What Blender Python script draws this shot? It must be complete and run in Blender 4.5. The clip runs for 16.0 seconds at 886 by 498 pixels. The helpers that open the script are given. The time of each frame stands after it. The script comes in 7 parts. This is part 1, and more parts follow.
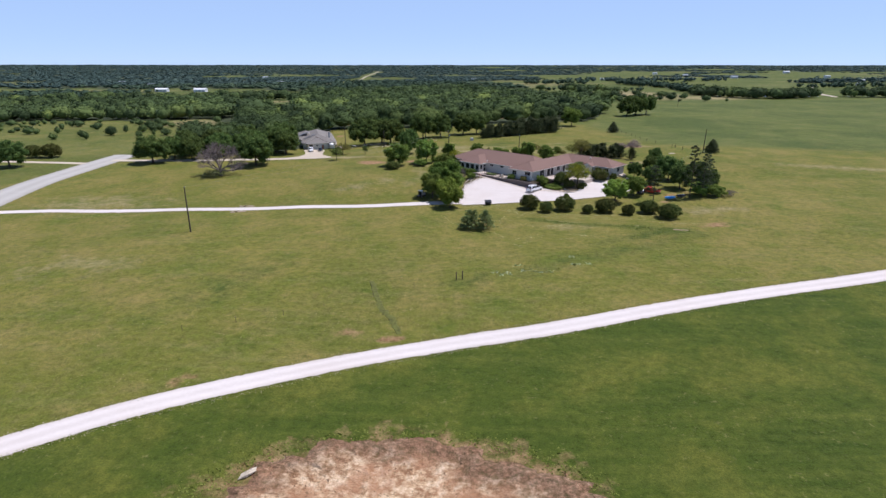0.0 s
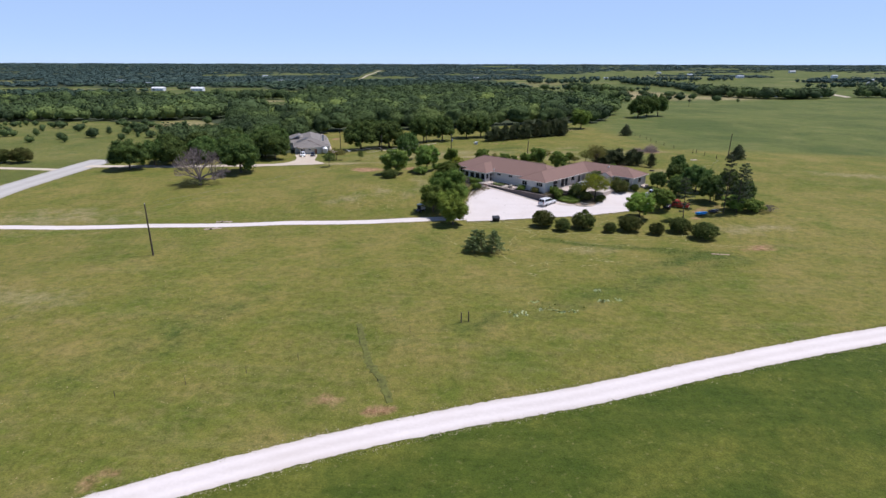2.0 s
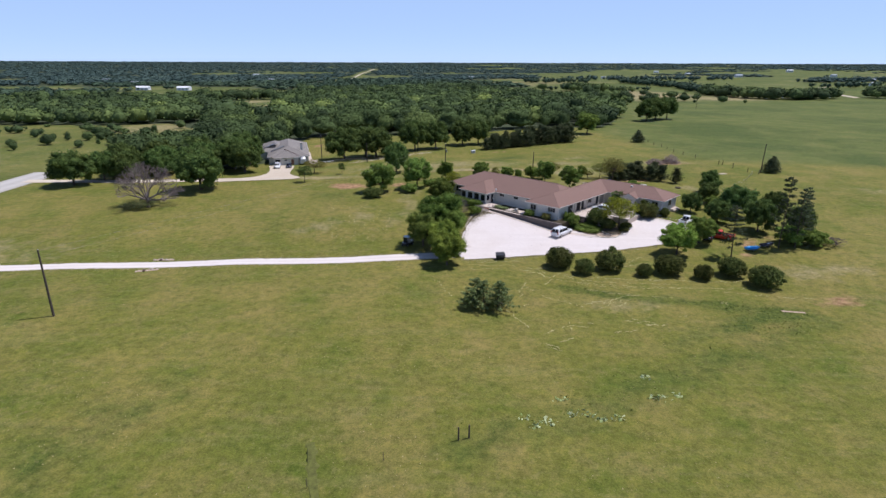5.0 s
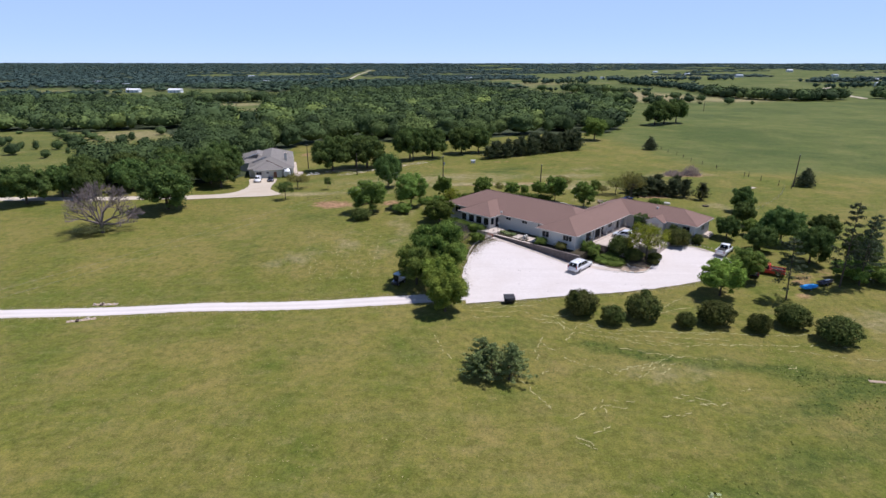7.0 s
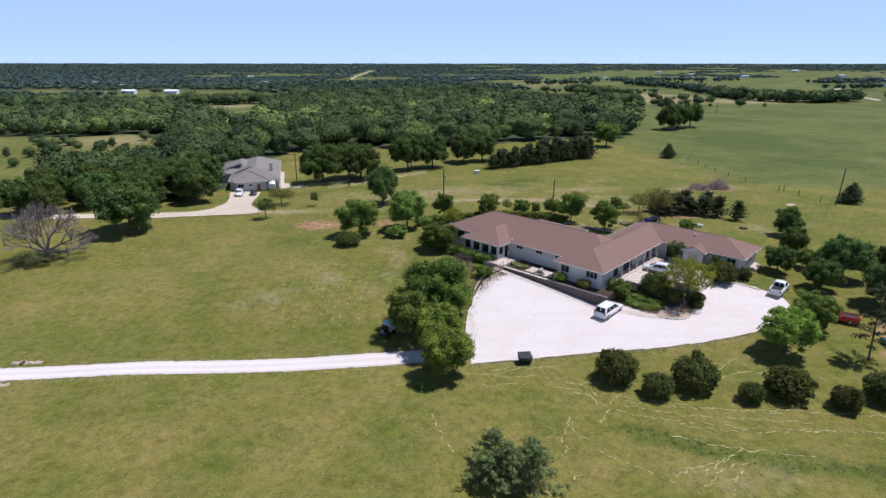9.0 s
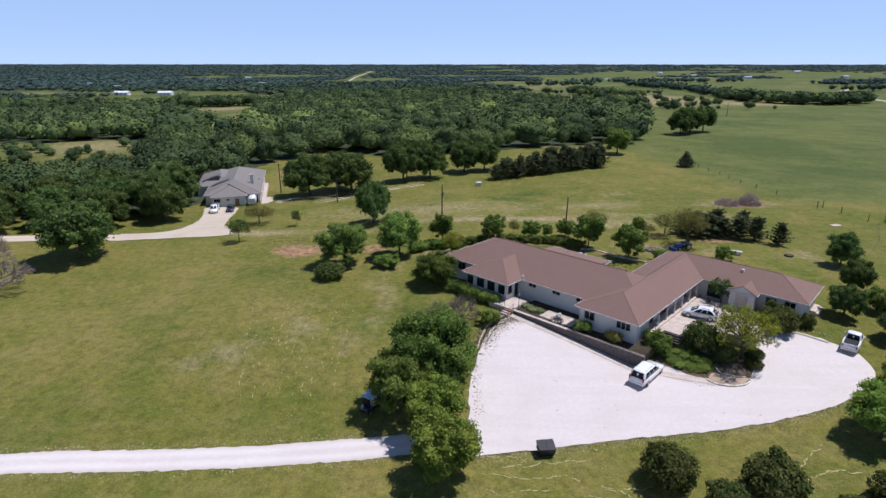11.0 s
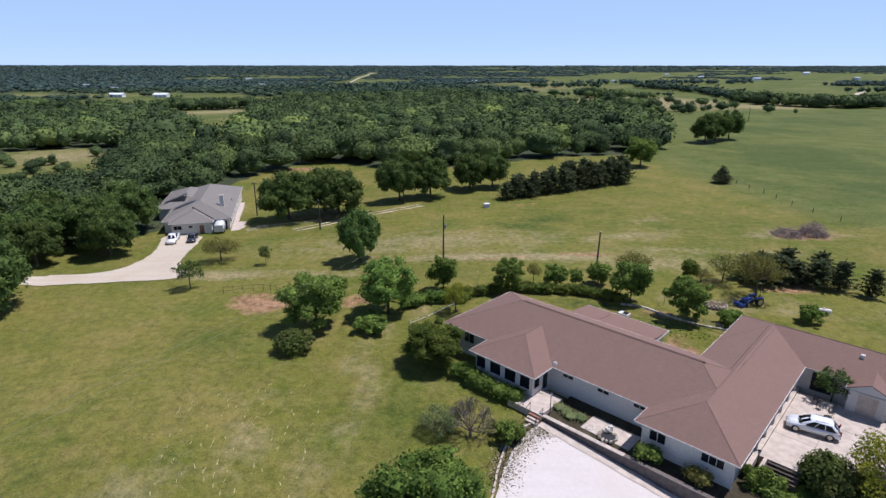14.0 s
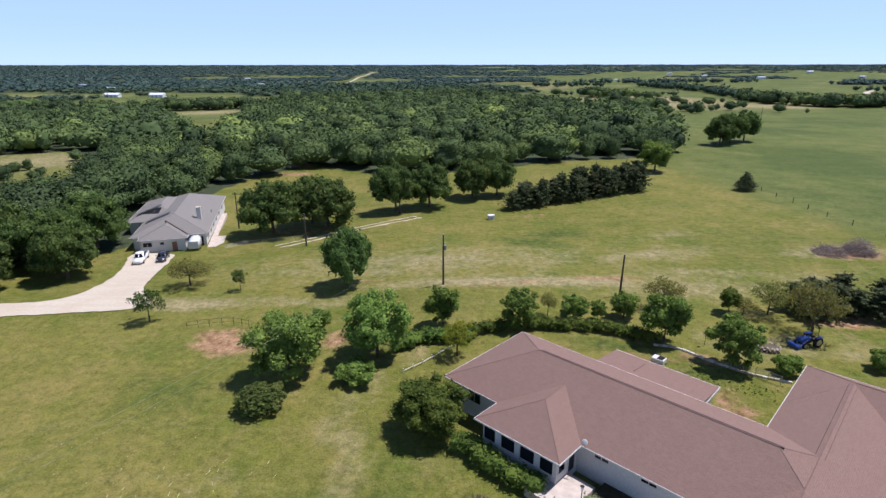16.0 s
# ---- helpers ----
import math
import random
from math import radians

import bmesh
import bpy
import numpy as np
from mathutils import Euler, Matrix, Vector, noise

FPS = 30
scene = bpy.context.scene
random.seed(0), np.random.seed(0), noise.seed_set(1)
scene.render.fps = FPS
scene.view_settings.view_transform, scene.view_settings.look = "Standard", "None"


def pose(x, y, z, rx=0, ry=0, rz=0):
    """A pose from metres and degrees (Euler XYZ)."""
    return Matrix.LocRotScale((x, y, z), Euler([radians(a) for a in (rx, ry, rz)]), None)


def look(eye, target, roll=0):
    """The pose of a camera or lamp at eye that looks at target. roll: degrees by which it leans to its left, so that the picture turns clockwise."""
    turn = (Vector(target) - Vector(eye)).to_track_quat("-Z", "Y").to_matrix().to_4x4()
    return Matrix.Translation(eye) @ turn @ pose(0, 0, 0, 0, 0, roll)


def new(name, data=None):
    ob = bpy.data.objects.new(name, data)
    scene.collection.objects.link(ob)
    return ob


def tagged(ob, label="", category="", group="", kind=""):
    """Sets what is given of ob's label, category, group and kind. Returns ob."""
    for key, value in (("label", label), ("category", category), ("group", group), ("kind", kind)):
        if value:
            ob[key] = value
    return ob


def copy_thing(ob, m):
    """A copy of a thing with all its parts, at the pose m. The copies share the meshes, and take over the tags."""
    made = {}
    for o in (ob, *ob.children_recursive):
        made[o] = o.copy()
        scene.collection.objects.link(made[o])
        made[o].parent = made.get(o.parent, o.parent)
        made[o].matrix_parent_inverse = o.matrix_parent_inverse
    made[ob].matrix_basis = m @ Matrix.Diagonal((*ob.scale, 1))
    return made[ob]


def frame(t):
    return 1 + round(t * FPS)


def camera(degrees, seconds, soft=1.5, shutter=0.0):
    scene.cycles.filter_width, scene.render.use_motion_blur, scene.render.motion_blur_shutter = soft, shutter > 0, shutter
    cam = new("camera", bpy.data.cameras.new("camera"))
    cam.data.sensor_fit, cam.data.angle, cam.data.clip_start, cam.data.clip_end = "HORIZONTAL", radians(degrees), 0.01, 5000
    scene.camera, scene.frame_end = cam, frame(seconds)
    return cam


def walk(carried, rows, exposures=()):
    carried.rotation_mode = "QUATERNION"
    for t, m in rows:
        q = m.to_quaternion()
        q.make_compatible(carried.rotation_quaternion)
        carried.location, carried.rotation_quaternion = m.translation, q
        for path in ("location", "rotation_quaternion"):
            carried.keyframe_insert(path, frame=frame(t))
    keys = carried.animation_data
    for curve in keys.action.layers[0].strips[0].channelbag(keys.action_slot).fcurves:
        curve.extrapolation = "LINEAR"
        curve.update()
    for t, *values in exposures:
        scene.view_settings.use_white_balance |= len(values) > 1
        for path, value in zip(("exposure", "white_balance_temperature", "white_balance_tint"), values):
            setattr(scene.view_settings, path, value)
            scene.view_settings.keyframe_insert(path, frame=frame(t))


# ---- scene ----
cam = camera(77.0, 16.0)
PATH = [
    (0, (3.749, -157.9, 35.75), (3.671, -156.006, 35.113), 0.1),
    (0.5, (3.506, -153.345, 35.522), (3.427, -151.45, 34.887), 0.1),
    (1, (3.312, -148.847, 35.508), (3.231, -146.952, 34.874), 0.1),
    (1.5, (3.071, -144.361, 35.482), (2.988, -142.466, 34.845), 0.2),
    (2, (2.854, -139.572, 35.413), (2.771, -137.679, 34.773), 0.2),
    (2.5, (2.68, -135.06, 35.172), (2.606, -133.167, 34.532), 0.2),
    (3, (2.507, -130.502, 35.173), (2.443, -128.608, 34.534), 0.2),
    (3.5, (2.452, -125.9, 35.173), (2.39, -124.007, 34.532), 0.2),
    (4, (2.345, -121.415, 35.389), (2.282, -119.523, 34.745), 0.2),
    (4.2, (2.383, -119.676, 35.444), (2.317, -117.784, 34.799), 0.3),
    (6.5, (1.83, -97.34, 35.975), (1.768, -95.448, 35.332), 0.1),
    (7, (1.721, -92.771, 36.098), (1.662, -90.878, 35.455), 0.1),
    (7.5, (1.684, -88.193, 36.14), (1.625, -86.3, 35.498), 0.1),
    (8, (1.64, -83.598, 36.168), (1.58, -81.705, 35.525), 0.1),
    (8.5, (1.475, -78.945, 36.207), (1.414, -77.053, 35.563), 0.1),
    (9, (1.344, -74.31, 36.285), (1.28, -72.417, 35.643), 0.1),
    (9.2, (1.349, -72.53, 36.333), (1.283, -70.636, 35.692), 0.0),
    (11.5, (0.971, -52.304, 36.351), (0.908, -50.41, 35.712), 0.1),
    (12, (0.854, -48.075, 36.424), (0.789, -46.18, 35.786), 0.1),
    (12.5, (0.72, -43.768, 36.407), (0.654, -41.873, 35.771), 0.2),
    (13, (0.675, -39.78, 36.5), (0.606, -37.885, 35.863), 0.1),
    (13.5, (0.589, -35.616, 36.496), (0.517, -33.722, 35.86), 0.2),
    (14, (0.474, -31.387, 36.516), (0.4, -29.493, 35.88), 0.1),
    (14.5, (0.362, -27.297, 36.441), (0.293, -25.403, 35.803), 0.0),
    (15, (0.342, -23.529, 36.456), (0.272, -21.635, 35.818), -0.0),
    (15.5, (0.196, -20.36, 36.354), (0.123, -18.467, 35.713), -0.1),
    (16, (0.158, -17.559, 36.115), (0.08, -15.666, 35.477), -0.0),
]
EXPOSURES = [(0, 0.03, 6050, 17), (4, 0.03, 6050, 17), (9, 0.08, 6000, 17), (12.5, -0.1, 5950, 17), (14.5, 0.13, 6000, 17), (16, 0.26, 6000, 17)]
walk(cam, [(t, look(eye, target, roll)) for t, eye, target, roll in PATH], EXPOSURES)

# ---- light ----
SUN_DIR = Vector((0.39, 0.14, 0.91)).normalized()
sun_data = bpy.data.lights.new("sun", "SUN")
sun_data.energy, sun_data.angle, sun_data.color = 4.9, radians(0.53), (1.0, 0.96, 0.9)
sun = new("sun", sun_data)
sun.matrix_world = look(SUN_DIR * 300, (0, 0, 0))
world = bpy.data.worlds.new("world")
scene.world = world
world.use_nodes = True
wt = world.node_tree
sky = wt.nodes.new("ShaderNodeTexSky")
sky.sky_type, sky.sun_disc = "NISHITA", False
sky.sun_elevation = math.asin(SUN_DIR.z)
sky.sun_rotation = math.atan2(SUN_DIR.x, SUN_DIR.y)
sky.air_density, sky.dust_density, sky.ozone_density = 0.45, 0.0, 3.0
wt.nodes["Background"].inputs["Strength"].default_value = 0.15
tint = wt.nodes.new("ShaderNodeMix")
tint.data_type = "RGBA"
tint.inputs[7].default_value = (2.95, 4.08, 5.8, 1)
# pale haze low over the horizon, clear deep blue above
where = wt.nodes.new("ShaderNodeTexCoord")
axes = wt.nodes.new("ShaderNodeSeparateXYZ")
haze = wt.nodes.new("ShaderNodeMapRange")
haze.interpolation_type = "SMOOTHSTEP"
for sock, v in (("From Min", 0.08), ("From Max", 0.62), ("To Min", 0.8), ("To Max", 0.0)):
    haze.inputs[sock].default_value = v
wt.links.new(where.outputs["Generated"], axes.inputs[0])
wt.links.new(axes.outputs["Z"], haze.inputs["Value"])
wt.links.new(haze.outputs[0], tint.inputs[0])
wt.links.new(sky.outputs[0], tint.inputs[6])
wt.links.new(tint.outputs[2], wt.nodes["Background"].inputs["Color"])

# ---- materials ----


def material(name, rough=0.8, metal=0.0, spec=0.3):
    m = bpy.data.materials.new(name)
    m.use_nodes = True
    b = m.node_tree.nodes["Principled BSDF"]
    b.inputs["Roughness"].default_value = rough
    b.inputs["Metallic"].default_value = metal
    b.inputs["Specular IOR Level"].default_value = spec
    return m, m.node_tree, b


def node(nt, kind, **values):
    n = nt.nodes.new(kind)
    for k, v in values.items():
        n.inputs[k.replace("_", " ")].default_value = v
    return n


def noise_tex(nt, scale, detail=4.0, rough=0.55, coords="Object", stretch=None):
    c = nt.nodes.new("ShaderNodeTexCoord")
    n = node(nt, "ShaderNodeTexNoise", Scale=scale, Detail=detail, Roughness=rough)
    if stretch:
        mp = nt.nodes.new("ShaderNodeMapping")
        mp.inputs["Scale"].default_value = stretch[0]
        mp.inputs["Rotation"].default_value = (0, 0, radians(stretch[1]))
        nt.links.new(c.outputs[coords], mp.inputs["Vector"])
        nt.links.new(mp.outputs[0], n.inputs["Vector"])
    else:
        nt.links.new(c.outputs[coords], n.inputs["Vector"])
    return n.outputs["Fac"]


def ramp(nt, fac, stops):
    r = nt.nodes.new("ShaderNodeValToRGB")
    e = r.color_ramp.elements
    e[0].position, e[0].color = stops[0][0], (*stops[0][1], 1)
    e[1].position, e[1].color = stops[-1][0], (*stops[-1][1], 1)
    for p, c in stops[1:-1]:
        s = e.new(p)
        s.color = (*c, 1)
    nt.links.new(fac, r.inputs[0])
    return r.outputs[0]


def mixed(nt, fac, a, b, kind="MIX"):
    n = nt.nodes.new("ShaderNodeMix")
    n.data_type, n.blend_type = "RGBA", kind
    for sock, v in ((0, fac), (6, a), (7, b)):
        if isinstance(v, (int, float)):
            n.inputs[sock].default_value = v
        elif isinstance(v, tuple):
            n.inputs[sock].default_value = (*v, 1)
        else:
            nt.links.new(v, n.inputs[sock])
    return n.outputs[2]


def maths(nt, op, a, b=None, clamp=False):
    n = nt.nodes.new("ShaderNodeMath")
    n.operation, n.use_clamp = op, clamp
    for i, v in enumerate((a, b)):
        if isinstance(v, (int, float)):
            n.inputs[i].default_value = v
        elif v is not None:
            nt.links.new(v, n.inputs[i])
    return n.outputs[0]


def window_of(nt, fac, lo, hi):
    n = nt.nodes.new("ShaderNodeMapRange")
    n.inputs["From Min"].default_value, n.inputs["From Max"].default_value = lo, hi
    nt.links.new(fac, n.inputs["Value"])
    return n.outputs[0]


def bump(nt, b, height, strength, distance):
    n = node(nt, "ShaderNodeBump", Strength=strength, Distance=distance)
    nt.links.new(height, n.inputs["Height"])
    nt.links.new(n.outputs[0], b.inputs["Normal"])


def island(nt):
    return nt.nodes.new("ShaderNodeNewGeometry").outputs["Random Per Island"]


def object_random(nt):
    return nt.nodes.new("ShaderNodeObjectInfo").outputs["Random"]


def leaf_material(name, dark, light, yellow=None):
    m, nt, b = material(name, 0.85, 0, 0.06)
    c = ramp(nt, island(nt), [(0.0, dark), (0.7, tuple((d + l) / 2 for d, l in zip(dark, light))), (1.0, light)])
    clump = noise_tex(nt, 0.35, 2.0)
    c = mixed(nt, maths(nt, "MULTIPLY", window_of(nt, clump, 0.42, 0.7), 0.5), c, yellow or light)
    var = node(nt, "ShaderNodeHueSaturation")
    nt.links.new(maths(nt, "ADD", maths(nt, "MULTIPLY", object_random(nt), 0.4), 0.8), var.inputs["Value"])
    nt.links.new(maths(nt, "ADD", maths(nt, "MULTIPLY", object_random(nt), 0.03), 0.485), var.inputs["Hue"])
    nt.links.new(c, var.inputs["Color"])
    nt.links.new(var.outputs[0], b.inputs["Base Color"])
    tr = nt.nodes.new("ShaderNodeBsdfTranslucent")
    nt.links.new(var.outputs[0], tr.inputs["Color"])
    mx = nt.nodes.new("ShaderNodeMixShader")
    mx.inputs[0].default_value = 0.42
    nt.links.new(b.outputs[0], mx.inputs[1])
    nt.links.new(tr.outputs[0], mx.inputs[2])
    nt.links.new(mx.outputs[0], nt.nodes["Material Output"].inputs["Surface"])
    return m


def plain(name, color, rough=0.6, metal=0.0, spec=0.4, dirt=0.18, scale=3.0, coat=0.0):
    m, nt, b = material(name, rough, metal, spec)
    dark = tuple(v * (1 - dirt * 2) for v in color)
    c = ramp(nt, noise_tex(nt, scale, 6.0), [(0.3, dark), (0.62, color), (1.0, tuple(min(1, v * (1 + dirt)) for v in color))])
    nt.links.new(c, b.inputs["Base Color"])
    b.inputs["Coat Weight"].default_value = coat
    return m


def tuft_material(name, dark, light):
    """Matt blades, each of its own shade."""
    m, nt, b = material(name, 0.95, 0, 0.05)
    nt.links.new(ramp(nt, island(nt), [(0.0, dark), (1.0, light)]), b.inputs["Base Color"])
    return m


LEAF_OAK = leaf_material("oak_leaves", (0.047, 0.08, 0.025), (0.143, 0.208, 0.055), (0.18, 0.235, 0.06))
LEAF_BROAD = leaf_material("broad_leaves", (0.055, 0.095, 0.022), (0.18, 0.255, 0.052), (0.24, 0.29, 0.058))
LEAF_MID = leaf_material("yard_leaves", (0.082, 0.135, 0.03), (0.27, 0.37, 0.08), (0.33, 0.41, 0.09))
LEAF_FRESH = leaf_material("fresh_leaves", (0.1, 0.155, 0.028), (0.29, 0.38, 0.07), (0.37, 0.43, 0.075))
LEAF_LIGHT = leaf_material("light_leaves", (0.1, 0.14, 0.02), (0.34, 0.39, 0.045), (0.46, 0.45, 0.05))
LEAF_BUSH = leaf_material("bush_leaves", (0.042, 0.062, 0.018), (0.15, 0.175, 0.046), (0.2, 0.18, 0.06))
LEAF_CEDAR = leaf_material("cedar_needles", (0.05, 0.066, 0.034), (0.165, 0.195, 0.09), (0.2, 0.2, 0.1))
LEAF_SCRUB = leaf_material("scrub_leaves", (0.095, 0.125, 0.045), (0.25, 0.285, 0.125), (0.31, 0.31, 0.15))
LEAF_THIN = leaf_material("thin_cedar_needles", (0.09, 0.125, 0.045), (0.28, 0.34, 0.13), (0.36, 0.4, 0.17))
LEAF_OLIVE = leaf_material("olive_leaves", (0.14, 0.145, 0.04), (0.31, 0.31, 0.085), (0.37, 0.33, 0.09))
BARK = plain("bark", (0.12, 0.09, 0.065), 0.9, dirt=0.3)
BRUSH = plain("cut_brush", (0.36, 0.275, 0.23), 0.9, dirt=0.3)
TWIG = plain("bare_twigs", (0.2, 0.16, 0.145), 0.9, dirt=0.25)


def roof_material(name, base, var):
    m, nt, b = material(name, 0.9, 0, 0.2)
    c = nt.nodes.new("ShaderNodeTexCoord")
    br = nt.nodes.new("ShaderNodeTexBrick")
    br.inputs["Scale"].default_value = 1.0
    br.inputs["Brick Width"].default_value = 0.33
    br.inputs["Row Height"].default_value = 0.14
    br.inputs["Mortar Size"].default_value = 0.008
    br.inputs["Color1"].default_value = (*base, 1)
    br.inputs["Color2"].default_value = (*var, 1)
    br.inputs["Mortar"].default_value = (*[v * 0.55 for v in base], 1)
    nt.links.new(c.outputs["UV"], br.inputs["Vector"])
    blot = window_of(nt, noise_tex(nt, 0.5, 5.0, 0.65), 0.35, 0.7)
    col = mixed(nt, maths(nt, "MULTIPLY", blot, 0.35), br.outputs["Color"], tuple(v * 0.72 for v in var))
    fine = noise_tex(nt, 9.0, 3.0)
    col = mixed(nt, 0.25, col, ramp(nt, fine, [(0.3, tuple(v * 0.6 for v in base)), (0.7, tuple(v * 1.3 for v in var))]))
    nt.links.new(col, b.inputs["Base Color"])
    bump(nt, b, br.outputs["Fac"], 0.35, 0.02)
    return m


SHINGLE = roof_material("brown_shingles", (0.205, 0.128, 0.104), (0.238, 0.15, 0.122))
CAP = plain("brown_ridge_cap", (0.2, 0.125, 0.102), 0.9, dirt=0.12, scale=4)
VENT = plain("dark_brown_vent", (0.085, 0.052, 0.045), 0.9)
SHINGLE_GREY = roof_material("grey_shingles", (0.2, 0.182, 0.168), (0.24, 0.22, 0.2))
CAP_GREY = plain("grey_ridge_cap", (0.2, 0.183, 0.168), 0.9, dirt=0.12, scale=4)
WALL = plain("pale_brick", (0.62, 0.60, 0.56), 0.85, dirt=0.08, scale=6)
TRIM = plain("white_trim", (0.6, 0.57, 0.53), 0.55, dirt=0.06)
DARK = plain("dark_void", (0.02, 0.02, 0.022), 0.7)
GLASS = plain("window_glass", (0.012, 0.014, 0.018), 0.1, 0.0, 0.22, 0.05)
CONCRETE = plain("concrete", (0.54, 0.455, 0.39), 0.9, dirt=0.14, scale=1.2)
BLOCK = plain("retaining_block", (0.17, 0.14, 0.128), 0.9, dirt=0.2, scale=2.5)
WOOD = plain("weathered_wood", (0.09, 0.07, 0.056), 0.9, dirt=0.25)
STONE = plain("limestone", (0.55, 0.47, 0.36), 0.9, dirt=0.25, scale=4)
BRICKRED = plain("red_brick", (0.33, 0.15, 0.1), 0.9, dirt=0.25, scale=5)
PAINT_WHITE = plain("white_car_paint", (0.8, 0.8, 0.81), 0.25, 0, 0.5, 0.03, coat=0.6)
PAINT_SILVER = plain("silver_car_paint", (0.76, 0.79, 0.84), 0.28, 0.0, 0.5, 0.03, coat=0.6)
PAINT_DARK = plain("dark_car_paint", (0.03, 0.03, 0.04), 0.25, 0, 0.5, 0.03, coat=0.6)
PAINT_RED = plain("red_paint", (0.55, 0.03, 0.02), 0.35, 0, 0.5, 0.08, coat=0.3)
PAINT_NAVY = plain("blue_tractor_paint", (0.02, 0.07, 0.3), 0.4, 0, 0.5, 0.1)
RUBBER = plain("rubber", (0.02, 0.02, 0.02), 0.85)
METAL = plain("galvanised_metal", (0.5, 0.5, 0.5), 0.35, 0.9)
SOLAR = plain("solar_glass", (0.05, 0.05, 0.058), 0.3, 0.0, 0.5, 0.1)
BLACK = plain("black_plastic", (0.025, 0.025, 0.03), 0.5)
LAMP_RED = plain("tail_lamp", (0.4, 0.02, 0.02), 0.2)
LAMP_CLEAR = plain("head_lamp", (0.75, 0.76, 0.78), 0.1)


def gravel_material(name, a, b_, stain):
    m, nt, b = material(name, 0.95, 0, 0.15)
    c = ramp(nt, noise_tex(nt, 2.2, 8.0, 0.7), [(0.25, tuple(v * 0.93 for v in a)), (0.5, a), (0.8, b_)])
    worn = window_of(nt, noise_tex(nt, 0.7, 3.0, 0.5, stretch=((0.1, 1.0, 1.0), -24)), 0.45, 0.62)
    c = mixed(nt, maths(nt, "MULTIPLY", worn, 0.14), c, tuple(v * 0.8 for v in stain))
    blot = window_of(nt, noise_tex(nt, 0.16, 4.0), 0.45, 0.75)
    c = mixed(nt, maths(nt, "MULTIPLY", blot, 0.55), c, stain)
    speck = window_of(nt, noise_tex(nt, 14.0, 2.0), 0.62, 0.72)
    c = mixed(nt, maths(nt, "MULTIPLY", speck, 0.26), c, tuple(v * 0.6 for v in stain))
    for name_, tint_, much in (("worn", tuple(v * 1.1 for v in b_), 0.4), ("verge", tuple(v * k for v, k in zip(stain, (0.78, 0.76, 0.66))), 0.45)):
        at = nt.nodes.new("ShaderNodeAttribute")
        at.attribute_name = name_
        c = mixed(nt, maths(nt, "MULTIPLY", maths(nt, "MULTIPLY", at.outputs["Fac"], maths(nt, "ADD", noise_tex(nt, 0.6, 5.0), 0.45)), much, True), c, tint_)
    nt.links.new(c, b.inputs["Base Color"])
    bump(nt, b, noise_tex(nt, 12.0, 6.0), 0.4, 0.03)
    return m


GRAVEL = gravel_material("white_gravel", (0.592, 0.538, 0.508), (0.65, 0.598, 0.57), (0.52, 0.455, 0.412))
TANROAD = gravel_material("tan_gravel", (0.5, 0.43, 0.34), (0.6, 0.54, 0.45), (0.42, 0.33, 0.24))
ASPHALT = gravel_material("chip_seal", (0.4, 0.38, 0.35), (0.46, 0.44, 0.41), (0.34, 0.32, 0.29))


def soil_material(name, a, b_, c_):
    m, nt, b = material(name, 1.0, 0, 0.1)
    c = ramp(nt, noise_tex(nt, 0.5, 8.0, 0.65), [(0.3, a), (0.5, b_), (0.72, c_)])
    nt.links.new(mixed(nt, 0.35, c, ramp(nt, noise_tex(nt, 3.0, 6.0), [(0.35, a), (0.65, c_)])), b.inputs["Base Color"])
    bump(nt, b, noise_tex(nt, 1.6, 8.0, 0.7), 0.8, 0.3)
    return m


MULCH = soil_material("brown_mulch", (0.07, 0.052, 0.036), (0.13, 0.1, 0.07), (0.24, 0.19, 0.135))
LEAF_PINE = leaf_material("pine_needles", (0.035, 0.052, 0.026), (0.125, 0.15, 0.08), (0.14, 0.16, 0.09))
# patio bed soil, its dark colour standing for the house's shadow
SHADESOIL = soil_material("shade_dark_soil", (0.03, 0.026, 0.018), (0.055, 0.045, 0.03), (0.1, 0.085, 0.05))
PALE = plain("pale_rock", (0.7, 0.66, 0.58), 0.9, dirt=0.15)
PALESOIL = soil_material("pale_dry_soil", (0.26, 0.19, 0.13), (0.4, 0.3, 0.22), (0.55, 0.44, 0.34))
SOIL = soil_material("bare_red_soil", (0.2, 0.1, 0.055), (0.36, 0.2, 0.11), (0.52, 0.38, 0.24))



def spoil_material(name, a, b_, c_):
    """Dug soil: pale sand broken by red clay and dark crumbs."""
    m, nt, b = material(name, 1.0, 0, 0.1)
    c = ramp(nt, noise_tex(nt, 0.9, 9.0, 0.72), [(0.4, a), (0.5, b_), (0.6, c_)])
    c = mixed(nt, maths(nt, "MULTIPLY", window_of(nt, noise_tex(nt, 0.22, 5.0, 0.6), 0.46, 0.58), 0.75), c, (0.42, 0.22, 0.12))
    c = mixed(nt, maths(nt, "MULTIPLY", window_of(nt, noise_tex(nt, 2.6, 6.0, 0.7), 0.56, 0.64), 0.7), c, (0.17, 0.115, 0.06))
    at = nt.nodes.new("ShaderNodeAttribute")
    at.attribute_name = "rim"
    rubble = ramp(nt, noise_tex(nt, 1.8, 8.0, 0.75), [(0.34, (0.06, 0.065, 0.02)), (0.46, (0.13, 0.085, 0.05)), (0.56, (0.26, 0.14, 0.085)), (0.7, (0.42, 0.29, 0.18))])
    c = mixed(nt, maths(nt, "MULTIPLY", at.outputs["Fac"], 0.85), c, rubble)
    nt.links.new(c, b.inputs["Base Color"])
    bump(nt, b, noise_tex(nt, 1.6, 9.0, 0.72), 1.0, 0.4)
    return m


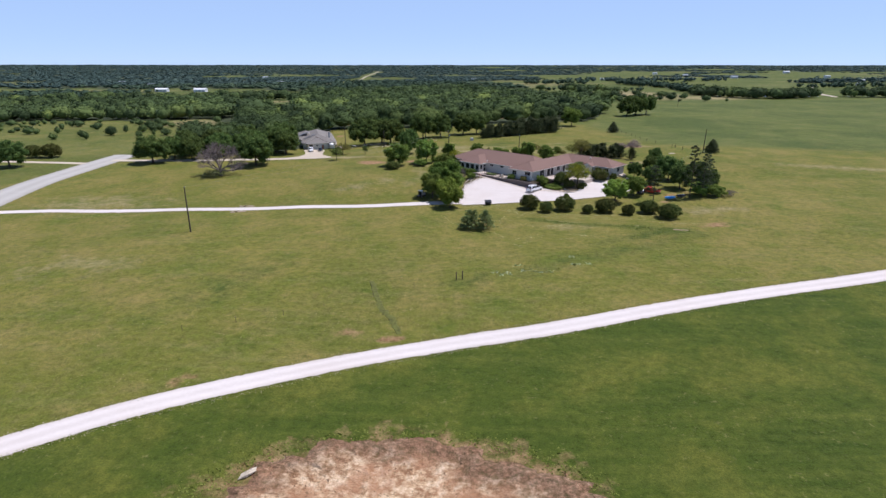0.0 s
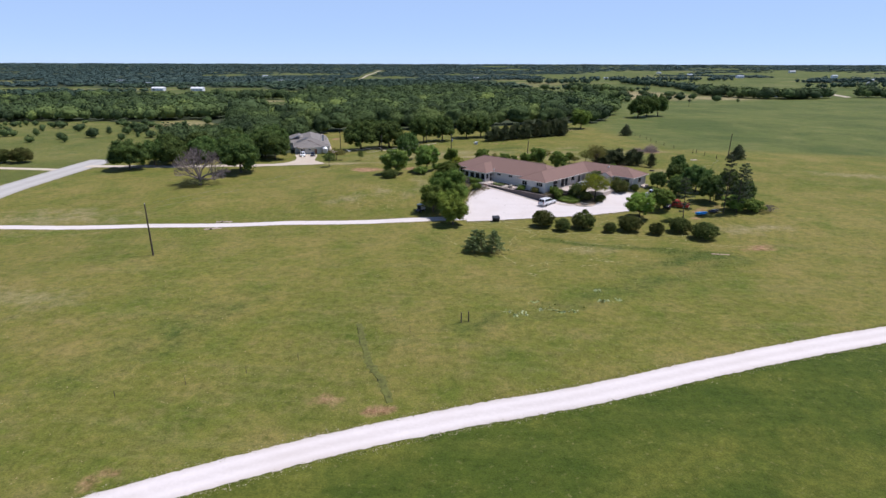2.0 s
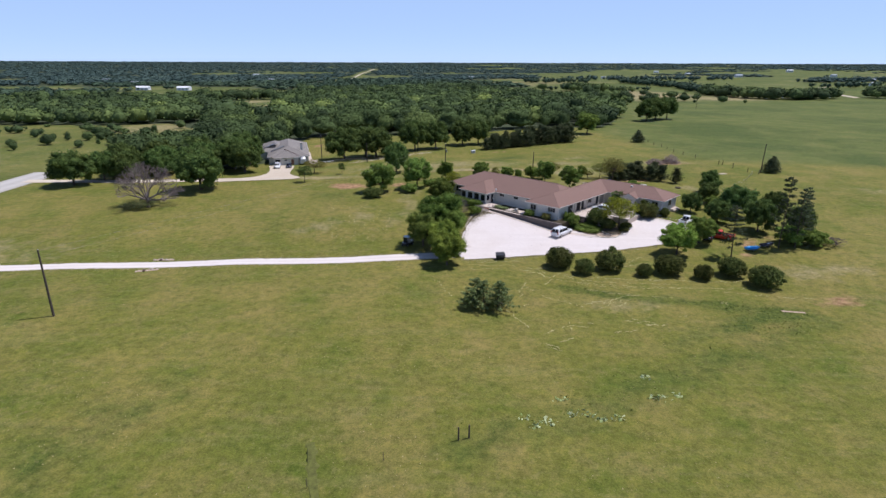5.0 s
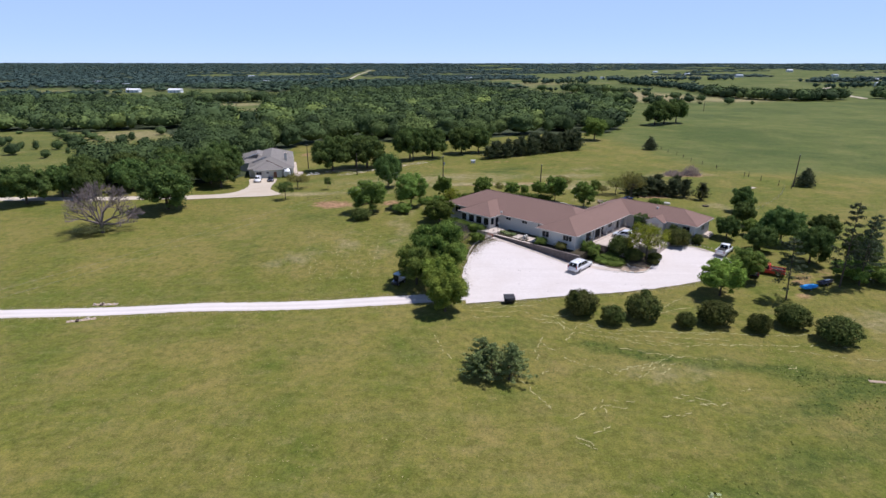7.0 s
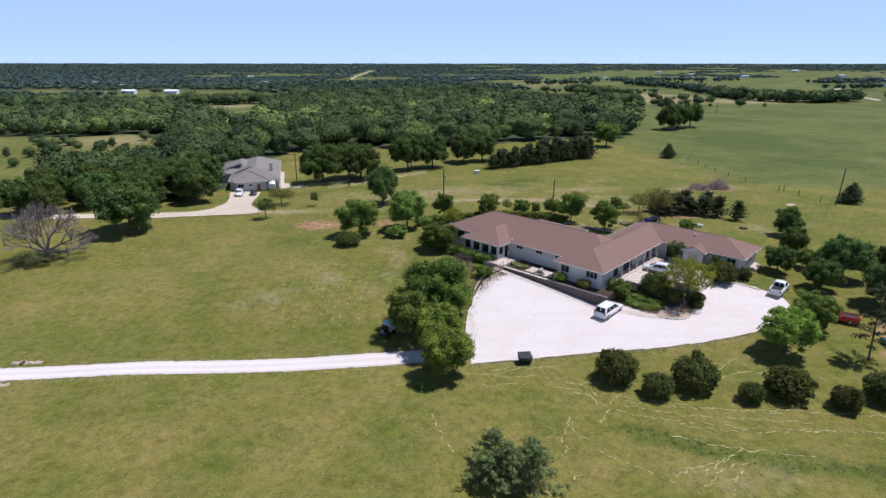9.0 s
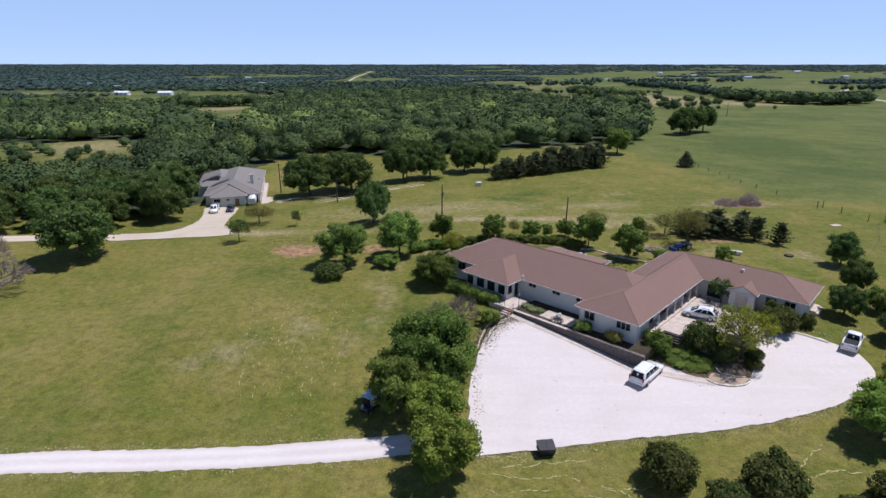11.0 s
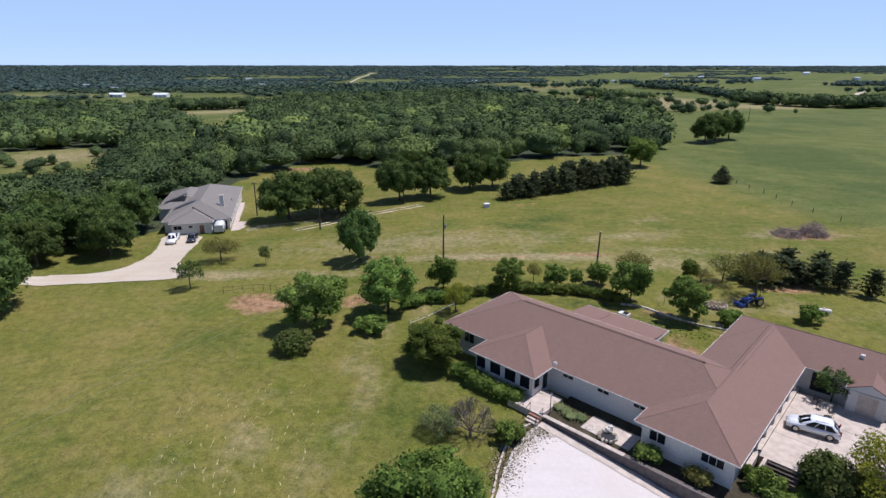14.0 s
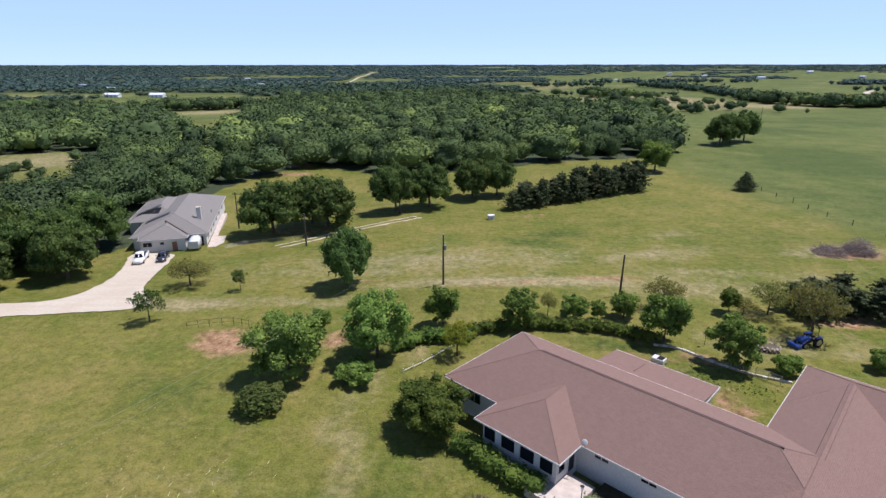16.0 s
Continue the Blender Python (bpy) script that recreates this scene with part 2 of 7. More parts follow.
def grass_material():
    """Grass in patches of green, yellow-green and straw; where the ground carries other cover, its own attributes say so."""
    m, nt, b = material("grass", 0.95, 0, 0.12)
    big = noise_tex(nt, 0.018, 5.0, 0.6)
    mid = noise_tex(nt, 0.09, 6.0, 0.62)
    fine = noise_tex(nt, 0.9, 8.0, 0.7)
    grain = noise_tex(nt, 5.0, 4.0, 0.7)
    lawn = ramp(nt, big, [(0.3, (0.096, 0.112, 0.019)), (0.5, (0.136, 0.136, 0.027)), (0.7, (0.18, 0.16, 0.042))])
    lawn = mixed(nt, maths(nt, "MULTIPLY", window_of(nt, mid, 0.5, 0.7), 0.7), lawn, (0.215, 0.172, 0.055))
    lawn = mixed(nt, maths(nt, "MULTIPLY", window_of(nt, mid, 0.48, 0.3), 0.85), lawn, (0.075, 0.108, 0.014))
    streaks = noise_tex(nt, 0.5, 5.0, 0.65, stretch=((0.12, 1.0, 1.0), -28))
    lawn = mixed(nt, maths(nt, "MULTIPLY", window_of(nt, streaks, 0.5, 0.7), 0.3), lawn, (0.2, 0.18, 0.07))
    lushc = ramp(nt, mid, [(0.3, (0.036, 0.06, 0.008)), (0.5, (0.057, 0.08, 0.011)), (0.7, (0.112, 0.118, 0.02))])

    lushc = mixed(nt, maths(nt, "MULTIPLY", window_of(nt, streaks, 0.46, 0.68), 0.6), lushc, (0.092, 0.11, 0.019))

    def attr(name):
        a = nt.nodes.new("ShaderNodeAttribute")
        a.attribute_name = name
        return a.outputs["Fac"]

    rough_edge = maths(nt, "SUBTRACT", noise_tex(nt, 0.3, 6.0, 0.65), 0.5)

    def zone(name, soft=1.1):
        return window_of(nt, maths(nt, "ADD", attr(name), maths(nt, "MULTIPLY", rough_edge, soft)), 0.3, 0.72)

    patch = noise_tex(nt, 0.28, 7.0, 0.68)
    lawn = mixed(nt, maths(nt, "MULTIPLY", window_of(nt, patch, 0.5, 0.72), 0.45), lawn, (0.225, 0.175, 0.07))
    lawn = mixed(nt, maths(nt, "MULTIPLY", window_of(nt, patch, 0.45, 0.3), 0.5), lawn, (0.082, 0.108, 0.014))
    speck = noise_tex(nt, 0.75, 5.0, 0.7)
    lawn = mixed(nt, maths(nt, "MULTIPLY", window_of(nt, speck, 0.56, 0.72), 0.4), lawn, (0.24, 0.2, 0.085))
    lawn = mixed(nt, maths(nt, "MULTIPLY", window_of(nt, speck, 0.44, 0.3), 0.4), lawn, (0.085, 0.12, 0.014))
    meadow = ramp(nt, mid, [(0.3, (0.074, 0.102, 0.023)), (0.5, (0.106, 0.125, 0.033)), (0.72, (0.155, 0.15, 0.05))])
    meadow = mixed(nt, maths(nt, "MULTIPLY", window_of(nt, big, 0.56, 0.4), 0.75), meadow, (0.056, 0.084, 0.02))
    meadow = mixed(nt, maths(nt, "MULTIPLY", window_of(nt, streaks, 0.52, 0.7), 0.25), meadow, (0.17, 0.165, 0.07))
    col = mixed(nt, zone("meadow", 0.5), lawn, meadow)
    col = mixed(nt, zone("lush", 0.6), col, lushc)
    col = mixed(nt, zone("dry"), col, ramp(nt, fine, [(0.3, (0.2, 0.175, 0.08)), (0.7, (0.3, 0.25, 0.135))]))
    col = mixed(nt, zone("wet", 1.0), col, ramp(nt, fine, [(0.3, (0.048, 0.074, 0.015)), (0.7, (0.1, 0.118, 0.024))]))
    col = mixed(nt, zone("soil", 1.5), col, ramp(nt, fine, [(0.35, (0.22, 0.115, 0.06)), (0.7, (0.38, 0.25, 0.15))]))
    # wood floor: leaf litter, darkened further to stand for shade under the crowns
    col = mixed(nt, zone("litter_shade", 0.5), col, ramp(nt, mid, [(0.35, (0.036, 0.05, 0.026)), (0.7, (0.066, 0.078, 0.042))]))
    col = mixed(nt, 0.8, col, mixed(nt, 1.0, col, ramp(nt, fine, [(0.3, (0.55, 0.6, 0.5)), (0.5, (1, 1, 1)), (0.72, (1.4, 1.32, 1.25))]), "MULTIPLY"))
    col = mixed(nt, 0.7, col, mixed(nt, 1.0, col, ramp(nt, grain, [(0.3, (0.5, 0.53, 0.45)), (0.5, (1, 1, 1)), (0.72, (1.5, 1.44, 1.36))]), "MULTIPLY"))
    weed = noise_tex(nt, 1.7, 3.0, 0.6)
    weedy = maths(nt, "MULTIPLY", window_of(nt, weed, 0.58, 0.68), window_of(nt, patch, 0.44, 0.58))
    col = mixed(nt, maths(nt, "MULTIPLY", weedy, 0.5), col, (0.055, 0.078, 0.014))
    blade = maths(nt, "MULTIPLY", window_of(nt, weed, 0.4, 0.3), window_of(nt, patch, 0.56, 0.44))
    col = mixed(nt, maths(nt, "MULTIPLY", blade, 0.35), col, (0.25, 0.225, 0.085))
    nt.links.new(col, b.inputs["Base Color"])
    bump(nt, b, fine, 0.7, 0.3)
    return m


GRASS = grass_material()

# ---- building helpers ----


def part(name, bm, mat, parent=None, label=""):
    me = bpy.data.meshes.new(name)
    bm.to_mesh(me)
    bm.free()
    me.materials.append(mat)
    ob = new(name, me)
    if parent is not None:
        ob.parent = parent
    return tagged(ob, label)


def sheet(name, verts, faces, mat, parent=None, label=""):
    """One mesh from computed vertices and faces."""
    me = bpy.data.meshes.new(name)
    me.from_pydata([tuple(v) for v in verts], [], [tuple(f) for f in faces])
    me.materials.append(mat)
    me.update()
    ob = new(name, me)
    if parent is not None:
        ob.parent = parent
    return tagged(ob, label)


def empty(name, m=None, parent=None):
    ob = new(name)
    ob.empty_display_size = 0.3
    if m is not None:
        ob.matrix_basis = m
    if parent is not None:
        ob.parent = parent
    return ob


def box(bm, x0, x1, y0, y1, z0, z1, bevel=0.0):
    m = Matrix.Translation(((x0 + x1) / 2, (y0 + y1) / 2, (z0 + z1) / 2)) @ Matrix.Diagonal((x1 - x0, y1 - y0, z1 - z0, 1))
    made = bmesh.ops.create_cube(bm, size=1.0, matrix=m)
    if bevel:
        es = {e for v in made["verts"] for e in v.link_edges}
        bmesh.ops.bevel(bm, geom=list(es), offset=bevel, segments=2, affect="EDGES", profile=0.6)
    return bm


def boxed(x0, x1, y0, y1, z0, z1, bevel=0.0):
    return box(bmesh.new(), x0, x1, y0, y1, z0, z1, bevel)


def tube(bm, a, b, r0, r1, n=8):
    a, b = Vector(a), Vector(b)
    d = b - a
    m = Matrix.Translation((a + b) / 2) @ d.to_track_quat("Z", "Y").to_matrix().to_4x4()
    bmesh.ops.create_cone(bm, cap_ends=True, segments=n, radius1=r0, radius2=r1, depth=d.length, matrix=m)
    return bm


def tubed(a, b, r0, r1, n=8):
    return tube(bmesh.new(), a, b, r0, r1, n)


# ---- land ----
HILLS = [(10, -9, -1.6), (23, 3, -0.5), (18.5, 13, 1.0), (9, 21, 1.7), (30, 30, 1.9), (48, 26, 1.7), (36, 16, 1.2),
         (3, -66, -1.7), (25, -51, -1.3), (-5, -82, -3.0), (-59, -38, -1.4), (-57, -14, -2.4), (-30, -11.5, -1.8), (-90, -17, -2.4), (-110, -20, -2.3), (43, -17, -1.4), (21, -14, -1.45), (31, -15.5, -1.45), (54, -22, -1.2), (6, -34, -1.9), (38, -4, -0.4), (62, -12, -0.3), (78, -4, 0.6), (97, 68, 1.6),
         (-80, 27, -1.0), (-118, 50, -1.8), (-45, 57, -0.4), (-60, 84, -1.6), (-36, 65, 0.2), (10, 62, 1.6), (10, 122, 0.0),
         (50, 134, 0.6), (112, 243, 0.5), (-60, 130, -2.5), (0, -160, -3.0), (90, -110, -2.5), (-90, -110, -2.5), (-20, 20, 0.6)]


def smooth(a, b, v):
    v = min(1.0, max(0.0, (v - a) / (b - a)))
    return v * v * (3 - 2 * v)


def ground_z(x, y):
    top, low = 0.0, 0.0
    for hx, hy, hz in HILLS:
        w = 1.0 / ((x - hx) ** 2 + (y - hy) ** 2 + 200.0) ** 2
        top, low = top + w * hz, low + w
    near = top / low
    d = math.hypot(x, y - 40)
    side = x / (d + 1.0)
    far = -9.0 + 7.0 * side + 1.2 * math.sin(x * 0.011 + 1.0) * math.cos(y * 0.009)
    k = smooth(230, 620, d)
    return near * (1 - k) + far * k + 17.0 * smooth(1300, 4600, d)


def catmull(points, step):
    """A smooth line through the points, in steps of about that many metres."""
    out = []
    p = [Vector(q) for q in points]
    p = [p[0] * 2 - p[1], *p, p[-1] * 2 - p[-2]]
    for i in range(1, len(p) - 2):
        n = max(2, int((p[i + 1] - p[i]).length / step))
        for j in range(n):
            t = j / n
            out.append(0.5 * (2 * p[i] + (p[i + 1] - p[i - 1]) * t + (2 * p[i - 1] - 5 * p[i] + 4 * p[i + 1] - p[i + 2]) * t * t
                              + (3 * p[i] - p[i - 1] - 3 * p[i + 1] + p[i + 2]) * t ** 3))
    out.append(p[-2])
    return out


def line_side(points, x, y):
    """Signed distance from a polyline; positive on its left."""
    best = (1e9, 0)
    for (ax, ay), (bx, by) in zip(points, points[1:]):
        dx, dy = bx - ax, by - ay
        t = min(1, max(0, ((x - ax) * dx + (y - ay) * dy) / (dx * dx + dy * dy)))
        d = math.hypot(x - ax - t * dx, y - ay - t * dy)
        if d < best[0]:
            best = (d, 1 if dx * (y - ay) - dy * (x - ax) > 0 else -1)
    return best[0] * best[1]


NEAR_ROAD = [(-130, -175), (-80, -139), (-44.3, -111.5), (-31.2, -102.1), (-13, -92.2), (2.1, -86.2), (19, -81.3), (49, -70.3), (81, -59.7), (130, -42), (260, 10)]
DRIVE = [(-123, -20.5), (-108, -17.8), (-92, -17), (-70, -14.6), (-57, -13.3), (-44, -12.1), (-29, -11.3), (-10, -9.8), (4, -7)]
COUNTY_ROAD = [(-112, -75), (-127, -25), (-134.6, 8), (-137.4, 38), (-138.6, 58), (-139, 72)]
NEIGHBOUR_DRIVE = [(-137, 58), (-115, 59), (-92, 59.2), (-78, 59.0), (-70, 60.0), (-62, 62.5), (-60.4, 70), (-62, 82)]


WOOD_EDGE = [(-70, 96), (-77, 82), (-92, 76), (-120, 78), (-124, 112), (-114, 140), (-138, 188), (-172, 219), (-200, 207), (-260, 216), (-420, 260), (-900, 380), (-1500, 700), (-700, 640), (-520, 620), (-420, 610),
             (-330, 560), (-215, 390), (-108, 212), (-146, 330), (-206, 520), (-228, 655), (-262, 860), (-250, 1050), (-60, 960), (-17, 894), (37, 708), (71, 615), (101, 528), (116, 460), (125, 395), (112, 300), (94, 236), (80, 205),
             (37, 195), (15, 182), (-22, 166), (-36, 178), (-58, 192), (-74, 170), (-80, 128)]


def inside(poly, x, y):
    hit = False
    for (ax, ay), (bx, by) in zip(poly, poly[1:] + poly[:1]):
        if (ay > y) != (by > y) and x < (bx - ax) * (y - ay) / (by - ay) + ax:
            hit = not hit
    return hit


FAR_ROAD = [(-215, 540), (-216, 585), (-232, 690), (-262, 860), (-268, 1210), (-330, 1800), (-385, 2400)]


def far_wood(px, py):
    """True where the distant plain is wooded."""
    n = noise.noise((px * 0.0022, py * 0.0042, 7.0)) + 0.5 * noise.noise((px * 0.007, py * 0.011, 2.0))
    left = smooth(260, -260, px - 0.02 * py)
    want = 0.06 + 0.3 * smooth(60, 300, px - 0.05 * py) * smooth(2300, 1700, py) - 0.3 * left - 0.3 * smooth(1600, 2800, py)
    if n < want or (px > 105 and py < 1060 and px < 900) or (-500 < px < -215 and 480 < py < 800):
        return False
    return not (py < 2500 and abs(line_side(FAR_ROAD, px, py)) < 22)


def ellipse(x, y, cx, cy, rx, ry, turn=0.0):
    c, s = math.cos(radians(turn)), math.sin(radians(turn))
    dx, dy = x - cx, y - cy
    u, v = (dx * c + dy * s) / rx, (-dx * s + dy * c) / ry
    return max(0.0, 1.25 - math.hypot(u, v)) if math.hypot(u, v) < 1.25 else 0.0


SAND_LINE = [(-1.3, 65.4), (6.2, 67.4), (14.5, 70), (24.2, 71.3), (31, 71)]
WORN_PATH = [(-5, 47), (-8.2, 43), (-10.2, 39.5), (-11.4, 33), (-10.8, 26.3), (-10.9, 19), (-12.1, 13), (-13.2, 8)]
DITCH = [(54.1, -35.2), (46.8, -39.8), (39.6, -44.0), (28.6, -49.5), (22.4, -53.5), (17.0, -57.2), (9.0, -60.5), (2.4, -63.5)]
SWALE = [(19.6, -23.0), (27.5, -26.4), (39.2, -29.0), (46.8, -30.6), (55.5, -32.3)]


def cover(x, y):
    """How lush, dry, wet and bare the ground is."""
    lush, dry, wet, soil, litter_shade, meadow = (0.0,) * 6
    if y < -20 and abs(x) < 260:
        lush = smooth(0.5, -2.5, line_side(NEAR_ROAD, x, y))
    if x > 40 and y > 60:
        meadow = 0.75 * smooth(-16, 16, (x - 68) * 0.95 - (178 - y) * 0.17) * smooth(470, 400, y) * smooth(84, 108, y + 0.1 * x)
    wet = max(ellipse(x, y, 13.5, 93, 12, 5.5, -18) * 0.75, ellipse(x, y, 19, 47.6, 8, 2.2, -8) * 0.8, ellipse(x, y, 28, 40.5, 6, 2.2, -41) * 0.6, 0.7 * smooth(3.2, 0.4, abs(line_side(SWALE, x, y))), 0.5 * smooth(6.5, 0.6, abs(line_side(DITCH, x, y) - 1.5)), ellipse(x, y, 36, -40, 12, 4, 35) * 0.5, ellipse(x, y, 50, -34, 9, 3.6, 8) * 0.75, ellipse(x, y, 43, -37, 8, 5, 35) * 0.6, ellipse(x, y, 11, -22, 5, 9, 20) * 0.4,
              ellipse(x, y, -38, -66, 30, 9, 60) * 0.5, ellipse(x, y, 20, 100, 10, 5, 10) * 0.8, ellipse(x, y, 18, 38, 9, 4, -41), ellipse(x, y, -34, 36, 12, 8, -30) * 0.5, ellipse(x, y, -6, 18, 6, 8, 0) * 0.5, ellipse(x, y, -40, 10, 9, 14, 30) * 0.42)
    soil = max(ellipse(x, y, 54, 56, 8, 3) * 0.75, ellipse(x, y, 29, 45, 5, 2.5, -40) * 0.6, ellipse(x, y, 48, 292, 13, 7) * 0.8, ellipse(x, y, 84, 372, 16, 9) * 0.8, ellipse(x, y, -30, 340, 20, 8) * 0.6, 0.62 * smooth(1.3, 0.2, abs(line_side(SAND_LINE, x, y))), ellipse(x, y, -15, 71, 4, 2) * 0.55, ellipse(x, y, -31.5, 48.8, 7.5, 4.6, -10) * 0.95, ellipse(x, y, -1.7, -119.4, 20.5, 13.0) * 1.2, 0.22 * smooth(2.4, 0.3, abs(line_side(WORN_PATH, x, y))), ellipse(x, y, 29.5, 32.8, 2.6, 2.2, 40) * 0.8, ellipse(x, y, 22, 44, 6, 1.6, -30) * 0.55, ellipse(x, y, -16, 49, 5, 4, 0) * 0.7, ellipse(x, y, -13.5, -83.5, 2.6, 1.4) * 0.8, ellipse(x, y, -7, -84.5, 2.2, 1.6) * 0.8,
               ellipse(x, y, -31.4, -97.4, 1.8, 2.4) * 0.8, ellipse(x, y, -5, -79.6, 1.0, 0.8) * 0.9, ellipse(x, y, 74, 86, 9, 3.6) * 0.9, ellipse(x, y, 63, -28, 7, 2.2, 8) * 0.7,
               ellipse(x, y, 18, 116, 9, 2.5, 10) * 0.45, ellipse(x, y, -60, 176, 11, 4, 10) * 0.75, ellipse(x, y, -64, 144, 4, 7, 0) * 0.65, ellipse(x, y, 58, 50, 14, 5, -10) * 0.22,
               ellipse(x, y, -36, 104, 14, 5, -10) * 0.5, ellipse(x, y, -5, 205, 20, 8) * 0.8, ellipse(x, y, 28, 225, 8, 6) * 0.8, ellipse(x, y, 28, 28, 6, 6) * 0.2, ellipse(x, y, 28.8, 35.4, 3.4, 2.2, 40) * 0.7, ellipse(x, y, -28, 250, 13, 11) * 1.1, ellipse(x, y, 30, 311, 14, 11) * 1.1, ellipse(x, y, 14, 322, 9, 9) * 1.1, ellipse(x, y, -66, 222, 11, 10) * 1.1, ellipse(x, y, -63, 192, 9, 5) * 0.9, ellipse(x, y, 61, -1, 4, 2.4, 20) * 0.6, ellipse(x, y, 58, -7, 3.5, 1.8) * 0.5, ellipse(x, y, 66, 2, 5, 3) * 0.55)
    dry = max(ellipse(x, y, -6, 80, 62, 15, 6) * 0.5, ellipse(x, y, -44, 61, 14, 3.5) * 0.75, ellipse(x, y, 60, 74, 20, 8) * 0.4, ellipse(x, y, -12, 30, 4, 12, 30) * 0.5, ellipse(x, y, -98, -10, 34, 20) * 0.45, ellipse(x, y, -70, -60, 24, 12, 20) * 0.4, ellipse(x, y, 73, 87, 16, 6) * 0.7, ellipse(x, y, 0, 82, 24, 12, 10) * 0.5, ellipse(x, y, 38, 75, 22, 6, 5) * 0.5, ellipse(x, y, -20, 62, 14, 4, 0) * 0.5, ellipse(x, y, -48, 62, 9, 3, 0) * 0.6, ellipse(x, y, 46, 100, 20, 8, 20) * 0.4, ellipse(x, y, 36, 50, 9, 5, 0) * 0.55, ellipse(x, y, 10, 69, 34, 3.0, 2) * 0.95, ellipse(x, y, -35, 62, 26, 3, 3) * 0.6, ellipse(x, y, 35, 85, 26, 8, 20) * 0.5, 0.4 * smooth(4.5, 0.5, abs(line_side(WORN_PATH, x, y))), ellipse(x, y, -21, 14, 7, 14, 20) * 0.42,
              ellipse(x, y, -30, 8, 14, 6, 30) * 0.45, ellipse(x, y, 30, -30, 14, 5, 10) * 0.45, ellipse(x, y, 66, -16, 22, 7, 5) * 0.45, ellipse(x, y, 140, 40, 60, 7, -12) * 0.5,
              ellipse(x, y, 52, 165, 22, 6, 15) * 0.5, ellipse(x, y, 215, 640, 110, 170) * 0.95, ellipse(x, y, 300, 560, 60, 70) * 0.8, ellipse(x, y, -165, 400, 26, 60, 25) * 0.7, ellipse(x, y, -250, 530, 60, 60) * 0.75, ellipse(x, y, -330, 690, 160, 50) * 0.75, ellipse(x, y, -170, 195, 45, 40) * 0.6, 0.5 * smooth(0.1, 0.35, noise.noise((x * 0.004, y * 0.008, 12.0))) * smooth(480, 620, y), ellipse(x, y, 50, 47, 15, 7) * 0.4, ellipse(x, y, 66, 46, 9, 6) * 0.5, ellipse(x, y, 38, 67, 26, 8, 4) * 0.55, ellipse(x, y, 40, 48, 12, 7) * 0.5)
    if x < -118:
        dry = max(dry, 0.25 * smooth(-118, -150, x))
        meadow = 0.55 * smooth(-118, -140, x)
    # ground beneath woods gets the litter colour with tree shade painted in
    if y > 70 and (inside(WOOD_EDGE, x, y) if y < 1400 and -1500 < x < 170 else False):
        litter_shade = 1.0 - smooth(0.2, 0.6, soil)
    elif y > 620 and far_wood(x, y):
        litter_shade = 1.0
    if y > 330 or math.hypot(x, y) > 480:
        meadow = max(meadow, 0.75 * max(smooth(330, 420, y), smooth(480, 600, math.hypot(x, y))))
    return lush, dry, wet, soil, litter_shade, meadow


def axis(fine, reach, step):
    a, v, s = [], fine[0], step
    while v < fine[1]:
        a.append(v)
        v += step
    out, s = [], step
    while v < reach[1]:
        out.append(v)
        s *= 1.07
        v += s
    out.append(reach[1])
    low, s, v = [], step, fine[0]
    while v - s * 1.07 > reach[0]:
        s *= 1.07
        v -= s
        low.append(v)
    low.append(reach[0])
    return low[::-1] + a + out


GX = axis((-150, 150), (-4700, 4700), 2.0)
GY = axis((-175, 255), (-1500, 4760), 2.0)
gv, gf, ga = [], [], {"lush": [], "dry": [], "wet": [], "soil": [], "litter_shade": [], "meadow": []}
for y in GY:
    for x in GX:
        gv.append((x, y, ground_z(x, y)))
        for k, v in zip(("lush", "dry", "wet", "soil", "litter_shade", "meadow"), cover(x, y)):
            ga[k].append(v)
nx = len(GX)
for j in range(len(GY) - 1):
    for i in range(nx - 1):
        a = j * nx + i
        gf.append((a, a + 1, a + nx + 1, a + nx))
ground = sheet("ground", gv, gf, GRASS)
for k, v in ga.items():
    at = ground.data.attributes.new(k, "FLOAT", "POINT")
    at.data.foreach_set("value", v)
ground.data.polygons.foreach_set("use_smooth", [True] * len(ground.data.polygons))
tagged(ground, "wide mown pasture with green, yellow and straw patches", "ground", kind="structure")


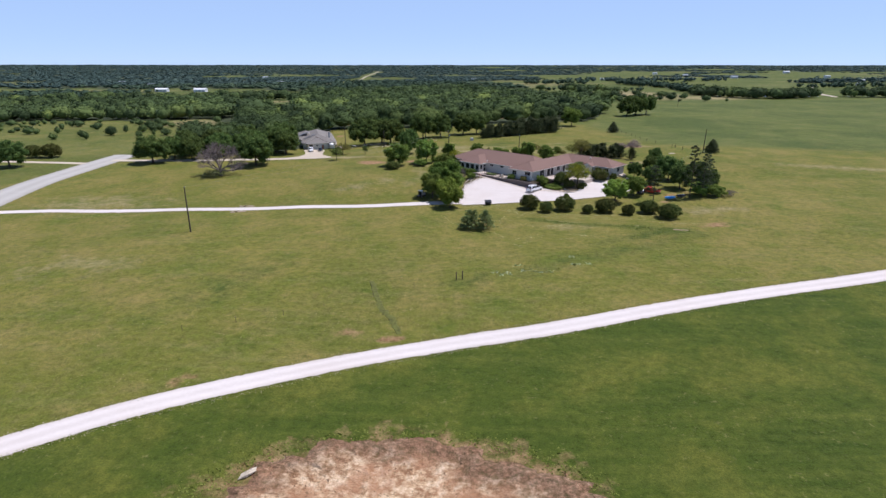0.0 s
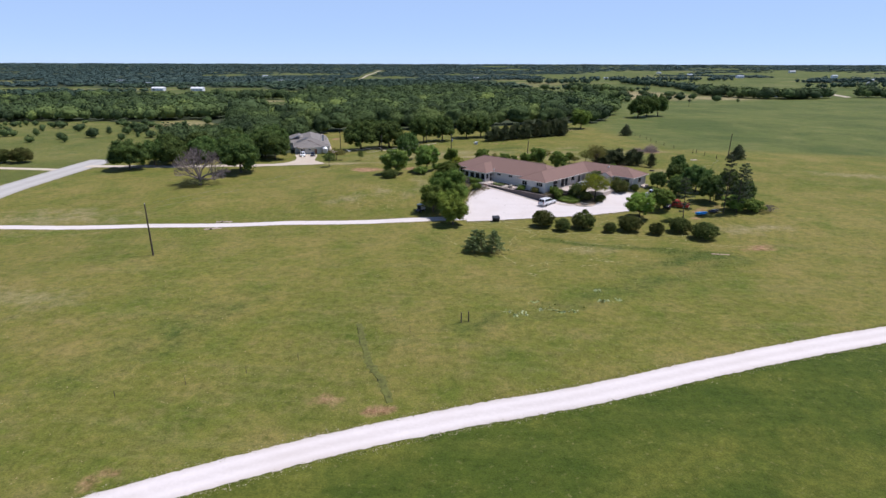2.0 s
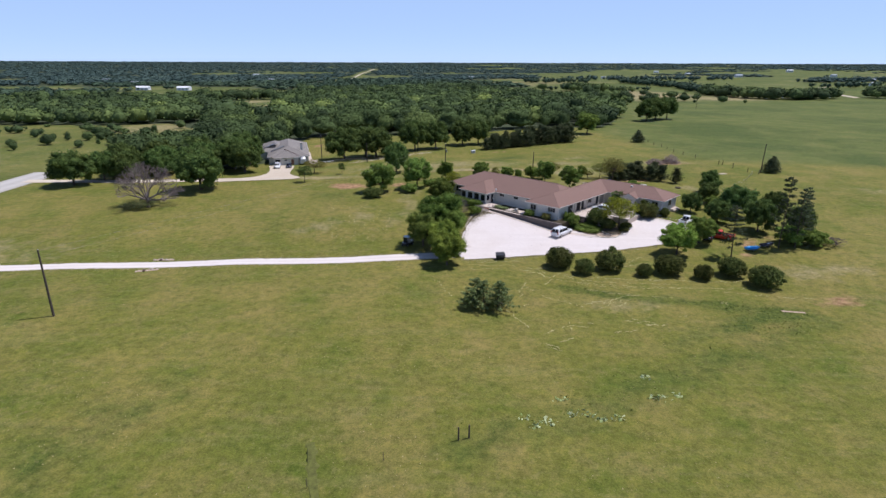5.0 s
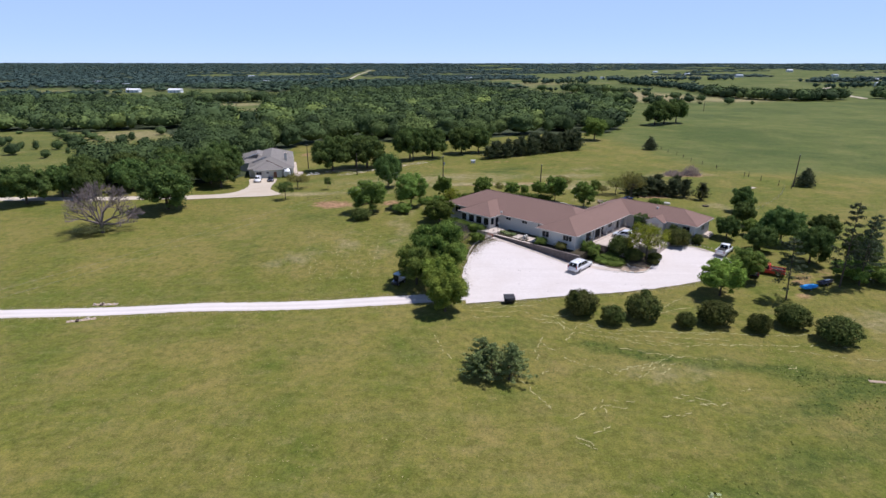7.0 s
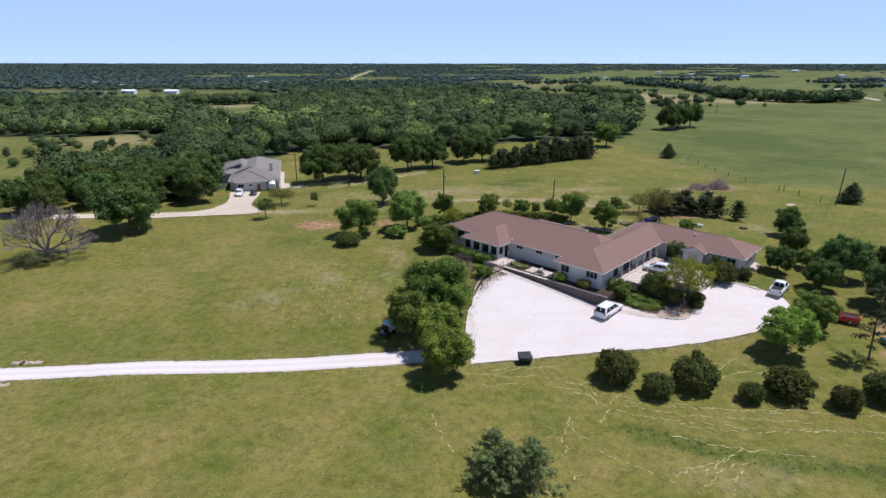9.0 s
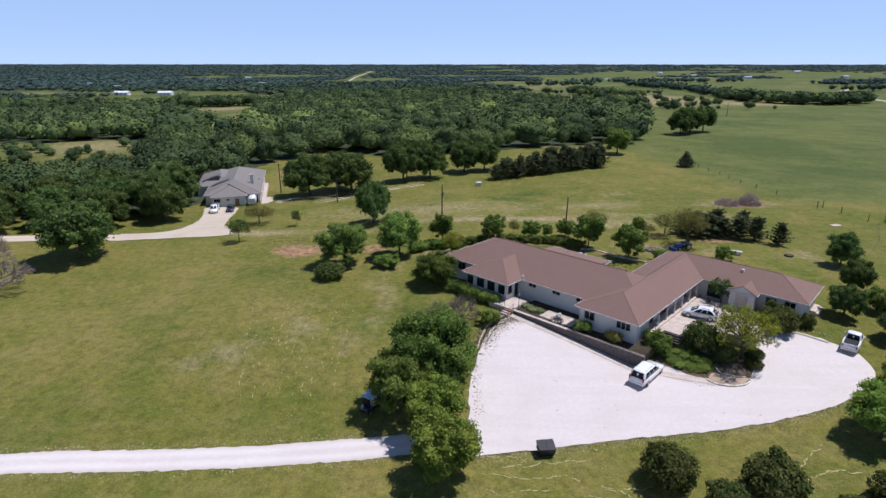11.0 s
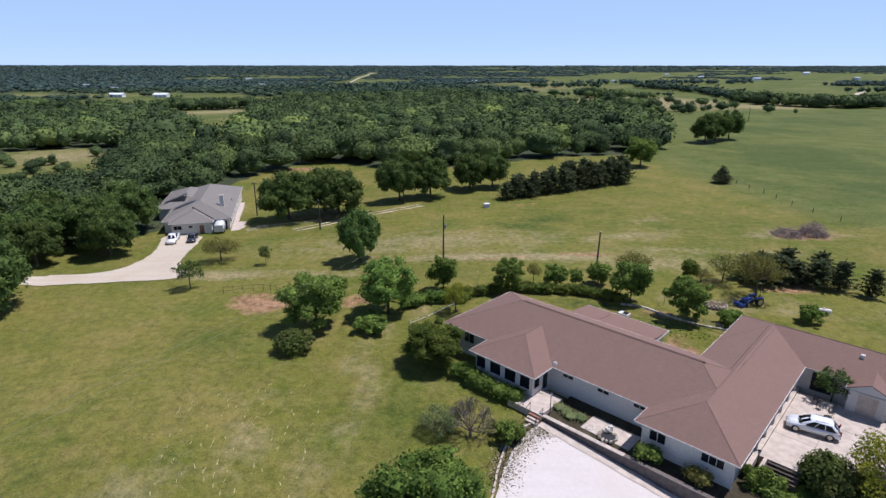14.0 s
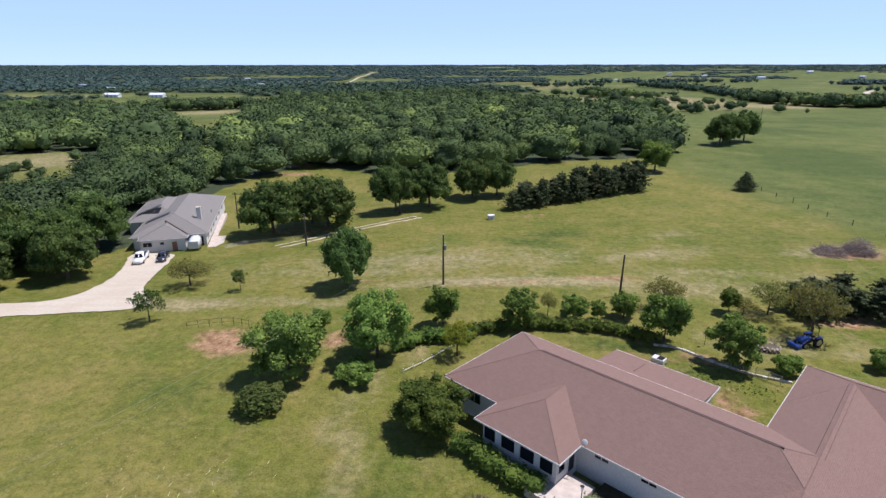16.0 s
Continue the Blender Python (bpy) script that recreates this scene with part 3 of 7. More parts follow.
def strip(name, points, width, mat, label, lift=0.05, step=0.5, ragged=0.2, category="road"):
    """A road of that width along a line, with ragged edges, laid on the ground."""
    rnd = random.Random(name)
    line = catmull([(*p, 0) for p in points], step)
    verts, faces, worn, verge = [], [], [], []
    cols = 13
    for i, p in enumerate(line):
        d = (line[min(i + 1, len(line) - 1)] - line[max(i - 1, 0)]).normalized()
        n = Vector((-d.y, d.x, 0))
        for j in range(cols):
            f = (j / (cols - 1) - 0.5) * width
            if j in (0, cols - 1):
                f += (noise.noise((p.x * 0.35, p.y * 0.35, j)) * 0.5 + noise.noise((p.x * 1.7, p.y * 1.7, j + 4)) * 0.6 + rnd.uniform(-1, 1) * 0.45) * ragged * (1 if j else -1)
            side = abs(j / (cols - 1) - 0.5) * 2
            worn.append(math.exp(-((side - 0.45) / 0.2) ** 2))
            verge.append(smooth(0.72, 1.0, side) + 0.12 * math.exp(-(side / 0.15) ** 2))
            q = p + n * f
            edge = 0.03 if j in (0, cols - 1) else 0.0
            verts.append((q.x, q.y, ground_z(q.x, q.y) + lift - edge))
    for i in range(len(line) - 1):
        for j in range(cols - 1):
            a = i * cols + j
            faces.append((a, a + 1, a + cols + 1, a + cols))
    ob = sheet(name, verts, faces, mat)
    for key, values in (("worn", worn), ("verge", verge)):
        ob.data.attributes.new(key, "FLOAT", "POINT").data.foreach_set("value", values)
    ob.data.polygons.foreach_set("use_smooth", [True] * len(faces))
    return tagged(ob, label, category, kind="structure")


def pad(name, outline, mat, label, lift=0.05, step=1.0, category="pavement", level=None):
    """A sheet inside an outline, laid on the ground in small cells with a ragged rim."""
    line = [(p.x, p.y) for p in catmull([(*p, 0) for p in [*outline, outline[0]]], 0.8)][:-1]
    bm = bmesh.new()
    vs = []
    for x, y in line:
        k = noise.noise((x * 0.5, y * 0.5, 3)) * 0.3 + noise.noise((x * 1.9, y * 1.9, 5)) * 0.22
        vs.append(bm.verts.new((x + k, y + k, 0)))
    f = bm.faces.new(vs)
    bmesh.ops.triangulate(bm, faces=[f])
    xs, ys = [p[0] for p in line], [p[1] for p in line]
    for axis_n, lo, hi in (((1, 0, 0), min(xs), max(xs)), ((0, 1, 0), min(ys), max(ys))):
        v = lo + step
        while v < hi:
            co = (v, 0, 0) if axis_n[0] else (0, v, 0)
            bmesh.ops.bisect_plane(bm, geom=bm.verts[:] + bm.edges[:] + bm.faces[:], plane_co=co, plane_no=axis_n)
            v += step
    for v in bm.verts:
        v.co.z = ground_z(v.co.x, v.co.y) + lift if level is None else level
    for f in bm.faces:
        if f.normal.z < 0:
            f.normal_flip()
        f.smooth = True
    ob = part(name, bm, mat)
    return tagged(ob, label, category, kind="structure")


strip("gravel_road", NEAR_ROAD, 3.9, GRAVEL, "white crushed limestone road curving across the pasture")
strip("driveway", DRIVE, 3.2, GRAVEL, "pale gravel driveway leading to the parking court")
strip("county_road", COUNTY_ROAD, 11.0, ASPHALT, "pale chip-sealed county road with grass verges", lift=0.06)
strip("neighbour_driveway", NEIGHBOUR_DRIVE, 4.4, TANROAD, "tan gravel driveway to the grey-roofed house", lift=0.09)
strip("side_lane", [(-138, 50), (-148, 51.3), (-165, 52.2), (-200, 54), (-300, 60)], 3.5, TANROAD, "narrow tan lane off the county road", lift=0.04)
for off in (0.0, 1.5):
    strip("farm_track", [(-40 + off, 93 - off), (-35 + off, 97 - off), (-24 + off, 107 - off), (-12 + off, 115 - off)], 0.4, TANROAD, "faint sandy wheel track across the mown grass", ragged=0.9, step=0.9)
strip("farm_lane", [(455, 570), (461, 582), (478, 639), (510, 720), (540, 787), (600, 860)], 7, TANROAD, "distant pale farm lane curving past a barn", lift=0.25, step=10)
strip("far_road", FAR_ROAD, 6, TANROAD, "distant pale road climbing a wooded rise", lift=0.3, step=20)
pad("parking_court", [(3.0, -10.2), (2.2, -2), (3.0, 5.4), (4.6, 11.5), (6.6, 15.5), (8.6, 17.3), (12.0, 15.2), (16.0, 11.8), (20.5, 8.2), (25.6, 6.2), (31, 3.9),
                      (34.2, 2.4), (36.6, 3.8), (39.0, 7.4), (41.2, 12.8), (48.3, 13.6), (52.3, 9.8), (51.7, 4.4), (43.2, -1.4), (31.5, -5.2), (15.5, -7.9)], GRAVEL,
    "broad white gravel parking court before the house", lift=0.08)
pad("neighbour_court", [(-76, 61.6), (-68.4, 62.6), (-64.6, 65.6), (-63.9, 72), (-64.8, 78), (-66.8, 83.5), (-67.6, 88), (-60, 88.4), (-58.2, 83.8), (-57.2, 77), (-55, 69.5), (-51.5, 64), (-49.5, 61), (-53, 58.8), (-60, 58.0), (-67.6, 57.0), (-76, 56.6)], TANROAD,
    "tan gravel court before the garage of the grey-roofed house", lift=0.1)

# ---- plants ----
ICO = bmesh.new()
bmesh.ops.create_icosphere(ICO, subdivisions=1, radius=1.0)
ICO_V = np.array([v.co[:] for v in ICO.verts])
ICO_F = np.array([[v.index for v in f.verts] for f in ICO.faces])
ICO.free()


def unit(rng, n):
    d = rng.normal(size=(n, 3))
    return d / np.linalg.norm(d, axis=1)[:, None]


def cards(rng, centre, out, size, spread=0.5):
    """Small bent leaf clumps, four corners each, at the given places, facing roughly outwards."""
    n = len(centre)
    nor = out + rng.normal(size=(n, 3)) * spread
    nor /= np.linalg.norm(nor, axis=1)[:, None]
    tan = np.cross(nor, unit(rng, n))
    tan /= np.linalg.norm(tan, axis=1)[:, None] + 1e-9
    bit = np.cross(nor, tan)
    s = size * rng.uniform(0.55, 1.35, n)[:, None]
    quad = []
    for a, b in ((-1, -0.15), (-0.1, -0.75), (1, 0.1), (0.1, 0.8)):
        j = rng.uniform(0.7, 1.3, (n, 2))
        quad.append(centre + tan * s * a * j[:, :1] + bit * s * b * j[:, 1:] + nor * s * rng.uniform(-0.3, 0.3, (n, 1)))
    v = np.stack(quad, 1).reshape(-1, 3)
    f = np.arange(n * 4).reshape(-1, 4)
    return v, f


def lobes_of(rng, w, h, low, n, cone=0.0):
    """Balls that make up a crown of width w between the heights low and h."""
    out = []
    if cone:
        for i in range(n):
            t = (i + 0.5) / n
            a = i * 2.4 + rng.uniform(-0.4, 0.4)
            rad = w * (0.07 + 0.31 * (1 - t) ** 0.9) * rng.uniform(0.85, 1.15)
            out.append((0.13 * w * (1.1 - t) * math.cos(a), 0.13 * w * (1.1 - t) * math.sin(a), low + (h - low) * (0.12 + 0.84 * t), rad, rad * rng.uniform(0.7, 0.95)))
        return out
    mid, half = (low + h) / 2, (h - low) / 2
    for i in range(n):
        up = 1 - 1.72 * (i + 0.5) / n + rng.uniform(-0.1, 0.1)
        flat = math.sqrt(max(0.05, 1 - up * up))
        a = i * 2.39996 + rng.uniform(-0.35, 0.35)
        reach = rng.uniform(0.55, 0.95)
        rad = w * rng.uniform(0.065, 0.145)
        out.append((flat * reach * w / 2 * math.cos(a), flat * reach * w / 2 * math.sin(a), mid + up * reach * half, rad, rad * rng.uniform(0.75, 1.0)))
    out.append((0, 0, mid, w * 0.31, half * 0.66))
    return out


def crown_mesh(rng, lobes, count, size, core=0.78, inner=0.12, flat=0.4, shell=(0.82, 1.12), spread=0.5):
    vs, tris, quads = [], [], []
    base = 0
    if core:
        for x, y, z, r, rz in lobes:
            k = ICO_V * (1 + rng.normal(size=(len(ICO_V), 1)) * 0.12) * np.array([r, r, rz]) * core + np.array([x, y, z])
            vs.append(k)
            tris.append(ICO_F + base)
            base += len(k)
    weight = np.array([r * r for *_, r, _ in lobes])
    pick = rng.choice(len(lobes), count, p=weight / weight.sum())
    L = np.array(lobes)[pick]
    d = unit(rng, count)
    d[:, 2] = np.where(d[:, 2] < -0.7, -d[:, 2] * rng.uniform(0.2, 1.0, count), d[:, 2])
    far = rng.uniform(*shell, count)
    far = np.where(rng.uniform(size=count) < inner, far * 0.8, far)
    c = L[:, :3] + d * far[:, None] * np.stack([L[:, 3], L[:, 3], L[:, 4]], 1)
    out = d.copy()
    out[:, 2] += flat
    v, f = cards(rng, c, out, size, spread)
    vs.append(v)
    quads.append(f + base)
    return np.concatenate(vs), tris, quads


def mesh_of(name, v, tris, quads, mat):
    faces = []
    for t in tris:
        faces += t.tolist()
    for q in quads:
        faces += q.tolist()
    me = bpy.data.meshes.new(name)
    me.from_pydata(v.tolist(), [], faces)
    me.materials.append(mat)
    me.update()
    return me


def limbs(bm, rng, base, top, r, lobes, n=7):
    """A leaning, tapering trunk that forks into limbs towards the crown's lobes."""
    fork = Vector((rng.uniform(-0.2, 0.2), rng.uniform(-0.2, 0.2), top))
    tube(bm, (0, 0, -0.3), (fork.x * 0.5, fork.y * 0.5, top * 0.5), r * 1.25, r, n)
    tube(bm, (fork.x * 0.5, fork.y * 0.5, top * 0.48), fork, r, r * 0.8, n)
    for x, y, z, rad, rz in lobes:
        mid = Vector((x * 0.5, y * 0.5, top + (z - top) * 0.62))
        tube(bm, fork, mid, r * 0.5, r * 0.32, 5)
        tube(bm, mid, (x, y, z + rz * 0.2), r * 0.32, r * 0.08, 5)
    return bm


KINDS = {
    # kind: width, height, crown's foot, lobes, leaf clumps, their size, leaves, trunk radius
    "oak": (14.0, 11.0, 0.8, 56, 6400, 0.26, LEAF_OAK, 0.34),
    "broad": (9.4, 9.0, 0.4, 66, 12500, 0.14, LEAF_BROAD, 0.24),
    "round": (7.5, 7.5, 0.4, 52, 8200, 0.14, LEAF_MID, 0.18),
    "fresh": (7.5, 7.5, 0.4, 52, 8200, 0.14, LEAF_FRESH, 0.17),
    "airy": (5.0, 5.0, 1.2, 20, 1800, 0.12, LEAF_OAK, 0.09),
    "pale": (8.0, 8.0, 1.8, 30, 6400, 0.105, LEAF_LIGHT, 0.2),
    "olive": (7.0, 5.5, 1.5, 34, 2700, 0.12, LEAF_OLIVE, 0.13),
    "bush": (5.5, 3.8, -0.3, 22, 4400, 0.14, LEAF_BUSH, 0.1),
    "shrub": (4.0, 3.0, -0.2, 16, 3200, 0.13, LEAF_MID, 0.08),
    "young": (4.0, 5.0, 0.25, 34, 4200, 0.12, LEAF_MID, 0.08),
    "scrub": (7.5, 5.0, 0.0, 44, 5200, 0.11, LEAF_SCRUB, 0.1),
}
TREES = {}


def make_tree(kind, seed):
    rng = np.random.default_rng(seed)
    if kind in ("cedar", "juniper"):
        ob = empty("cedar_tree" if kind == "cedar" else "juniper_tree")
        lob = lobes_of(rng, 5.0, 7.0, 0.0, 15, cone=1)
        if kind == "juniper":
            # ragged sprays that point up and out along the whole stem
            lob = []
            for i in range(46):
                z, a = 0.3 + 5.9 * i / 45, i * 2.4 + rng.uniform(-0.4, 0.4)
                far = (2.1 * (1 - z / 7.0) ** 0.7 + 0.2) * rng.uniform(0.6, 1.3)
                for k in (0.35, 0.7, 1.0):
                    r = 0.46 - 0.28 * k
                    lob.append((far * k * math.cos(a), far * k * math.sin(a), z + 0.45 * far * k, r, r * 0.8))
            for t in np.linspace(0.8, 1.0, 4):
                lob.append((0, 0, 7.0 * t, 0.3 - 0.22 * (t - 0.8) / 0.2, 0.35))
        v, t, q = crown_mesh(rng, lob, 2500 if kind == "cedar" else 3600, 0.19 if kind == "cedar" else 0.14, core=0.72 if kind == "cedar" else 0.5, flat=0.1, shell=(0.75, 1.25), spread=0.7)
        part("trunk", tubed((0, 0, -0.3), (0, 0, 6.0), 0.16, 0.03, 6), BARK, ob)
        return ob, mesh_of("crown", v, t, q, LEAF_CEDAR), 5.0, 7.0
    if kind == "pine":
        ob = empty("pine_tree")
        bm = tubed((0, 0, -0.3), (0.2, 0.1, 15.0), 0.15, 0.03, 7)
        lob = []
        for i in range(34):
            z = 3.0 + 11.5 * i / 33 + rng.uniform(-0.3, 0.3)
            a = i * 2.4
            reach = (2.3 * (1 - (z - 3) / 13.5) + 0.5) * rng.uniform(0.7, 1.15)
            tip = Vector((reach * math.cos(a), reach * math.sin(a), z + reach * 0.25))
            tube(bm, (0.012 * z, 0, z), tip, 0.045, 0.012, 4)
            for k in (0.55, 0.8, 1.0):
                lob.append((tip.x * k, tip.y * k, z + reach * 0.25 * k, 0.5, 0.3))
        part("trunk", bm, BARK, ob)
        v, t, q = crown_mesh(rng, lob, 2800, 0.14, core=0, inner=0.3)
        return ob, mesh_of("crown", v, t, q, LEAF_PINE), 5.0, 15.5
    if kind == "thin_cedar":
        ob = empty("thin_cedar")
        bm, lob = bmesh.new(), []
        for k, (ox, oy, tall) in enumerate(((-2.6, 0.3, 4.2), (0.0, -0.8, 4.9), (2.2, 0.4, 5.2), (0.5, 2.0, 4.0), (-1.1, -1.9, 3.4))):
            tube(bm, (ox * 0.8, oy * 0.8, -0.3), (ox, oy, tall), 0.09, 0.02, 6)
            for i in range(30):
                z = 0.4 + (tall - 0.5) * i / 29
                a = i * 2.4 + k + rng.uniform(-0.3, 0.3)
                far = (2.3 * (1 - z / tall) ** 0.7 + 0.2) * rng.uniform(0.6, 1.2)
                tip = Vector((ox + far * math.cos(a), oy + far * math.sin(a), z + 0.1 * far))
                tube(bm, (ox, oy, z), tip, 0.03, 0.008, 4)
                for j in (0.45, 0.75, 1.0):
                    lob.append((ox + far * j * math.cos(a), oy + far * j * math.sin(a), z + 0.1 * far * j, 0.34, 0.2))
        part("trunk", bm, BARK, ob)
        v, t, q = crown_mesh(rng, lob, 15000, 0.095, core=0.2, inner=0.4)
        return ob, mesh_of("crown", v, t, q, LEAF_THIN), 7.0, 5.2
    if kind == "bare":
        ob = empty("bare_tree")
        bm = bmesh.new()

        def grow(p, d, length, r, depth):
            q = p + d * length
            tube(bm, p, q, r, r * 0.75, 5 if depth < 3 else 3)
            if depth == 6:
                return
            for _ in range({0: 8, 1: 3, 2: 3, 5: 3}.get(depth, 3)):
                e = (d + Vector(rng.normal(size=3)) * (0.5 if depth else 0.85)).normalized()
                e.z = max(e.z, -0.1) + (0.12 if depth else 0.0)
                grow(q, e.normalized(), (length * rng.uniform(0.66, 0.86) if depth else 2.0), max(r * 0.62, 0.022), depth + 1)

        grow(Vector((0, 0, -0.2)), Vector((0, 0, 1)), 1.5, 0.3, 0)
        reach = np.percentile([math.hypot(v.co.x, v.co.y) for v in bm.verts], 95) * 2
        rise = max(v.co.z for v in bm.verts)
        me = bpy.data.meshes.new("crown")
        bm.to_mesh(me)
        bm.free()
        me.materials.append(TWIG)
        part("trunk", tubed((0, 0, -0.3), (0, 0, 1.5), 0.42, 0.3, 8), TWIG, ob)
        return ob, me, reach, rise
    w, h, low, n, count, size, mat, r = KINDS[kind]
    ob = empty({"oak": "oak_tree", "bush": "round_bush", "shrub": "shrub", "scrub": "scrub_tree", "young": "young_tree"}.get(kind, "yard_tree"))
    lob = lobes_of(rng, w, h, low, n)
    if kind == "bush":
        mid, half = (low + h) / 2, (h - low) / 2
        lob = [(x * 0.93, y * 0.93, mid + (z - mid) * 0.95, r * 0.8, rz * 0.8) for x, y, z, r, rz in lob[:-1]] + [(0, 0, mid, w * 0.41, half * 0.84)]
    part("trunk", limbs(bmesh.new(), rng, 0, max(low, 0.4) + (h - low) * 0.2, r, lob), BARK, ob)
    v, t, q = crown_mesh(rng, lob, count, size, core={"pale": 0.0, "airy": 0.0, "scrub": 0.0, "olive": 0.0}.get(kind, 0.78), inner=0.3 if kind in ("scrub", "olive", "pale") else 0.12, **({} if kind == "bush" else {"shell": (0.5, 1.4) if kind == "scrub" else (0.74, 1.2), "spread": 0.75}))
    return ob, mesh_of("crown", v, t, q, mat), w, h


def plant(kind, x, y, w, h, label, category="tree", group="", variant=0, z=None, lean=0.0):
    """A plant of that kind, width and height, standing on the ground."""
    turn = (x * 37.7 + y * 91.3) % 360
    z = ground_z(x, y) if z is None else z
    h *= 1.1 if kind in ("oak", "broad", "round", "fresh", "young", "bush") else 1.0
    w *= 1.1 if kind == "bush" else 1.0
    key = (kind, variant)
    if key not in TREES:
        ob, me, bw, bh = make_tree(kind, 11 + 7 * variant + len(kind))
        crown = new("crown", me)
        crown.parent = ob
        TREES[key] = (ob, bw, bh)
        first = True
    else:
        first = False
    ob, bw, bh = TREES[key]
    m = pose(x, y, z, lean, 0, turn) @ Matrix.Diagonal((w / bw, w / bw, h / bh, 1))
    if first:
        ob.matrix_basis = m
        ob.scale = (w / bw, w / bw, h / bh)
    else:
        keep = ob.scale.copy()
        ob.scale = (1, 1, 1)
        made = copy_thing(ob, m)
        ob.scale = keep
        ob = made
    return tagged(ob, label, category, group)


ROW = "leafy dark green tree beside the gravel driveway"
for i, (x, y, w, h) in enumerate([(-2.0, 1.5, 10.4, 8.8), (-5.6, -3.4, 7.6, 6.8), (-1.3, -7.6, 6.6, 6.6), (-0.4, -13.2, 7.0, 6.0)]):
    plant(("broad", "round", "fresh", "fresh")[i], x, y, w, h, ROW if i < 2 else "leafy yellow-green tree beside the gravel driveway", "tree", "trees beside the driveway", i % 3)
plant("thin_cedar", 6.5, -30.8, 7.6, 4.9, "clump of sparse grey-green cedars alone in the pasture")
for i, (x, y, w, h) in enumerate([(20.7, -13.3, 5.5, 3.9), (24.8, -16.6, 3.8, 2.9), (29.8, -14.6, 5.8, 3.9), (35.2, -17.4, 3.1, 2.3), (39.9, -16.2, 5.6, 3.5), (45.2, -18.6, 3.6, 2.7),
                                  (50.8, -17.0, 5.1, 3.4), (54.3, -21.8, 6.0, 3.7)]):
    plant("bush", x, y, w * 0.97, h * 0.95, "small clipped dark green bush in the grass" if w < 4.5 else "large rounded dark green bush in the grass", "bush", "row of bushes", i % 3)
for kind, x, y, w, h, label in [
        ("fresh", 44.8, -6.6, 7.2, 5.8, "bright green spreading tree beside the parking court"), ("round", 51.6, -0.2, 6.2, 5.4, "light green tree in the grove"),
        ("oak", 67.2, 17.6, 8.4, 6.8, "dark leafy tree in the grove"), ("oak", 67.0, 7.0, 7.4, 6.6, "green tree in the grove"), ("oak", 57.0, 19.2, 5.2, 4.4, "dense dark tree behind the pickup"),
        ("oak", 64.8, 29.0, 5.6, 4.8, "dark rounded yard tree behind the house"), ("oak", 60.6, 12.6, 6.0, 4.8, "green tree shading the grove"), ("shrub", 63.4, 21.5, 4.6, 4.0, "dark shrubby tree behind the grove"), ("shrub", 70, -1, 7, 4, "dense undergrowth beneath the pines"),
        ("shrub", 73.5, -2.5, 6, 3.5, "dense undergrowth beneath the pines"), ("oak", 74.0, 4.0, 6.5, 6.0, "green tree at the edge of the grove"), ("oak", 76.4, 18.6, 6.6, 5.6, "green tree at the back of the grove")]:
    plant(kind, x, y, w, h, label, variant=1)
plant("pine", 66.0, -3.6, 4.4, 15.4, "tall thin dark pine in the grove", variant=0)
plant("pine", 69.3, -3.4, 4.2, 13.0, "tall thin dark pine in the grove", variant=0)
plant("pine", 71.5, -1.0, 4.0, 11.0, "tall thin dark pine in the grove", variant=0)
plant("pine", 54.7, -8.2, 4.6, 10.8, "slender pine with a bare trunk in a mulch ring", variant=0, lean=3)

# ---- houses ----


def quad_uv(bm, pts, uv, origin, along, up):
    f = bm.faces.new([bm.verts.new(p) for p in pts])
    for loop in f.loops:
        d = loop.vert.co - origin
        loop[uv].uv = (d.dot(along), d.dot(up))
    return f


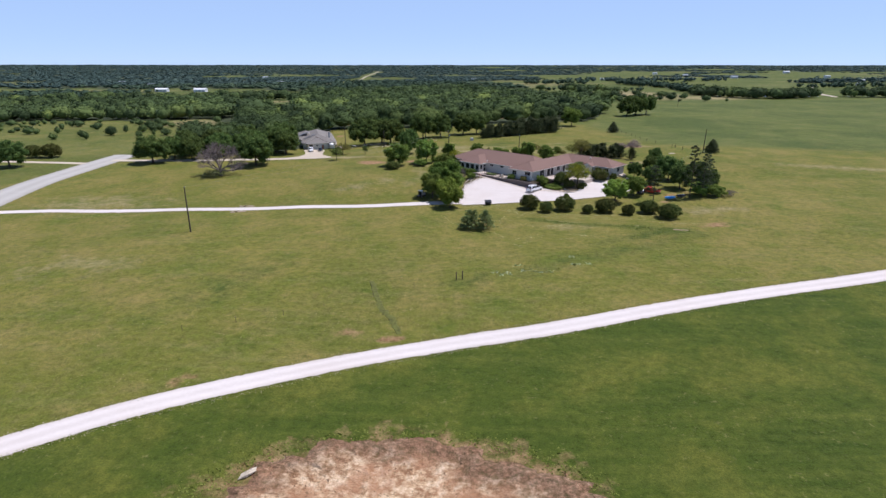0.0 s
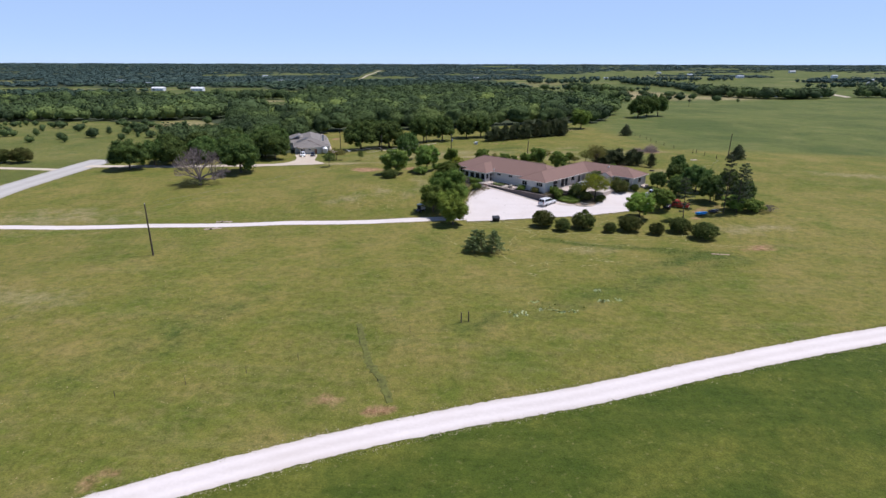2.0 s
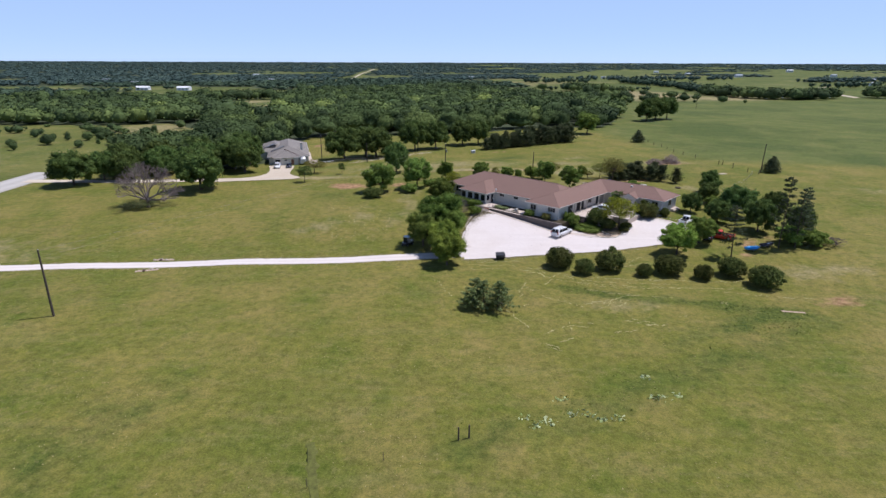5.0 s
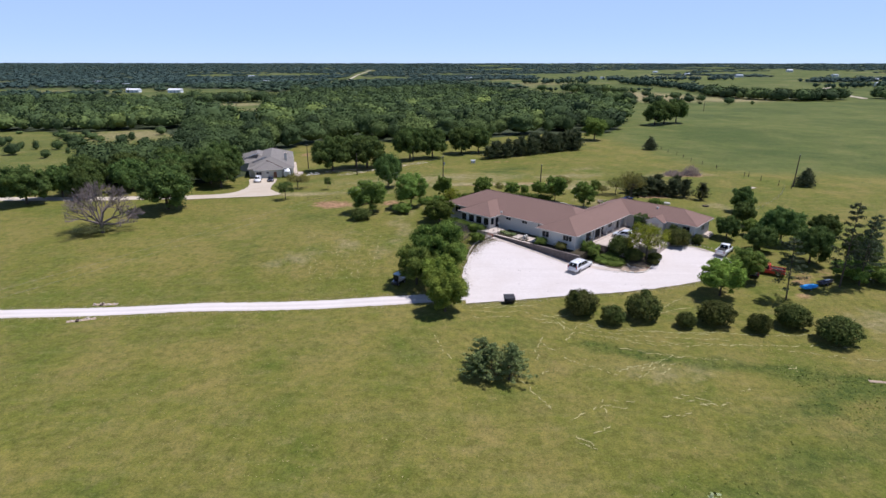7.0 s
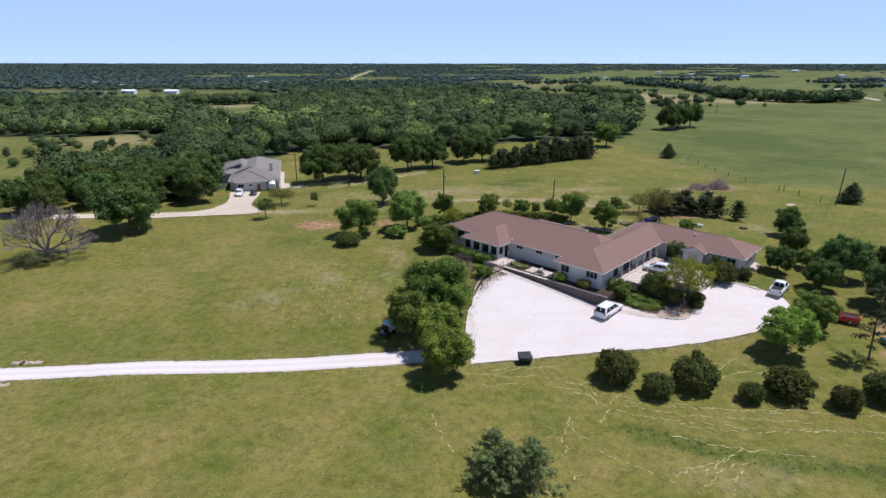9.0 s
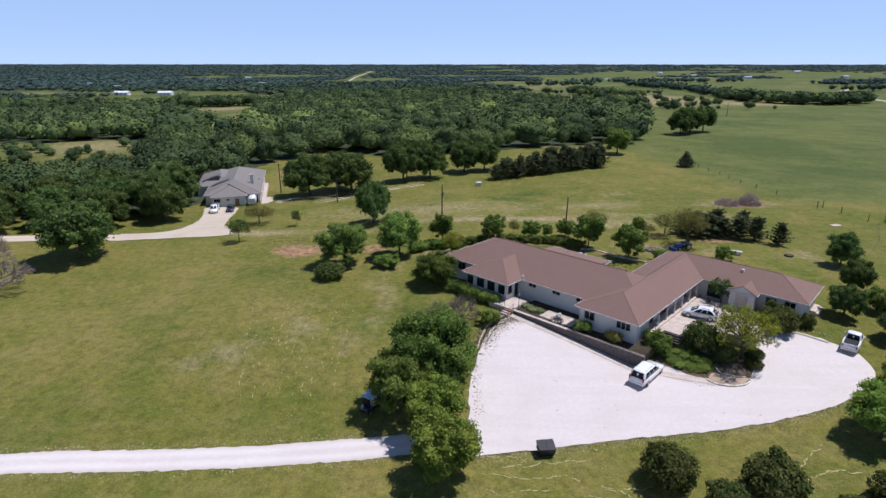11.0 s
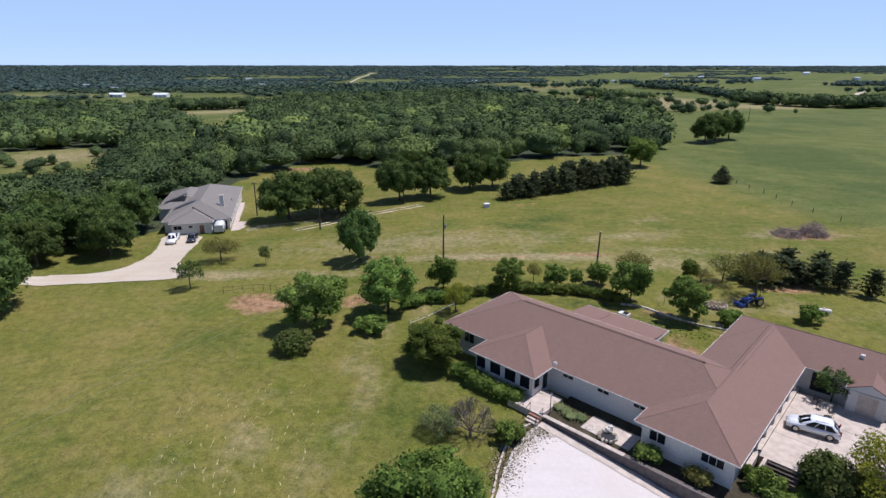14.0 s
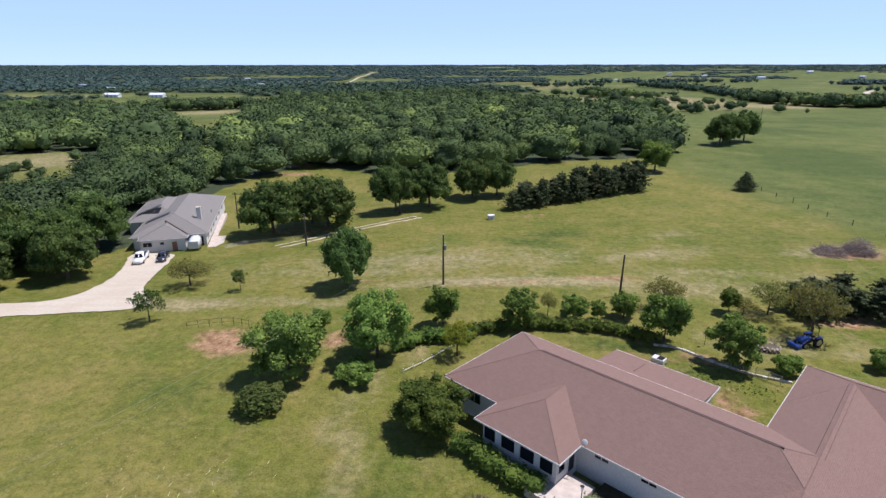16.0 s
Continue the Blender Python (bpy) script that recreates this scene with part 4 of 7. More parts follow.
def hip_roof(parent, s0, s1, q0, q1, z, slope, mat, gables=(), overhang=0.0):
    """A hipped roof over a rectangle, with fascia boards and a soffit. gables: the ends along s or q that rise straight."""
    roof = empty("roof", parent=parent)
    along_s = (s1 - s0) >= (q1 - q0)
    half = min(s1 - s0, q1 - q0) / 2
    top = z + half * slope
    a, b, c, d = Vector((s0, q0, z)), Vector((s1, q0, z)), Vector((s1, q1, z)), Vector((s0, q1, z))
    if along_s:
        r0 = Vector((s0 + (0 if "low" in gables else half), (q0 + q1) / 2, top))
        r1 = Vector((s1 - (0 if "high" in gables else half), (q0 + q1) / 2, top))
        planes = [(a, b, r1, r0), (b, c, r1), (c, d, r0, r1), (d, a, r0)]
    else:
        r0 = Vector(((s0 + s1) / 2, q0 + (0 if "low" in gables else half), top))
        r1 = Vector(((s0 + s1) / 2, q1 - (0 if "high" in gables else half), top))
        planes = [(a, b, r0), (b, c, r1, r0), (c, d, r1), (d, a, r0, r1)]
    if "low" in gables:
        planes = [p for p in planes if not all(v.y == q0 or v is r0 for v in p)] if not along_s else [p for p in planes if p != planes[3]]
    for p in planes:
        bm = bmesh.new()
        uv = bm.loops.layers.uv.new()
        along = (p[1] - p[0]).normalized()
        nor = along.cross(p[2] - p[0]).normalized()
        if nor.z < 0:
            nor = -nor
        quad_uv(bm, p, uv, p[0], along, nor.cross(along))
        solid = bmesh.ops.extrude_face_region(bm, geom=bm.faces[:])
        for v in solid["geom"]:
            if isinstance(v, bmesh.types.BMVert):
                v.co -= Vector((0, 0, 0.06))
        bmesh.ops.recalc_face_normals(bm, faces=bm.faces[:])
        part("roof_plane", bm, mat, roof)
    bm = bmesh.new()
    for x0, x1, y0, y1 in ((s0 - 0.03, s1 + 0.03, q0 - 0.05, q0) if not gables else (s0 - 0.03, s0 + 0.2, q0 - 0.05, q0), (s0 - 0.03, s1 + 0.03, q1, q1 + 0.05), (s0 - 0.05, s0, q0, q1), (s1, s1 + 0.05, q0, q1)):
        box(bm, x0, x1, y0, y1, z - 0.15, z - 0.005)
    part("fascia", bm, TRIM, roof, "white painted fascia board")
    part("soffit", boxed(s0 + 0.02, s1 - 0.02, q0 + 0.02, q1 - 0.02, z - 0.17, z - 0.13), TRIM, roof)
    bm = bmesh.new()
    tube(bm, r0, r1, 0.055, 0.055, 6)
    for p, e in ((a, r0), (d, r0 if along_s else r1), (b, r1 if along_s else r0), (c, r1)):
        tube(bm, p + Vector((0, 0, 0.01)), e, 0.03, 0.03, 5)
    part("ridge_cap", bm, CAP if mat is SHINGLE else CAP_GREY, roof)
    return roof


def window_unit(parent, s, q, z0, z1, w, side, panes=2, frame_mat=None):
    """A framed window in a wall; side is the way it faces: -q, +q, -s or +s."""
    win = empty("window", parent=parent)
    turn = {"-q": 0, "+s": 90, "+q": 180, "-s": 270}[side]
    win.matrix_basis = pose(s, q, 0, 0, 0, turn)
    bm = bmesh.new()
    for x0, x1, a, b in ((-w / 2 - 0.08, w / 2 + 0.08, z1, z1 + 0.08), (-w / 2 - 0.12, w / 2 + 0.12, z0 - 0.1, z0), (-w / 2 - 0.08, -w / 2, z0, z1), (w / 2, w / 2 + 0.08, z0, z1)):
        box(bm, x0, x1, -0.06, 0.04, a, b)
    for k in range(1, panes):
        x = -w / 2 + w * k / panes
        box(bm, x - 0.03, x + 0.03, -0.04, 0.02, z0, z1)
    part("frame", bm, frame_mat or TRIM, win)
    for k in range(panes):
        part("pane", boxed(-w / 2 + w * k / panes + 0.02, -w / 2 + w * (k + 1) / panes - 0.02, -0.012, 0.01, z0, z1), GLASS, win)
    return win


def door_unit(parent, s, q, z0, w, h, side, mat):
    d = empty("door", parent=parent)
    d.matrix_basis = pose(s, q, 0, 0, 0, {"-q": 0, "+s": 90, "+q": 180, "-s": 270}[side])
    bm = bmesh.new()
    box(bm, -w / 2 - 0.08, -w / 2, -0.06, 0.04, z0, z0 + h)
    box(bm, w / 2, w / 2 + 0.08, -0.06, 0.04, z0, z0 + h)
    box(bm, -w / 2 - 0.08, w / 2 + 0.08, -0.06, 0.04, z0 + h, z0 + h + 0.08)
    part("frame", bm, TRIM, d)
    bm = boxed(-w / 2, w / 2, -0.025, 0.02, z0, z0 + h)
    for k in range(4):
        if w > 2:
            box(bm, -w / 2 + 0.1, w / 2 - 0.1, -0.045, -0.02, z0 + 0.08 + k * h / 4, z0 + (k + 1) * h / 4 - 0.08)
    part("door_leaf", bm, mat, d)
    part("handle", tubed((w / 2 - 0.12, -0.09, z0 + 1), (w / 2 - 0.12, -0.03, z0 + 1), 0.03, 0.02, 6), METAL, d)
    return d


HOUSE_TURN = -41.3
FLOOR, EAVE, SLOPE = 2.0, 4.7, 0.42
house = empty("ranch_house", pose(0, 0, 0, 0, 0, HOUSE_TURN))
tagged(house, "long pale brick ranch house with brown shingle hip roofs", "house")


def house_to_world(s, q):
    c, n = math.cos(radians(HOUSE_TURN)), math.sin(radians(HOUSE_TURN))
    return s * c - q * n, s * n + q * c


hip_roof(house, -23.7, 12.70, 24.2, 38.2, EAVE, SLOPE, SHINGLE)
hip_roof(house, -16.6, -7.4, 20.8, 34.0, EAVE + 0.004, SLOPE, SHINGLE)
hip_roof(house, 3.5, 12.78, 21.3, 53.0, EAVE + 0.008, SLOPE, SHINGLE)
hip_roof(house, 3.56, 26.9, 43.5, 53.06, EAVE + 0.012, SLOPE, SHINGLE)
hip_roof(house, 16.8, 20.8, 42.0, 48.0, EAVE - 0.1, 0.5, SHINGLE, gables=("low",))
low = empty("roof", parent=house)
bm = bmesh.new()
uv = bm.loops.layers.uv.new()
p = [Vector(v) for v in ((-13.8, 37.9, 4.62), (-2.2, 37.9, 4.62), (-2.2, 43.2, 4.0), (-13.8, 43.2, 4.0))]
f = quad_uv(bm, p, uv, p[0], Vector((1, 0, 0)), Vector((0, 1, -0.12)).normalized())
g = bmesh.ops.extrude_face_region(bm, geom=[f])
for v in g["geom"]:
    if isinstance(v, bmesh.types.BMVert):
        v.co.z -= 0.14
bmesh.ops.recalc_face_normals(bm, faces=bm.faces[:])
part("roof_plane", bm, SHINGLE, low)
bm = boxed(-2.2, -2.14, 37.9, 43.25, 3.8, 4.05)
box(bm, -13.8, -2.14, 43.2, 43.26, 3.8, 4.0)
part("fascia", bm, TRIM, low)
part("ridge_cap", tubed((-9.8, 39.4, 4.46), (-9.8, 42.0, 4.16), 0.07, 0.07, 5), CAP, low)

vents = boxed(-16.4, 6.0, 31.22, 31.4, 7.54, 7.69)
for s in (7.75, 8.45):
    box(vents, s - 0.025, s + 0.025, 33.5, 48.0, 6.4, 6.53)
part("ridge_vent", vents, VENT, house, "dark ridge vent strip")
WB = 0.2
for x0, x1, y0, y1, top in ((-23.1, 7.0, 24.8, 37.6, 4.6), (-16.0, -8.0, 21.4, 24.9, 4.6), (4.1, 12.2, 21.9, 26.0, 4.6), (4.1, 11.3, 25.9, 52.4, 4.6), (7.0, 26.3, 44.1, 52.4, 4.6), (17.1, 20.5, 42.3, 44.2, 4.6),
                            (-13.3, -2.7, 37.5, 42.7, 3.9)):
    part("wall", boxed(x0, x1, y0, y1, WB, top), WALL, house)
bm = bmesh.new()
gv3 = [bm.verts.new(v) for v in ((16.9, 42.1, 4.5), (20.7, 42.1, 4.5), (18.8, 42.1, 5.48), (16.9, 42.3, 4.5), (20.7, 42.3, 4.5), (18.8, 42.3, 5.48))]
for idx in ((0, 1, 2), (5, 4, 3), (0, 3, 4, 1), (1, 4, 5, 2), (2, 5, 3, 0)):
    bm.faces.new([gv3[i] for i in idx])
part("gable_wall", bm, WALL, house)
for s, w in ((-15.2, 1.3), (-13.1, 1.5), (-11.0, 1.5), (-9.0, 1.3)):
    window_unit(house, s, 21.4, 2.7, 4.2, w, "-q", 1)
window_unit(house, -8.0, 22.2, 2.8, 4.2, 1.0, "+s", 1)
door_unit(house, -8.0, 23.8, FLOOR, 0.95, 2.1, "+s", DARK)
for s in (-5.7, -1.5, 2.5):
    window_unit(house, s, 24.8, 3.75, 4.3, 1.3, "-q", 2)
window_unit(house, 5.6, 21.9, 3.1, 4.2, 1.5, "-q", 2)
window_unit(house, 10.5, 21.9, 3.3, 4.3, 1.9, "-q", 3)
window_unit(house, -23.1, 28.5, 2.9, 4.2, 1.6, "-s", 2)
window_unit(house, -23.1, 34.0, 2.9, 4.2, 1.6, "-s", 2)
window_unit(house, -20.0, 24.8, 2.9, 4.2, 1.6, "-q", 2)
for q in (27.8, 33.0):
    door_unit(house, 11.3, q, FLOOR, 3.4, 2.3, "+s", DARK)
window_unit(house, 11.3, 37.5, 2.9, 4.2, 1.6, "+s", 2)
door_unit(house, 11.3, 41.0, FLOOR, 1.0, 2.1, "+s", DARK)
door_unit(house, 18.8, 42.3, FLOOR, 1.7, 2.15, "-q", CONCRETE)
door_unit(house, 14.5, 44.1, FLOOR, 2.0, 2.2, "-q", DARK)
for s in (22.2, 24.6):
    window_unit(house, s, 44.1, 2.9, 4.2, 1.4, "-q", 2)
window_unit(house, 26.3, 48.5, 2.9, 4.2, 1.5, "+s", 2)
for q in (28.6, 31.4, 34.2, 37.0, 39.8, 42.6):
    part("veranda_post", boxed(12.3, 12.48, q - 0.09, q + 0.09, 1.6, 4.6, 0.02), TRIM, house)
part("veranda_floor", boxed(11.3, 12.7, 26.0, 44.0, 1.2, FLOOR), CONCRETE, house)
part("roof_vent", boxed(17.0, 17.4, 46.8, 47.2, 5.8, 6.5, 0.03), TRIM, house, "small white roof vent")
bm = tubed((-7.0, 24.3, 4.75), (-7.0, 24.1, 5.3), 0.03, 0.03, 6)
bmesh.ops.create_uvsphere(bm, u_segments=14, v_segments=6, radius=0.26, matrix=pose(-6.95, 23.95, 5.4, 65, 0, 20) @ Matrix.Diagonal((1, 1, 0.25, 1)))
part("satellite_dish", bm, TRIM, house, "small pale satellite dish")
for s in (-23.0, 12.3):
    part("downpipe", boxed(s - 0.05, s + 0.05, 24.6 if s < 0 else 21.75, 24.7 if s < 0 else 21.85, 1.0, 4.5), TRIM, house)

# retaining wall, landing, patio and court, in the house's own axes
wall = empty("retaining_wall", pose(0, 0, 0, 0, 0, HOUSE_TURN))
tagged(wall, "low brown block retaining wall with a pale cap", "wall", kind="structure")
part("wall_body", boxed(-5.3, 14.6, 19.55, 19.85, -0.3, 1.72), BLOCK, wall)
for i in range(20):
    part("cap_stone", boxed(-5.35 + i * 0.999, -4.37 + i * 0.999, 19.46, 19.94, 1.72, 1.8, 0.015), CONCRETE if i < 9 else BLOCK, wall)
landing = tagged(empty("entry_landing", pose(0, 0, 0, 0, 0, HOUSE_TURN)), "pale concrete entry landing with steps and rails", "steps", kind="structure")
part("slab", boxed(-9.6, -5.35, 19.2, 23.4, 0.6, 2.0), CONCRETE, landing)
for i in range(3):
    part("step", boxed(-6.6, -5.3, 18.85 - i * 0.34, 19.2 - i * 0.34, 0.4, 1.82 - i * 0.18), BRICKRED if i == 0 else CONCRETE, landing)
for s in (-6.75, -5.2):
    bm = tubed((s, 19.3, 2.0), (s, 19.3, 2.9), 0.03, 0.03, 6)
    tube(bm, (s, 18.1, 1.4), (s, 18.1, 2.3), 0.03, 0.03, 6)
    tube(bm, (s, 19.3, 2.9), (s, 18.1, 2.3), 0.03, 0.03, 6)
    part("handrail", bm, BLACK, landing)
patio = tagged(empty("patio", pose(0, 0, 0, 0, 0, HOUSE_TURN)), "concrete patio between the house and the retaining wall", "patio", kind="structure")
for i in range(3):
    part("slab", boxed(-1.5 + i * 1.72, 0.2 + i * 1.72, 20.6, 23.2, 0.5, 1.80), CONCRETE, patio)
part("bed_soil", boxed(-5.2, 14.4, 19.86, 25.0, 0.3, 1.72), SHADESOIL, patio)
strip("concrete_apron", [house_to_world(s, 18.95) for s in (-5.2, 0, 5, 10, 14.4)] + [(25.9, 4.3), (28.4, 3.5), (30.8, 2.9), (31.8, 2.4)], 1.1, CONCRETE, "cracked concrete apron at the foot of the wall", lift=0.14, step=1.0, ragged=0.1, category="pavement")
court = tagged(empty("carport_court", pose(0, 0, 0, 0, 0, HOUSE_TURN)), "pale concrete court beside the garage wing", "pavement", kind="structure")
for i in range(3):
    for j in range(1 if i == 2 else 0, 3):
        part("slab", boxed(12.75 + i * 3.6, 16.32 + i * 3.6, 28.2 + j * 4.9, 33.06 + j * 4.9, 0.6, 1.90), CONCRETE, court)
steps = tagged(empty("timber_steps", pose(0, 0, 0, 0, 0, HOUSE_TURN)), "railway-sleeper steps up to the court", "steps")
for i in range(4):
    part("sleeper", boxed(13.6, 16.2, 26.4 + i * 0.45, 26.62 + i * 0.45, 0.9, 1.45 + i * 0.13, 0.015), WOOD, steps)
part("side_wall", boxed(13.2, 13.5, 25.9, 28.2, 0.8, 1.95), CONCRETE, steps)

# the grey-roofed house
nb = empty("neighbour_house", pose(-57.8, 91.0, 0, 0, 0, 17))
tagged(nb, "pale ranch house with a grey shingle roof and chimney", "house")
NE = 1.25
hip_roof(nb, -11.5, 3.8, 2.5, 38.6, NE, 0.38, SHINGLE_GREY)
hip_roof(nb, -9.6, 0.0, 0.0, 14.0, NE - 0.02, 0.38, SHINGLE_GREY)
hip_roof(nb, -15.3, -3.0, 15.5, 37.0, NE + 0.01, 0.38, SHINGLE_GREY)
for x0, x1, y0, y1 in ((-9.1, -0.5, 0.5, 6.0), (-11.0, 3.3, 3.0, 38.1), (-14.8, -10.9, 16.0, 36.5)):
    part("wall", boxed(x0, x1, y0, y1, -3.5, 1.1), WALL, nb)
window_unit(nb, -7.8, 0.5, -0.3, 0.6, 1.7, "-q", 2)
window_unit(nb, -5.0, 0.5, 0.0, 0.5, 0.8, "-q", 1)
door_unit(nb, -2.6, 0.5, -1.6, 1.0, 2.1, "-q", BRICKRED)
door_unit(nb, 1.4, 3.0, -1.6, 2.6, 2.2, "-q", DARK)
for q in (6.0, 10.5, 15.0, 20.0, 26.0, 32.0):
    window_unit(nb, 3.3, q, -0.7, 0.6, 1.4, "+s", 2)
# dark brown band along the valley, drawn for the upper eave's shadow
valley = tubed((-0.15, 2.35, NE + 0.06), (-5.2, 7.4, NE + 1.98), 0.2, 0.2, 6)
part("valley_shadow", valley, VENT, nb, "dark band for the eave shadow between two roofs")
for s0, s1, q0, q1, foot in ((-13.7, -8.0, 18.4, 20.7, -15.3), (-10.4, -5.2, 11.8, 13.8, -11.5)):
    n = 4
    for k in range(n):
        a, b = s0 + (s1 - s0) * k / n, s0 + (s1 - s0) * (k + 1) / n - 0.05
        bm = bmesh.new()
        for q2, q3 in ((q0, (q0 + q1) / 2 - 0.03), ((q0 + q1) / 2 + 0.03, q1)):
            box(bm, a, b, q2, q3, 0, 0.05)
        for v in bm.verts:
            v.co.z += NE + 0.14 + 0.38 * (v.co.x - foot)
        part("solar_panel", bm, SOLAR, nb, "dark grey solar panel")
chim = part("chimney", boxed(0.6, 1.5, 11.0, 11.9, 1.5, 4.9), WALL, nb)
part("chimney_cap", boxed(0.5, 1.6, 10.9, 12.0, 4.9, 5.03), CONCRETE, chim)
part("vent_pipe", tubed((2.6, 19.0, 1.6), (2.6, 19.0, 2.4), 0.1, 0.1, 8), METAL, nb)
part("patio_slab", boxed(3.5, 6.6, 1.0, 9.0, -2.2, -1.45), CONCRETE, nb, "pale concrete patio slab")
part("side_walk", boxed(3.5, 4.7, 9.0, 30.0, -2.6, -1.5), CONCRETE, nb, "pale concrete side walk")

# ---- woods and distance ----
def ball(subdivisions):
    bm = bmesh.new()
    bmesh.ops.create_icosphere(bm, subdivisions=subdivisions, radius=1.0)
    v = np.array([p.co[:] for p in bm.verts])
    f = np.array([[p.index for p in q.verts] for q in bm.faces])
    bm.free()
    return v, f


BALLS = {n: ball(n) for n in (1, 2, 3)}


def forest_template(seed, w, h, cards_n, size, billows, fine, pointed=False):
    """One crown of the woods: a billowing dome, or a pointed evergreen, under a coat of leaf clumps."""
    rng = np.random.default_rng(seed)
    tops = unit(rng, billows)
    tops[:, 2] = abs(tops[:, 2]) * 0.95 - 0.1
    tops /= np.linalg.norm(tops, axis=1)[:, None]
    high = rng.uniform(0.72, 1.05, billows)

    def reach(d):
        near = np.exp((d @ tops.T - 1) / 0.1) * high
        r = 0.6 + 0.4 * near.max(1)
        if pointed:
            r = r * (1.0 - 0.32 * np.clip(1 - abs(d[:, 2] - 0.35) * 2, 0, 1)) * np.where(d[:, 2] > 0.55, 1.18, 1.0)
        return r

    half = np.array([w / 2, w / 2, h * 0.56])
    mid = np.array([0, 0, h * 0.42])
    core, tri = BALLS[fine]
    v0 = core * (reach(core) * 0.86)[:, None] * half + mid
    d = unit(rng, cards_n)
    d[:, 2] = np.where(d[:, 2] < -0.35, -d[:, 2], d[:, 2])
    c = d * (reach(d) * rng.uniform(0.84, 1.1, cards_n))[:, None] * half + mid
    out = d.copy()
    out[:, 2] += 0.3
    v1, q = cards(rng, c, out, size, 0.7)
    return np.concatenate([v0, v1]), tri, q + len(v0)


def joined(name, templates, places, mat, label):
    """Many trees joined into one mesh: places are rows of x, y, z, width scale, height scale, turn, template."""
    vs, tri, quad, tones, base = [], [], [], [], 0
    for x, y, z, w, h, a, k, tone in places:
        v, t, q = templates[int(k)]
        c, s = math.cos(a), math.sin(a)
        p = np.empty_like(v)
        p[:, 0] = (v[:, 0] * c - v[:, 1] * s) * w + x
        p[:, 1] = (v[:, 0] * s + v[:, 1] * c) * w + y
        p[:, 2] = v[:, 2] * h + z
        vs.append(p)
        tri.append(t + base)
        quad.append(q + base)
        tones.append(np.full(len(v), tone))
        base += len(v)
    v, t, q = np.concatenate(vs), np.concatenate(tri), np.concatenate(quad)
    me = bpy.data.meshes.new(name)
    me.vertices.add(len(v))
    me.vertices.foreach_set("co", v.ravel())
    loops = np.concatenate([t.ravel(), q.ravel()])
    me.loops.add(len(loops))
    me.loops.foreach_set("vertex_index", loops.astype(np.int32))
    me.polygons.add(len(t) + len(q))
    start = np.concatenate([np.arange(len(t)) * 3, len(t) * 3 + np.arange(len(q)) * 4])
    me.polygons.foreach_set("loop_start", start.astype(np.int32))
    me.update(calc_edges=True)
    at = me.attributes.new("tone", "FLOAT", "POINT")
    at.data.foreach_set("value", np.concatenate(tones))
    me.materials.append(mat)
    ob = new(name, me)
    return tagged(ob, label, "woods", kind="stuff")


def woods_material(name, stops, loss):
    """Leaves coloured by the tone value that each tree carries."""
    m, nt, b = material(name, 0.85, 0, 0.06)
    at = nt.nodes.new("ShaderNodeAttribute")
    at.attribute_name = "tone"
    c = ramp(nt, at.outputs["Fac"], stops)
    c = mixed(nt, 1.0, c, ramp(nt, island(nt), [(0.0, (loss, loss, loss)), (0.6, (1, 1, 1)), (1.0, (1.07, 1.06, 1.03))]), "MULTIPLY")
    nt.links.new(c, b.inputs["Base Color"])
    return m


WOODS = woods_material("woods_leaves", [(0.0, (0.045, 0.068, 0.03)), (0.4, (0.085, 0.124, 0.044)), (0.72, (0.126, 0.17, 0.054)), (1.0, (0.22, 0.276, 0.075))], 0.88)
# distance haze is put into these leaf colours as blue, most in RIMWOODS
FARWOODS = woods_material("far_hazed_woods", [(0.0, (0.042, 0.068, 0.046)), (0.5, (0.062, 0.096, 0.058)), (1.0, (0.1, 0.136, 0.072))], 0.94)
RIMWOODS = woods_material("rim_hazed_woods", [(0.0, (0.048, 0.078, 0.07)), (0.5, (0.068, 0.104, 0.088)), (1.0, (0.1, 0.14, 0.104))], 0.94)
rng = np.random.default_rng(5)
near_t = [forest_template(20 + i, 12.0, 11.4, 1150, 0.31, 22, 3, i > 5) for i in range(8)]
mid_t = [forest_template(40 + i, 12.4, 11.4, 170, 0.58, 16, 2, i > 6) for i in range(8)]
far_t = [forest_template(60 + i, 12.5, 9.5, 32, 1.1, 9, 1, i > 5) for i in range(8)]
near_p, mid_p, far_p, rim_p = [], [], [], []


def stand(x, y, w=1.0, h=1.0):
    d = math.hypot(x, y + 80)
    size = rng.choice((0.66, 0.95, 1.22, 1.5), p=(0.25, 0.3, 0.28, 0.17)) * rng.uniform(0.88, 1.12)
    # tone varies by tree and patch, and falls with distance to darker, cooler greens
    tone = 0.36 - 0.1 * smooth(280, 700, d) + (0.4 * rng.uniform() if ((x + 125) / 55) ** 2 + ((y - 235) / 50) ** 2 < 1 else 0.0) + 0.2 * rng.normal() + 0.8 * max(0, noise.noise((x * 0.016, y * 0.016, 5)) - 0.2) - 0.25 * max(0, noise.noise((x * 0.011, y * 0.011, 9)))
    row = [x, y, ground_z(x, y) - 0.4, w * size, h * (0.58 + 0.3 * size) * rng.uniform(0.88, 1.1), rng.uniform(0, 6.28), rng.integers(8), min(1.0, max(0.0, tone))]
    if row[6] > (6 if d >= 310 else 5):
        row[7] *= 0.55
        row[4] *= 1.1
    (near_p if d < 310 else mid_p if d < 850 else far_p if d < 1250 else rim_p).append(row)


